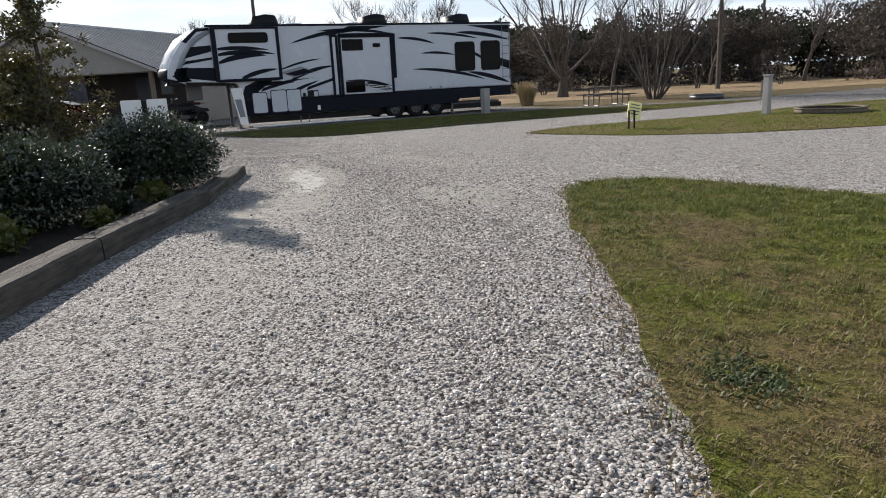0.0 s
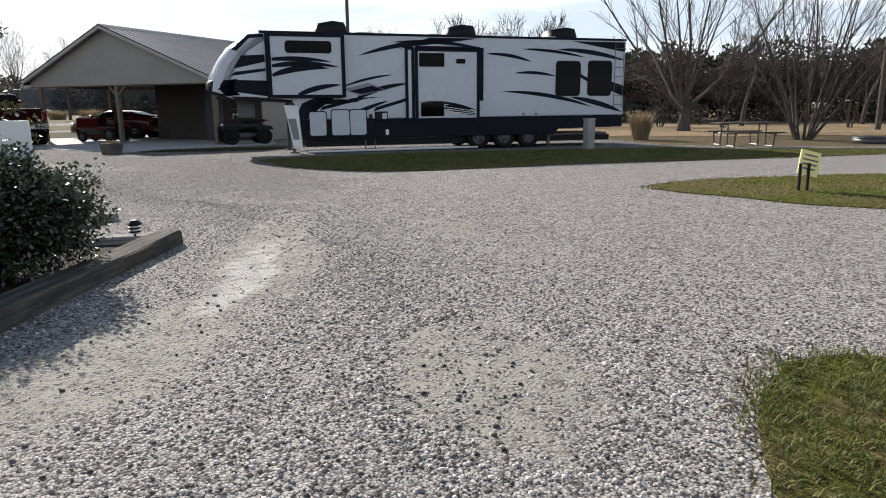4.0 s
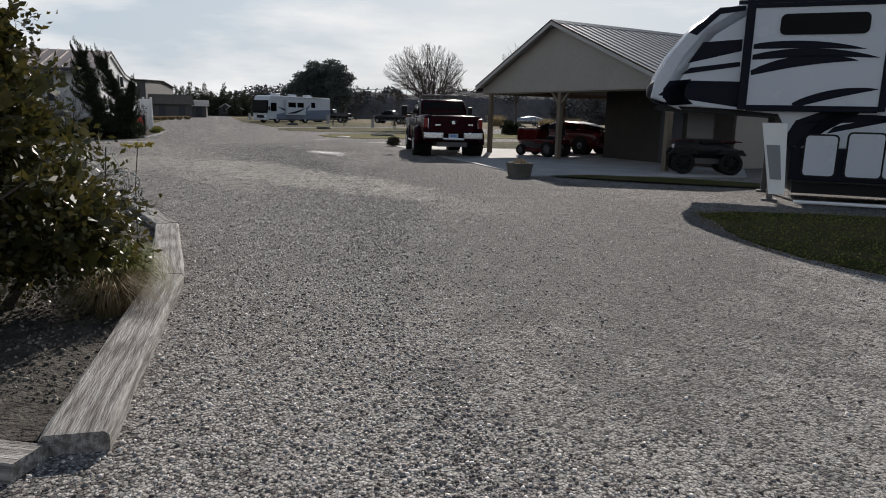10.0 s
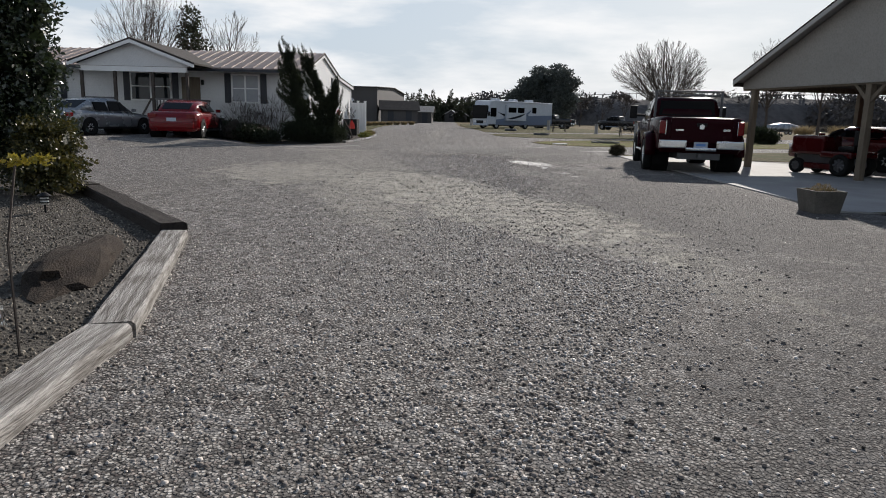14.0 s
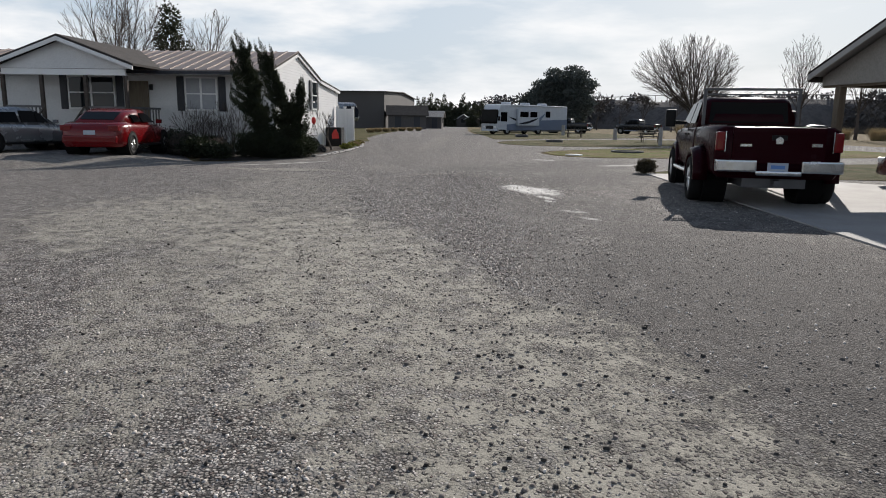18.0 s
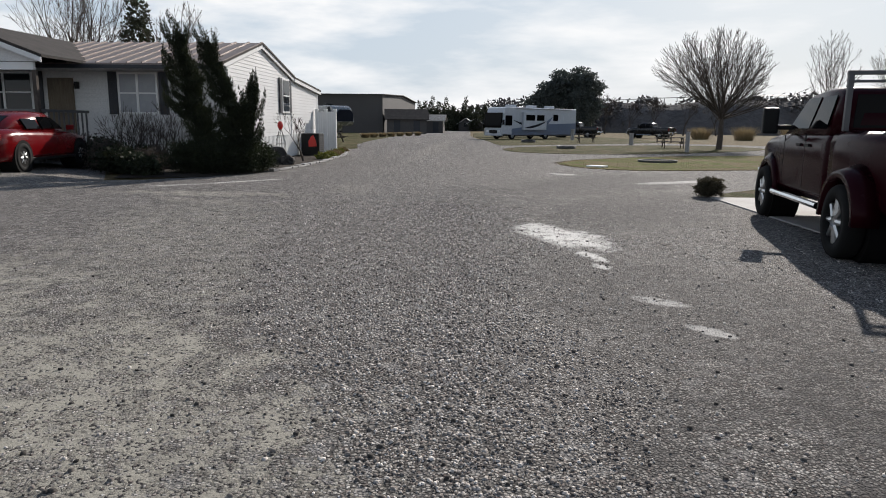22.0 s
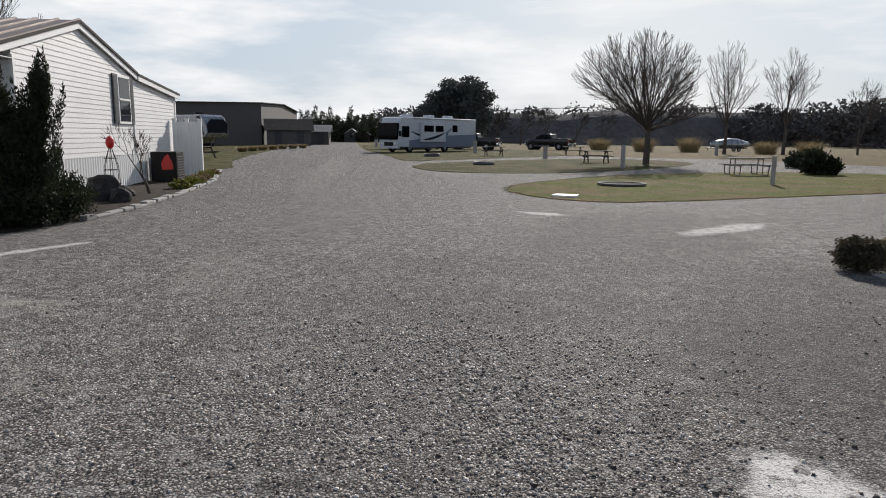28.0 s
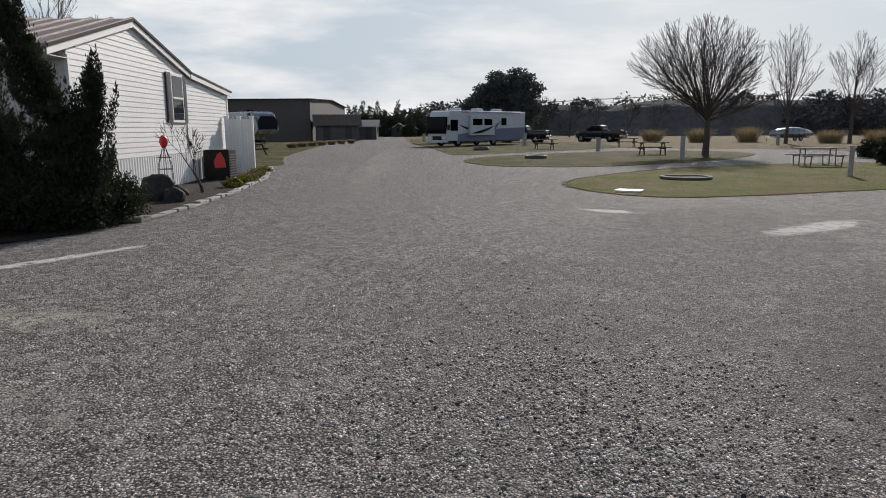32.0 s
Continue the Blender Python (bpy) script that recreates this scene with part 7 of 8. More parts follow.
# ---- planting by the house ----
def spire(name, label, m, h, w, lean, seed, n=5200, shoots=16):
    """A ragged juniper: a bent leaning column whose shoots sweep out and curl up to points."""
    g = random.Random(seed)
    side = Vector((lean[0], lean[1], 0)).normalized() if lean[0] or lean[1] else Vector((0.43, 0.90, 0))

    def axis(f):
        bend = f ** 1.7
        return Vector((lean[0] * bend + 0.05 * math.sin(5 * f + seed), lean[1] * bend + 0.08 * math.sin(6 * f + seed), 0.15 + (h - 0.15) * f))

    cs, rs = [], []
    for k in range(30):
        f = k / 29
        ww = w * (0.50 * (1 - f) ** 0.75 * (0.75 + 0.4 * g.random()) + 0.05) * (0.7 if f < 0.1 else 1.0)
        c = axis(f)
        cs.append((c.x + g.uniform(-1, 1) * ww * 0.25, c.y + g.uniform(-1, 1) * ww * 0.25, c.z))
        rs.append((ww * 0.8, ww * 0.8, h / 26))
    for k in range(shoots):
        f = 0.18 + 0.70 * (k + g.random() * 0.6) / shoots
        c = axis(f)
        out = side * g.choice((-1, 1, 1)) + Vector((g.uniform(-0.7, 0.7), g.uniform(-0.7, 0.7), 0))
        out.normalize()
        reach, rise = w * (1 - f) ** 0.6 * g.uniform(0.45, 0.85), g.uniform(0.5, 0.95) * (1.15 - 0.5 * f)
        for j in range(9):
            u = j / 8
            q = c + out * reach * math.sin(u * 1.9) + side * 0.16 * u * u + Vector((0, 0, rise * u ** 1.5 - 0.05))
            cs.append(tuple(q))
            rr = 0.17 * (1 - u) ** 0.7 * (1.1 - 0.4 * f) + 0.022
            rs.append((rr, rr, 0.10))
    t = thing(name, label, "juniper", m, group="junipers")
    v, q = leaf_cloud(cs, rs, n * 3, 0.060, 0.55, seed, 0.15, 1.8)
    sheet("crown", v, q, M_JUNIPER, t)
    v, q = leaf_cloud(cs[:26], np.asarray(rs[:26]) * 0.5, n // 4, 0.16, 1.3, seed + 1, 0.0)
    sheet("inner_foliage", v, q, M_JUNIPER, t)
    wood = bmesh.new()
    for a, b in zip(range(8), range(1, 9)):
        tube(wood, axis(a / 9) - Vector((0, 0, 0.15 if a == 0 else 0)), axis(b / 9), 0.07 - 0.006 * a, 0.064 - 0.006 * a, seg=6, caps=False)
    part("stem", wood, M_BARK, t)
    return t


spire("juniper", "tall ragged dark juniper leaning by the house corner", pose(-35.15, 24.25, 0), 4.3, 1.3, (-0.40, -0.86), 3, 13000, 20)
spire("juniper", "leaning twisted dark juniper by the house corner", pose(-34.8, 25.05, 0), 4.05, 1.05, (-0.38, -0.80), 5, 11000, 18)
spire("juniper", "short curling dark juniper by the house corner", pose(-34.72, 25.38, 0), 2.8, 0.66, (0.05, 0.12), 9, 5500, 12)
spire("juniper", "slim dark juniper in the planting bed", pose(-9.5, 13.75, 0), 3.7, 0.6, (-0.1, 0.0), 12, 4000)
shrub("spreading_juniper", "low spreading dark juniper along the garden's edge", pose(-34.9, 24.9, 0), [(0, 0, 0.45), (-0.4, -1.0, 0.45), (0.15, -0.6, 0.5), (-0.5, 0.75, 0.4)], [(0.75, 0.8, 0.55), (0.8, 0.8, 0.5), (0.7, 0.7, 0.5), (0.7, 0.6, 0.45)], 30000, 0.045, M_JUNIPER, 12, shell=0.6, up=0.6)
bare_tree("leafless_shrub", "leafless twiggy shrub against the white wall", pose(-38.3, 23.6, 0), 2.5, 31, 0.35, 0.03, 6, 3, 0.32, category="shrub")
bare_tree("leafless_shrub", "leafless twiggy shrub against the white wall", pose(-39.4, 22.3, 0), 2.2, 33, 0.35, 0.03, 6, 3, 0.32, category="shrub")
for k, (x, y) in enumerate(((-37.6, 22.9), (-38.7, 22.9), (-38.0, 22.2), (-37.1, 23.3))):
    bare_tree("leafless_shrub", "dense dark leafless shrub before the house front", pose(x, y, 0), 1.7 + 0.15 * k, 131 + k, 0.5, 0.028, 8, 3, 0.30, category="shrub", group="leafless shrubs by the house")
bare_tree("leafless_shrub", "small bare shrub with a thick stem in the bed", pose(-40.3, 28.2, 0), 2.0, 35, 0.5, 0.045, 1, 4, 0.30, category="shrub", kids=1)
for x, y, s, sd in ((-38.6, 22.9, 0.5, 1), (-37.8, 22.6, 0.55, 2), (-36.9, 22.9, 0.45, 3), (-35.0, 22.3, 0.45, 4), (-36.0, 22.6, 0.5, 5), (-34.4, 22.6, 0.4, 6), (-38.9, 21.2, 0.75, 7), (-37.9, 21.6, 0.7, 8), (-36.9, 21.7, 0.7, 9), (-35.6, 21.9, 0.6, 10), (-39.6, 20.9, 0.6, 11)):
    shrub("low_shrub", "low dark winter shrub in the house bed", pose(x, y, 0), [(0, 0, s * 0.6)], [(s, s, s * 0.7)], 1400, 0.08, M_BRUSH if sd % 2 else M_JUNIPER, 40 + sd, shell=0.3, group="low shrubs")
for x, y, sd in ((-42.6, 29.9, 1), (-43.6, 30.3, 2), (-41.6, 29.3, 3), (-44.8, 30.8, 4), (-46.2, 31.3, 5), (-47.5, 31.9, 6)):
    shrub("bedding_plant", "low straw and green bedding plant in the flower bed", pose(x, y, 0), [(0, 0, 0.12)], [(0.35, 0.3, 0.14)], 500, 0.07, M_BLADE if sd % 2 else M_STRAW, 60 + sd, stem=0.012, shell=0.2, group="bedding plants")


def obelisk(x, y, h, ornament):
    t = thing("garden_trellis", "rusty wire obelisk trellis" + (" with a red ornament" if ornament else "") + " by the wall", "trellis", pose(x, y, 0))
    for k in range(6):
        a = 2 * math.pi * k / 6
        part("wire", pipe(bmesh.new(), [(0.2 * math.cos(a), 0.2 * math.sin(a), 0), (0.17 * math.cos(a), 0.17 * math.sin(a), h * 0.6), (0.02 * math.cos(a), 0.02 * math.sin(a), h)], 0.008, 4), M_TWIG, t)
    for z in (0.3, 0.6, 0.85):
        rr = 0.2 if z < 0.6 else 0.16
        part("hoop", pipe(bmesh.new(), [(rr * math.cos(a / 6 * math.pi), rr * math.sin(a / 6 * math.pi), z * h * 0.9) for a in range(13)], 0.007, 4), M_TWIG, t)
    if ornament:
        b2 = bmesh.new()
        bmesh.ops.create_icosphere(b2, subdivisions=2, radius=0.1, matrix=Matrix.Translation((0, 0, h + 0.08)) @ Matrix.Diagonal((1, 1, 1.6, 1)))
        part("ornament", b2, M_REDBITS, t)


obelisk(-38.5, 25.95, 1.55, False)
obelisk(-39.7, 27.25, 1.25, True)


def ac_unit():
    t = thing("air_conditioner_unit", "dark boxy air conditioner with a red cover by the wall", "air conditioner", pose(-41.2, 26.9, 0, 0, 0, 150.9))
    part("cabinet", boxed(4.3, 5.2, -1.05, -0.25, 0.0, 0.98, bevel=0.03), M_BLACK, t)
    for k in range(9):
        part("louvre", boxed(4.36, 5.14, -1.075, -1.052, 0.12 + k * 0.085, 0.15 + k * 0.085), M_STEEL, t)
    part("red_cover", slabbed([(-0.95, 0.42), (-0.60, 0.40), (-0.58, 0.62), (-0.70, 0.84), (-0.80, 0.90), (-0.92, 0.66)], "x", 4.27, 4.298), M_REDBITS, t, "crumpled red cloth cover")


ac_unit()


# ---- weeping shrub in the bed ----
def weeping():
    t = thing("weeping_shrub", "small weeping shrub with pale glinting buds", "shrub", pose(-9.3, 15.35, 0))
    g = random.Random(5)
    wood = bmesh.new()
    tube(wood, (0, 0, 0), (0.05, 0, 0.6), 0.014, 0.010, seg=6)
    tube(wood, (0.05, 0, 0.6), (0.0, 0.05, 1.0), 0.010, 0.006, seg=6)
    cs = []
    for k in range(26):
        a, reach, top = g.uniform(0, 6.28), g.uniform(0.12, 0.5), g.uniform(0.45, 1.02)
        pts = []
        end = g.uniform(0.08, 0.6)
        for i in range(7):
            f = i / 6
            rr = reach * (1 - (1 - f) ** 2)
            z = top + 0.14 * math.sin(min(f * 3.0, 3.14)) * (1 - f) - (top - end) * f ** 1.7
            pts.append((rr * math.cos(a) + g.gauss(0, 0.025), rr * math.sin(a) + g.gauss(0, 0.025), z))
        for p, q in zip(pts[:-1], pts[1:]):
            tube(wood, p, q, 0.003, 0.0026, seg=3, caps=False)
            cs.append([p[j] + (q[j] - p[j]) * g.random() for j in range(3)])
            cs.append([p[j] + (q[j] - p[j]) * g.random() for j in range(3)])
    part("branch", wood, M_TWIG, t)
    v, q = leaf_cloud(cs, [(0.02, 0.02, 0.02)] * len(cs), 900, 0.024, 1.5, 8, 0.1)
    sheet("bud", v, q, M_GLINT, t)


weeping()


def yellow_spray(x, y, z, h, seed):
    t = thing("yellow_flower_stem", "yellow flowering stem standing in the bed", "plant", pose(x, y, 0))
    part("stem", pipe(bmesh.new(), [(0, 0, 0), (0.03, 0, z * 0.6), (0.0, 0.06, z)], 0.006, 4), M_TWIG, t)
    v, q = leaf_cloud([(0, 0.06, z), (0.05, 0.16, z + 0.01), (-0.02, -0.05, z)], [(0.035, 0.07, h * 0.6)] * 3, 150, 0.032, 1.2, seed, 0.1)
    sheet("flower_cluster", v, q, M_YELLOWLEAF, t)


yellow_spray(-9.66, 15.79, 0.99, 0.05, 3)
shrub("evergreen_tree", "tall dark evergreen standing in the far bed", pose(-17.75, 15.2, 0), [(0, 0, 0.8), (0, 0, 1.8), (0.1, 0, 2.8), (0, 0, 3.8)], [(0.75, 0.75, 0.8), (0.65, 0.65, 0.8), (0.6, 0.6, 0.8), (0.5, 0.5, 0.8)], 14000, 0.075, M_HOLLY, 15, shell=0.4, category="evergreen tree")
shrub("low_shrub", "low yellow-green shrub in the far bed", pose(-16.7, 15.55, 0), [(0, 0, 0.4), (-0.3, 0, 0.75)], [(0.65, 0.5, 0.4), (0.5, 0.45, 0.4)], 6000, 0.055, M_CONIFER, 16, shell=0.4)
boulder("mulch_mound", "long dark brown mound of mulch in the bed", pose(-11.68, 16.00, 0.03, 0, 0, 168), (1.0, 0.26, 0.17), M_MULCH, 9, "mulch mound")
for x, y, s, sd in ((-4.0, 10.0, 0.16, 1), (-4.1, 9.2, 0.14, 2), (-4.4, 7.4, 0.2, 3), (-4.2, 6.3, 0.16, 4), (-4.0, 8.4, 0.12, 5)):
    shrub("bedding_plant", "low green ground plant in the mulch bed", pose(x, y, 0.02), [(0, 0, s * 0.7)], [(s * 1.4, s * 1.2, s)], 420, 0.05, M_BOX if sd % 2 else M_HOLLY, 80 + sd, stem=0.01, shell=0.2, group="bedding plants")


# ---- plumes and far plants ----
def plume(x, y, h, w, seed):
    t = thing("plume_grass", "tan clump of dry plume grass", "ornamental grass", pose(x, y, 0), group="plume grass")
    g = np.random.default_rng(seed)
    n = 900
    a, rr = g.random(n) * 6.283, w * 0.35 * np.sqrt(g.random(n))
    base = np.stack([rr * np.cos(a), rr * np.sin(a), np.zeros(n)], 1)
    out = np.stack([np.cos(a), np.sin(a), np.zeros(n)], 1)
    hh = h * (0.55 + 0.45 * g.random(n))[:, None]
    lean = (w * 0.5 * g.random(n))[:, None]
    side = np.stack([-np.sin(a), np.cos(a), np.zeros(n)], 1) * 0.012
    up = np.array([[0, 0, 1.0]])
    mid, top = base + out * lean * 0.4 + up * hh * 0.6, base + out * lean * 1.1 + up * hh
    v = np.stack([base - side, base + side, mid + side, mid - side, top], 1).reshape(-1, 3)
    k = np.arange(n)[:, None] * 5
    sheet("blades", v, np.concatenate([k + [0, 1, 2, 2], k + [0, 2, 3, 3], k + [3, 2, 4, 4]])[:, :3], M_DRYGRASS, t)
    return t


plume(4.9, 33.4, 1.15, 0.85, 3)
for i, (yaw, d, h) in enumerate(((38.5, 82, 1.8), (35, 84, 1.9), (42, 86, 1.7), (29.5, 80, 1.5), (26.5, 78, 1.6))):
    plume(*spot(yaw, d), h, 3.0, 20 + i)
for i in range(7):
    plume(*spot(71.4 - 0.8 * i, 62 + 3.1 * i), 0.55, 1.0, 40 + i)
shrub("spiky_shrub", "dark spiky shrub beside the camp plot", pose(-37.2, 55.9, 0), [(0, 0, 0.5), (0.4, 0.2, 0.4)], [(0.7, 0.7, 0.6), (0.6, 0.6, 0.45)], 2500, 0.16, M_JUNIPER, 71, shell=0.3, up=0.8)
shrub("low_shrub", "dark low shrub by the lane", pose(*spot(27, 42), 0), [(0, 0, 0.4)], [(0.7, 0.7, 0.5)], 1500, 0.12, M_JUNIPER, 72, shell=0.4)

for yaw, d, h, wd, sd in ((32.4, 76, 11.0, 5.6, 41), (28.3, 78, 10.3, 6.0, 42)):
    vase_tree("bare_tree", "upright bare tree before the far bank", pose(*spot(yaw, d), 0), h, wd, 3.4, sd, 0.16, 12, 0.75, 7, group="far bare trees", thin=0.013)
for yaw, d, h, sd in ((46.5, 120, 9, 43), (48.5, 125, 8, 44), (44.0, 118, 8.5, 45), (41.5, 122, 8, 46), (50.5, 128, 9, 47), (23.5, 84, 9.5, 48)):
    bare_tree("bare_tree", "slender bare tree before the far bank", pose(*spot(yaw, d), 0), h, sd, 0.38, 0.14, 1, 5, 0.24, group="far bare trees", kids=1, thin=0.013)
for x, y, h, sd in ((-63, 19.5, 12.8, 61), (-67, 20.5, 12.0, 62), (-63, 25.6, 9.8, 63)):
    vase_tree("bare_tree", "bare tree rising behind the white house", pose(x, y, 0), h * 0.9, h * 0.60, 3.0, sd, 0.2, 9, 0.8, 7, group="bare trees behind the house", thin=0.012)
grove("spruce", "pointed dark spruce behind the white house", [(-67.4, 23.9, 2.7, 9.2, 0.4)], M_CEDAR, 9000, 0.22, 14, "spruce tree", "")
for x, y, h, sd in ((-2.0, 58.0, 10, 81), (3.0, 55, 9.5, 82), (-12, 62, 9, 83), (-17, 60, 8.5, 84), (-20, 66, 8, 85), (22, 52, 7, 86), (28, 50, 8, 87), (14, 50, 8, 88)):
    bare_tree("bare_tree", "bare tree at the field's edge", pose(x, y, 0), h, sd, 0.45, 0.16, 1, 5, 0.25, group="field edge trees", kids=1, thin=0.014)
for i in range(12):
    x, y = 9 + 3.4 * i + g0.normal(), 47 - 0.4 * i + g0.normal()
    bare_tree("leafless_shrub", "thin leafless shrub at the field's edge", pose(x, y, 0), 2.2 + g0.random(), 90 + i, 0.45, 0.035, 5, 3, 0.30, category="shrub", group="field shrubs")
grove("russet_hedge", "russet evergreen mass beyond the drive", [(33, 46, 3.5, 4.4, 0.1), (37, 45, 3.5, 5.2, 0.1), (42, 43, 4, 5.6, 0.1)], M_BRUSH, 9000, 0.3, 15)


# ---- far buildings, poles, rail ----
def utility_pole(x, y, h, r):
    t = thing("utility_pole", "tall grey wooden utility pole", "utility pole", pose(x, y, 0))
    part("pole", tubed((0, 0, 0), (0, 0, h), r, r * 0.75, seg=10), M_OLDWOOD, t)
    part("crossarm", boxed(-1.1, 1.1, -0.06, 0.06, h - 0.8, h - 0.65), M_OLDWOOD, t)


utility_pole(18.2, 42.5, 11, 0.14)
utility_pole(-10.5, 50, 10.5, 0.13)
utility_pole(30, 60, 10, 0.13)
utility_pole(-61, 8, 10, 0.13)


def shed(name, label, m, L, W, h, ridge_h, wall, roof, doors=2):
    t = thing(name, label, "building", m)
    part("wall", slabbed([(-W / 2, 0), (W / 2, 0), (W / 2, h), (0, ridge_h), (-W / 2, h)], "y", 0, L), wall, t)
    for s in (-1, 1):
        part("roof", slabbed([(0, ridge_h + 0.02), (s * (W / 2 + 0.4), h - 0.12), (s * (W / 2 + 0.4), h - 0.02), (0, ridge_h + 0.14)], "y", -0.4, L + 0.4), roof, t)
    for k in range(doors):
        part("door", boxed(W / 2 + 0.002, W / 2 + 0.04, L * (k + 0.5) / doors - 0.5, L * (k + 0.5) / doors + 0.5, 0, 2.0), M_SHUTTER, t)
        part("door", boxed(-W / 2 - 0.04, -W / 2 - 0.002, L * (k + 0.5) / doors - 0.5, L * (k + 0.5) / doors + 0.5, 0, 2.0), M_SHUTTER, t)
    part("window", boxed(-0.5, 0.5, -0.03, 0.0, 1.0, 1.9), M_PANE, t)
    return t


wx, wy = spot(68.2, 120)
shed("warehouse", "long dark flat-roofed warehouse beyond the trees", pose(wx, wy, 0, 0, 0, 150), 16, 40, 6.0, 6.5, M_WAREHOUSE, M_SHINGLE, 0)
wx, wy = spot(66.0, 100)
shed("cabin", "small dark brown gabled cabin by the lane", pose(wx, wy, 0, 0, 0, 160), 6, 5.2, 2.2, 3.6, M_WAREHOUSE, M_SHINGLE)
wx, wy = spot(64.4, 112)
shed("cabin", "small pale roofed cabin at the lane's end", pose(wx, wy, 0, 0, 0, 150), 5, 4, 2.1, 3.0, M_WAREHOUSE, M_TIMBER)
for yaw in (61.8, 62.6):
    wx, wy = spot(yaw, 152)
    shed("white_shed", "low pale-roofed shed between the cedars", pose(wx, wy, 0, 0, 0, 60), 4, 3.4, 1.7, 2.9, M_WAREHOUSE, M_SIDING, 1)
rail = thing("guard_rail", "long grey guard rail along the top of the bank", "guard rail", kind="structure")
for i in range(36):
    a0, a1 = radians(53 - 1.0 * i), radians(52 - 1.0 * i)
    def bank(a, i):
        k = (72 - math.degrees(a)) / 100 * 139
        d = 175 + 18 * math.sin(k * 0.11)
        return Vector((-24 - math.sin(a) * d, 26 + math.cos(a) * d, 6.2 + 3.6 * k / 140 + 1.1))
    p, q = bank(a0, i), bank(a1, i + 1)
    part("rail", tubed(p, q, 0.09, seg=5), M_ROOF, rail)
    part("rail_post", tubed(p - Vector((0, 0, 2.6)), p, 0.07, seg=5), M_STEEL, rail)

def grass_tuft(x, y, h, w, seed, material):
    """An evergreen clump of long arching blades."""
    t = thing("grass_tuft", "yellow-green clump of arching grass by the edging timber", "grass clump", pose(x, y, 0.02), group="grass tufts")
    g = np.random.default_rng(seed)
    n = 420
    a, rr = g.random(n) * 6.283, w * 0.25 * np.sqrt(g.random(n))
    out = np.stack([np.cos(a), np.sin(a), np.zeros(n)], 1)
    side = np.stack([-np.sin(a), np.cos(a), np.zeros(n)], 1) * 0.0042
    base = out * rr[:, None]
    hh, lean = h * (0.5 + 0.5 * g.random(n))[:, None], w * (0.25 + 0.55 * g.random(n))[:, None]
    up = np.array([[0, 0, 1.0]])
    rows = [base + out * lean * f ** 1.5 + up * hh * k for f, k in ((0.0, 0.0), (0.3, 0.65), (0.6, 1.0), (0.85, 0.9), (1.05, 0.6))]
    v = np.stack([q for m, r in enumerate(rows) for q in (r - side * (1 - 0.2 * m), r + side * (1 - 0.2 * m))], 1).reshape(-1, 3)
    k = np.arange(n)[:, None] * 10
    sheet("blades", v, np.concatenate([k + [2 * m, 2 * m + 1, 2 * m + 3, 2 * m + 2] for m in range(4)]), material, t)


for i, (x, y) in enumerate(((-7.15, 14.72), (-6.8, 14.5), (-7.5, 14.85), (-7.85, 14.95))):
    grass_tuft(x, y, 0.30, 0.42, 110 + i, M_BLADE if i != 1 else M_STRAW)

# ---- loose stones and grass blades ----
def path_strip(n, seed, reach):
    """Random places near the line walked."""
    g = np.random.default_rng(seed)
    line = np.array([(-0.7, -0.5), (-0.6, 3.5), (-0.2, 6.5), (-0.4, 9.3), (-1.6, 12.3), (-4.2, 15.2), (-7.6, 17.8), (-11.3, 20.5), (-15.4, 22.6), (-19.0, 24.1), (-22.0, 25.6), (-27.0, 28.0)])
    seg = np.diff(line, axis=0)
    ln = np.hypot(*seg.T)
    k = g.choice(len(seg), n, p=ln / ln.sum())
    p = line[k] + seg[k] * g.random(n)[:, None]
    r = reach * np.abs(g.normal(size=n)) ** 1.0
    a = g.random(n) * 2 * np.pi
    return p + np.stack([np.cos(a), np.sin(a)], 1) * r[:, None], g


def inside(p, poly):
    poly = np.asarray(poly)
    hit = np.zeros(len(p), bool)
    for i in range(len(poly)):
        a, b = poly[i], poly[i - 1]
        c = ((a[1] > p[:, 1]) != (b[1] > p[:, 1])) & (p[:, 0] < (b[0] - a[0]) * (p[:, 1] - a[1]) / (b[1] - a[1] + 1e-12) + a[0])
        hit ^= c
    return hit


def stones(name, label, p, g, lo, hi, material, z=0.0):
    """Small angular stones half sunk in the ground, joined."""
    n = len(p)
    s = lo + (hi - lo) * g.random(n) ** 1.7
    a4 = np.arange(4) * np.pi / 2
    ring_xy = np.stack([np.cos(a4), np.sin(a4)], 1)
    base = np.concatenate([np.concatenate([ring_xy, np.zeros((4, 1))], 1), np.concatenate([ring_xy * 0.72, np.full((4, 1), 0.56)], 1)])
    faces = np.array([(0, 1, 5, 4), (1, 2, 6, 5), (2, 3, 7, 6), (3, 0, 4, 7), (4, 5, 6, 7)])
    jit = base[None] * (0.72 + 0.56 * g.random((n, 8, 1))) + np.array([[[0, 0, 1.0]]]) * (g.random((n, 8, 1)) - 0.5) * 0.30
    a, flat = g.random(n) * 2 * np.pi, (0.62 + 0.38 * g.random(n))[:, None]
    c, sn = np.cos(a)[:, None], np.sin(a)[:, None]
    x = jit[:, :, 0] * c - jit[:, :, 1] * sn * flat
    y = jit[:, :, 0] * sn + jit[:, :, 1] * c * flat
    v = np.stack([x * s[:, None] + p[:, 0:1], y * s[:, None] + p[:, 1:2], jit[:, :, 2] * s[:, None] + z], 2)
    v[:, :4, 2] = z - 0.004
    f = (faces[None] + (np.arange(n) * 8)[:, None, None]).reshape(-1, 4)
    return tagged(sheet(name, v.reshape(-1, 3), f, material), label, "gravel", kind="stuff")


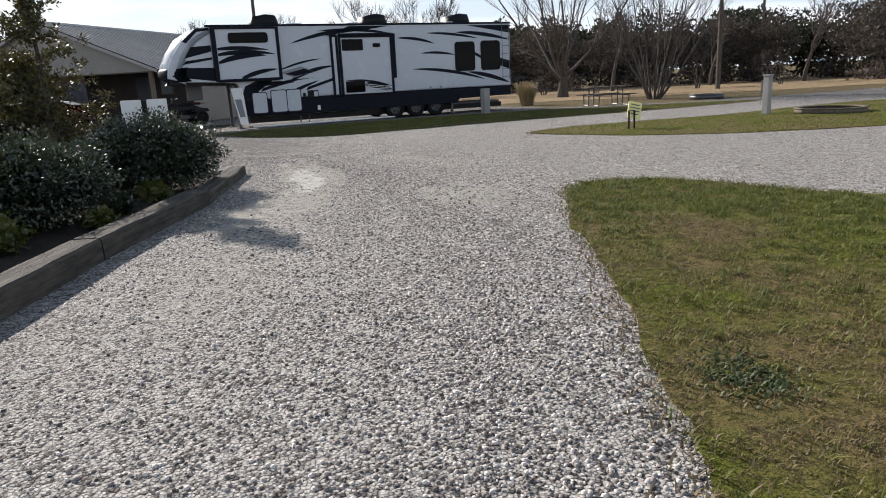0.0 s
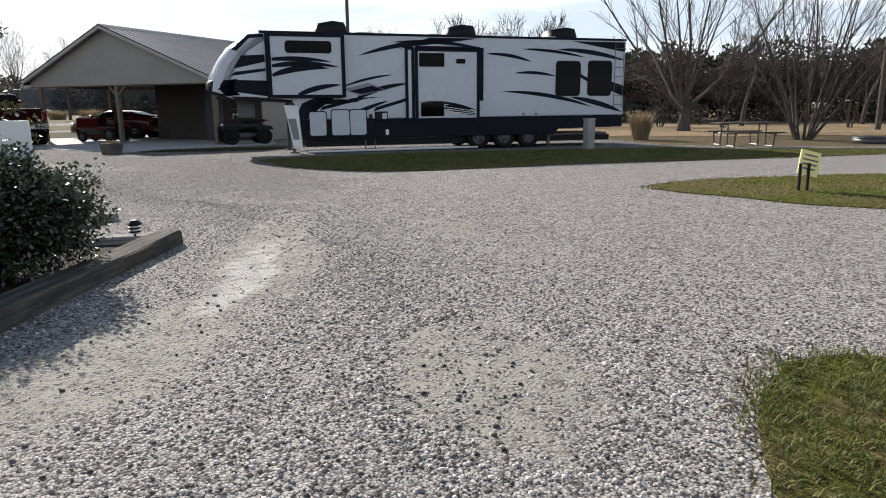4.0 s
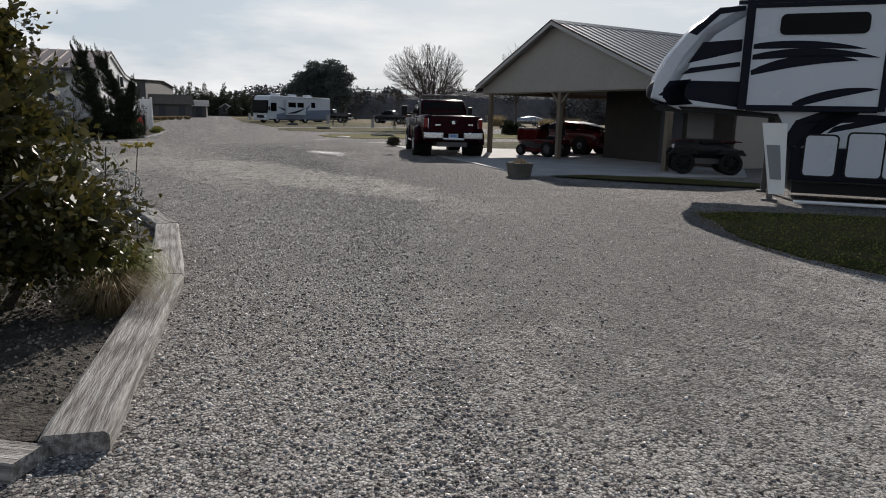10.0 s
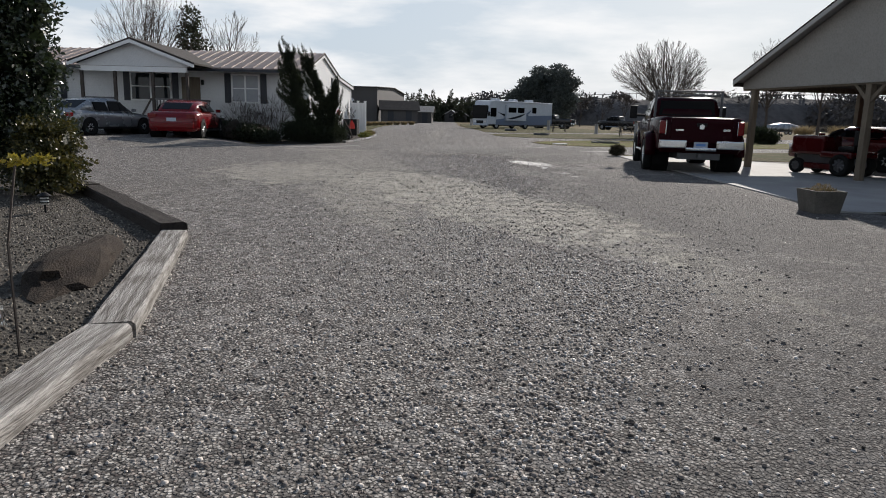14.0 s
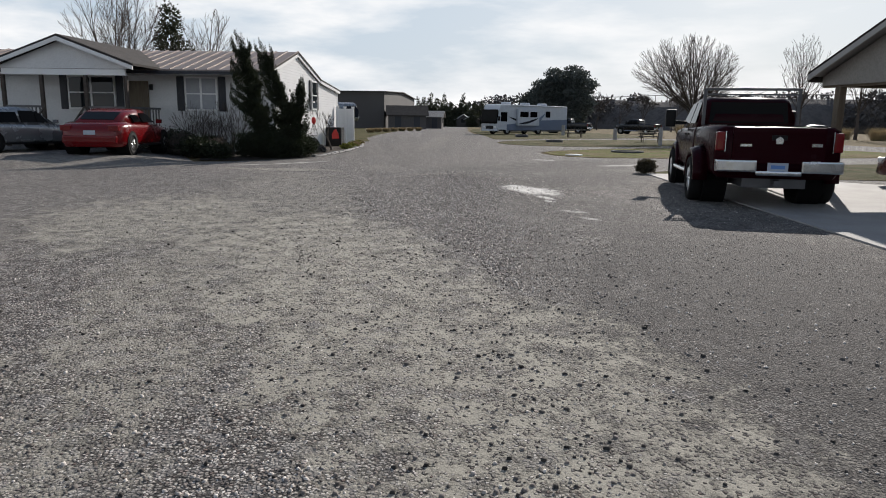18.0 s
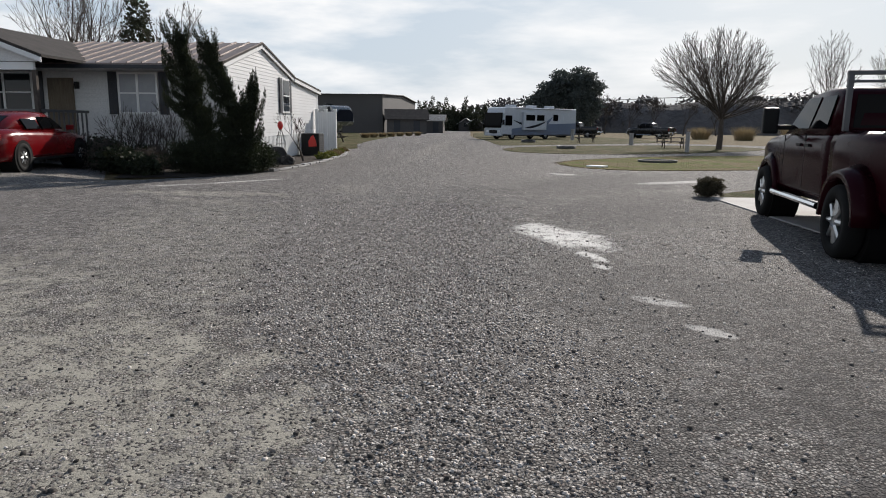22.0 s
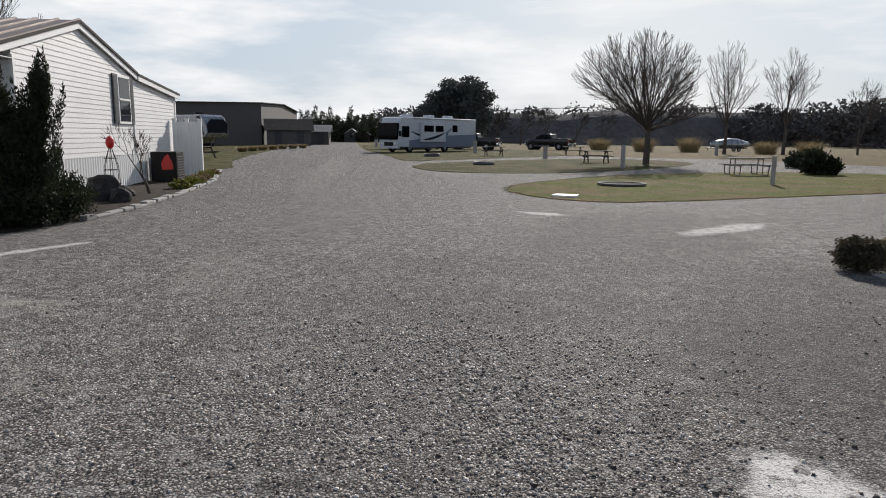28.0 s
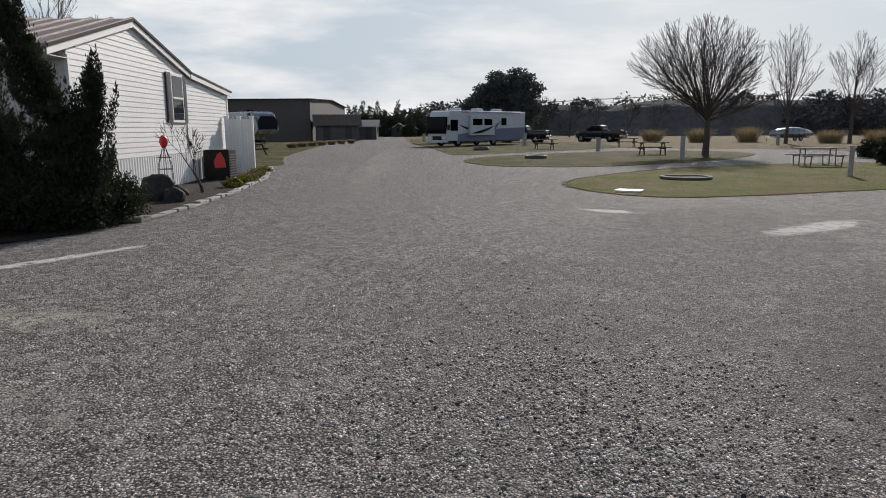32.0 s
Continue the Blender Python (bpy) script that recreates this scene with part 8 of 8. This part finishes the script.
def stone_material(name, a, b, c):
    m = bpy.data.materials.new(name)
    m.use_nodes = True
    nt = m.node_tree
    p = nt.nodes["Principled BSDF"]
    geo = nt.nodes.new("ShaderNodeNewGeometry")
    r = nt.nodes.new("ShaderNodeValToRGB")
    r.color_ramp.elements[0].color, r.color_ramp.elements[1].color = (*a, 1), (*c, 1)
    e = r.color_ramp.elements.new(0.55)
    e.color = (*b, 1)
    nt.links.new(geo.outputs["Random Per Island"], r.inputs["Fac"])
    nt.links.new(r.outputs["Color"], p.inputs["Base Color"])
    p.inputs["Roughness"].default_value = 0.85
    p.inputs["Specular IOR Level"].default_value = 0.25
    return m


M_CHIP = stone_material("gravel_chip", (0.068, 0.058, 0.052), (0.30, 0.262, 0.234), (0.82, 0.755, 0.69))
M_CLOD = stone_material("dark_clod", (0.035, 0.031, 0.028), (0.085, 0.077, 0.07), (0.20, 0.18, 0.165))
p, g = path_strip(165000, 21, 2.4)
bare = np.zeros(len(p), bool)
for pts in list(LAWNS.values()):
    bare |= inside(p, pts)
for pts in ([(-3.3, -6), (-3.2, 9.6), (-3.4, 12.6), (-6.3, 12.2), (-5, 13.8), (-9.8, 16.3), (-13, 17.0), (-21, 15), (-20, -6)],):
    bare |= inside(p, pts)
for x, y, rx, ry, turn, w in DUST + LIME:
    a = radians(turn)
    dx, dy = p[:, 0] - x, p[:, 1] - y
    u, v = (dx * math.cos(a) + dy * math.sin(a)) / rx, (-dx * math.sin(a) + dy * math.cos(a)) / ry
    bare |= (np.hypot(u, v) < 1.0) & (g.random(len(p)) < w * 0.93)
for x, y, rx, ry, turn, w in DARK_PATCHES:
    a = radians(turn)
    dx, dy = p[:, 0] - x, p[:, 1] - y
    bare |= (np.hypot((dx * math.cos(a) + dy * math.sin(a)) / rx, (-dx * math.sin(a) + dy * math.cos(a)) / ry) < 1.05) & (g.random(len(p)) < 0.72)
stones("loose_gravel", "loose angular grey gravel chips", p[~bare], g, 0.006, 0.0150, M_CHIP)
p, g = path_strip(60000, 23, 3.2)
near = np.zeros(len(p), bool)
for x, y, rx, ry, turn, w in DUST + LIME:
    a = radians(turn)
    dx, dy = p[:, 0] - x, p[:, 1] - y
    near |= np.hypot((dx * math.cos(a) + dy * math.sin(a)) / rx, (-dx * math.sin(a) + dy * math.cos(a)) / ry) < 1.1
p = p[(near & (g.random(len(p)) < 0.17)) | ((p[:, 0] < -6) & (g.random(len(p)) < 0.12))]
keep = np.ones(len(p), bool)
for pts in (*LAWNS.values(), [(-3.2, -6), (-3.2, 12.6), (-5, 13.8), (-9.8, 16.5), (-13, 17.2), (-21, 15), (-20, -6)]):
    keep &= ~inside(p, pts)
stones("dark_clods", "dark clods and chips lying on the gravel", p[keep], g, 0.004, 0.020, M_CLOD)
g = np.random.default_rng(29)
bed = [(-5.3, 13.85), (-7.5, 15.1), (-9.85, 16.1), (-12.8, 16.7), (-16.5, 16.0), (-16, 12), (-10, 12)]
p = np.array([[-17.0, 11.8]]) + g.random((30000, 2)) * np.array([[12.0, 5.0]])
stones("bed_gravel", "dark brown chips and leaf litter in the bed", p[inside(p, bed)], g, 0.006, 0.017, stone_material("bed_chip", (0.03, 0.026, 0.022), (0.11, 0.095, 0.075), (0.30, 0.27, 0.225)), z=0.022)


def blades(name, label, p, g, h0, h1, material, z=0.012, width=0.006):
    n = len(p)
    a = g.random(n) * 2 * np.pi
    h = (h0 + (h1 - h0) * g.random(n))[:, None]
    lean = (0.2 + 1.6 * g.random(n))[:, None] * h
    d = np.stack([np.cos(a), np.sin(a), np.zeros(n)], 1)
    sd = np.stack([-np.sin(a), np.cos(a), np.zeros(n)], 1) * width
    b = np.concatenate([p, np.full((n, 1), z)], 1)
    mid = b + d * lean * 0.35 + np.array([[0, 0, 0.6]]) * h
    top = b + d * lean + np.array([[0, 0, 1.0]]) * h * 0.85
    v = np.stack([b - sd, b + sd, mid + sd * 0.7, mid - sd * 0.7, top], 1).reshape(-1, 3)
    k = np.arange(n)[:, None] * 5
    f = np.concatenate([k + [0, 1, 2], k + [0, 2, 3], k + [3, 2, 4]])
    return tagged(sheet(name, v, f, material), label, "grass", kind="stuff")


def lawn_points(key, n, seed):
    g = np.random.default_rng(seed)
    poly = np.array(LAWNS[key])
    lo, hi = poly.min(0), poly.max(0)
    p = lo + (hi - lo) * g.random((n, 2))
    return p[inside(p, poly)], g


g = np.random.default_rng(31)
p = np.array([[-0.2, 1.2]]) + g.random((270000, 2)) * np.array([[7.2, 8.8]])
p = p[inside(p + g.normal(size=p.shape) * 0.07, smooth_outline(LAWNS["corner"], 1))]
wide = np.array([noise.noise((x * 0.9, y * 0.9, 2.0)) for x, y in p])
clump = np.array([0.7 * noise.noise((x * 5.0, y * 5.0, 5.0)) + 0.7 * noise.noise((x * 13, y * 13, 7.0)) for x, y in p])
stand = (clump > -0.16 + 0.2 * g.normal(size=len(p)))
p, wide, clump = p[stand], wide[stand], clump[stand]
lush = np.clip((p[:, 1] - 6.4) * 0.45, -0.15, 0.6)
green = wide + 0.55 * clump + 0.22 * g.normal(size=len(p)) + lush > 0.06
tall = green & (clump + 0.5 * lush > 0.16)
blades("lawn_grass", "short green winter grass blades", p[green & ~tall], g, 0.008, 0.030, M_BLADE, width=0.0032)
blades("lawn_clumps", "thicker dark green clumps in the lawn", p[tall], g, 0.018, 0.058, M_CLUMP, width=0.0034)
blades("dry_grass", "short straw-coloured dormant grass", p[~green], g, 0.006, 0.026, M_STRAW, width=0.0030)
weed = np.array([0.55, 4.05]) + g.normal(size=(420, 2)) * np.array([0.10, 0.13])
blades("weed_patch", "dark green broad-leaved weeds in the lawn", weed, g, 0.012, 0.034, M_WEED, width=0.007)
for key, n, sd in (("island", 45000, 33), ("strip", 45000, 35)):
    p, g = lawn_points(key, n, sd)
    blades("lawn_grass", "short green winter grass blades", p, g, 0.010, 0.03, M_BLADE, width=0.012)
# ragged tufts that creep over the edges
g = np.random.default_rng(51)
tufts = []
for key in ("corner", "island", "strip", "plot"):
    pts = smooth_outline(LAWNS[key], 1)
    for (ax, ay), (bx, by) in zip(pts, pts[1:] + pts[:1]):
        k = int(math.hypot(bx - ax, by - ay) * 120)
        f = g.random(k)
        tufts.append(np.stack([ax + (bx - ax) * f + g.normal(size=k) * 0.09, ay + (by - ay) * f + g.normal(size=k) * 0.09], 1))
blades("edge_grass", "straggling grass along the lawn edges", np.concatenate(tufts), g, 0.015, 0.05, M_STRAW, z=0.0)
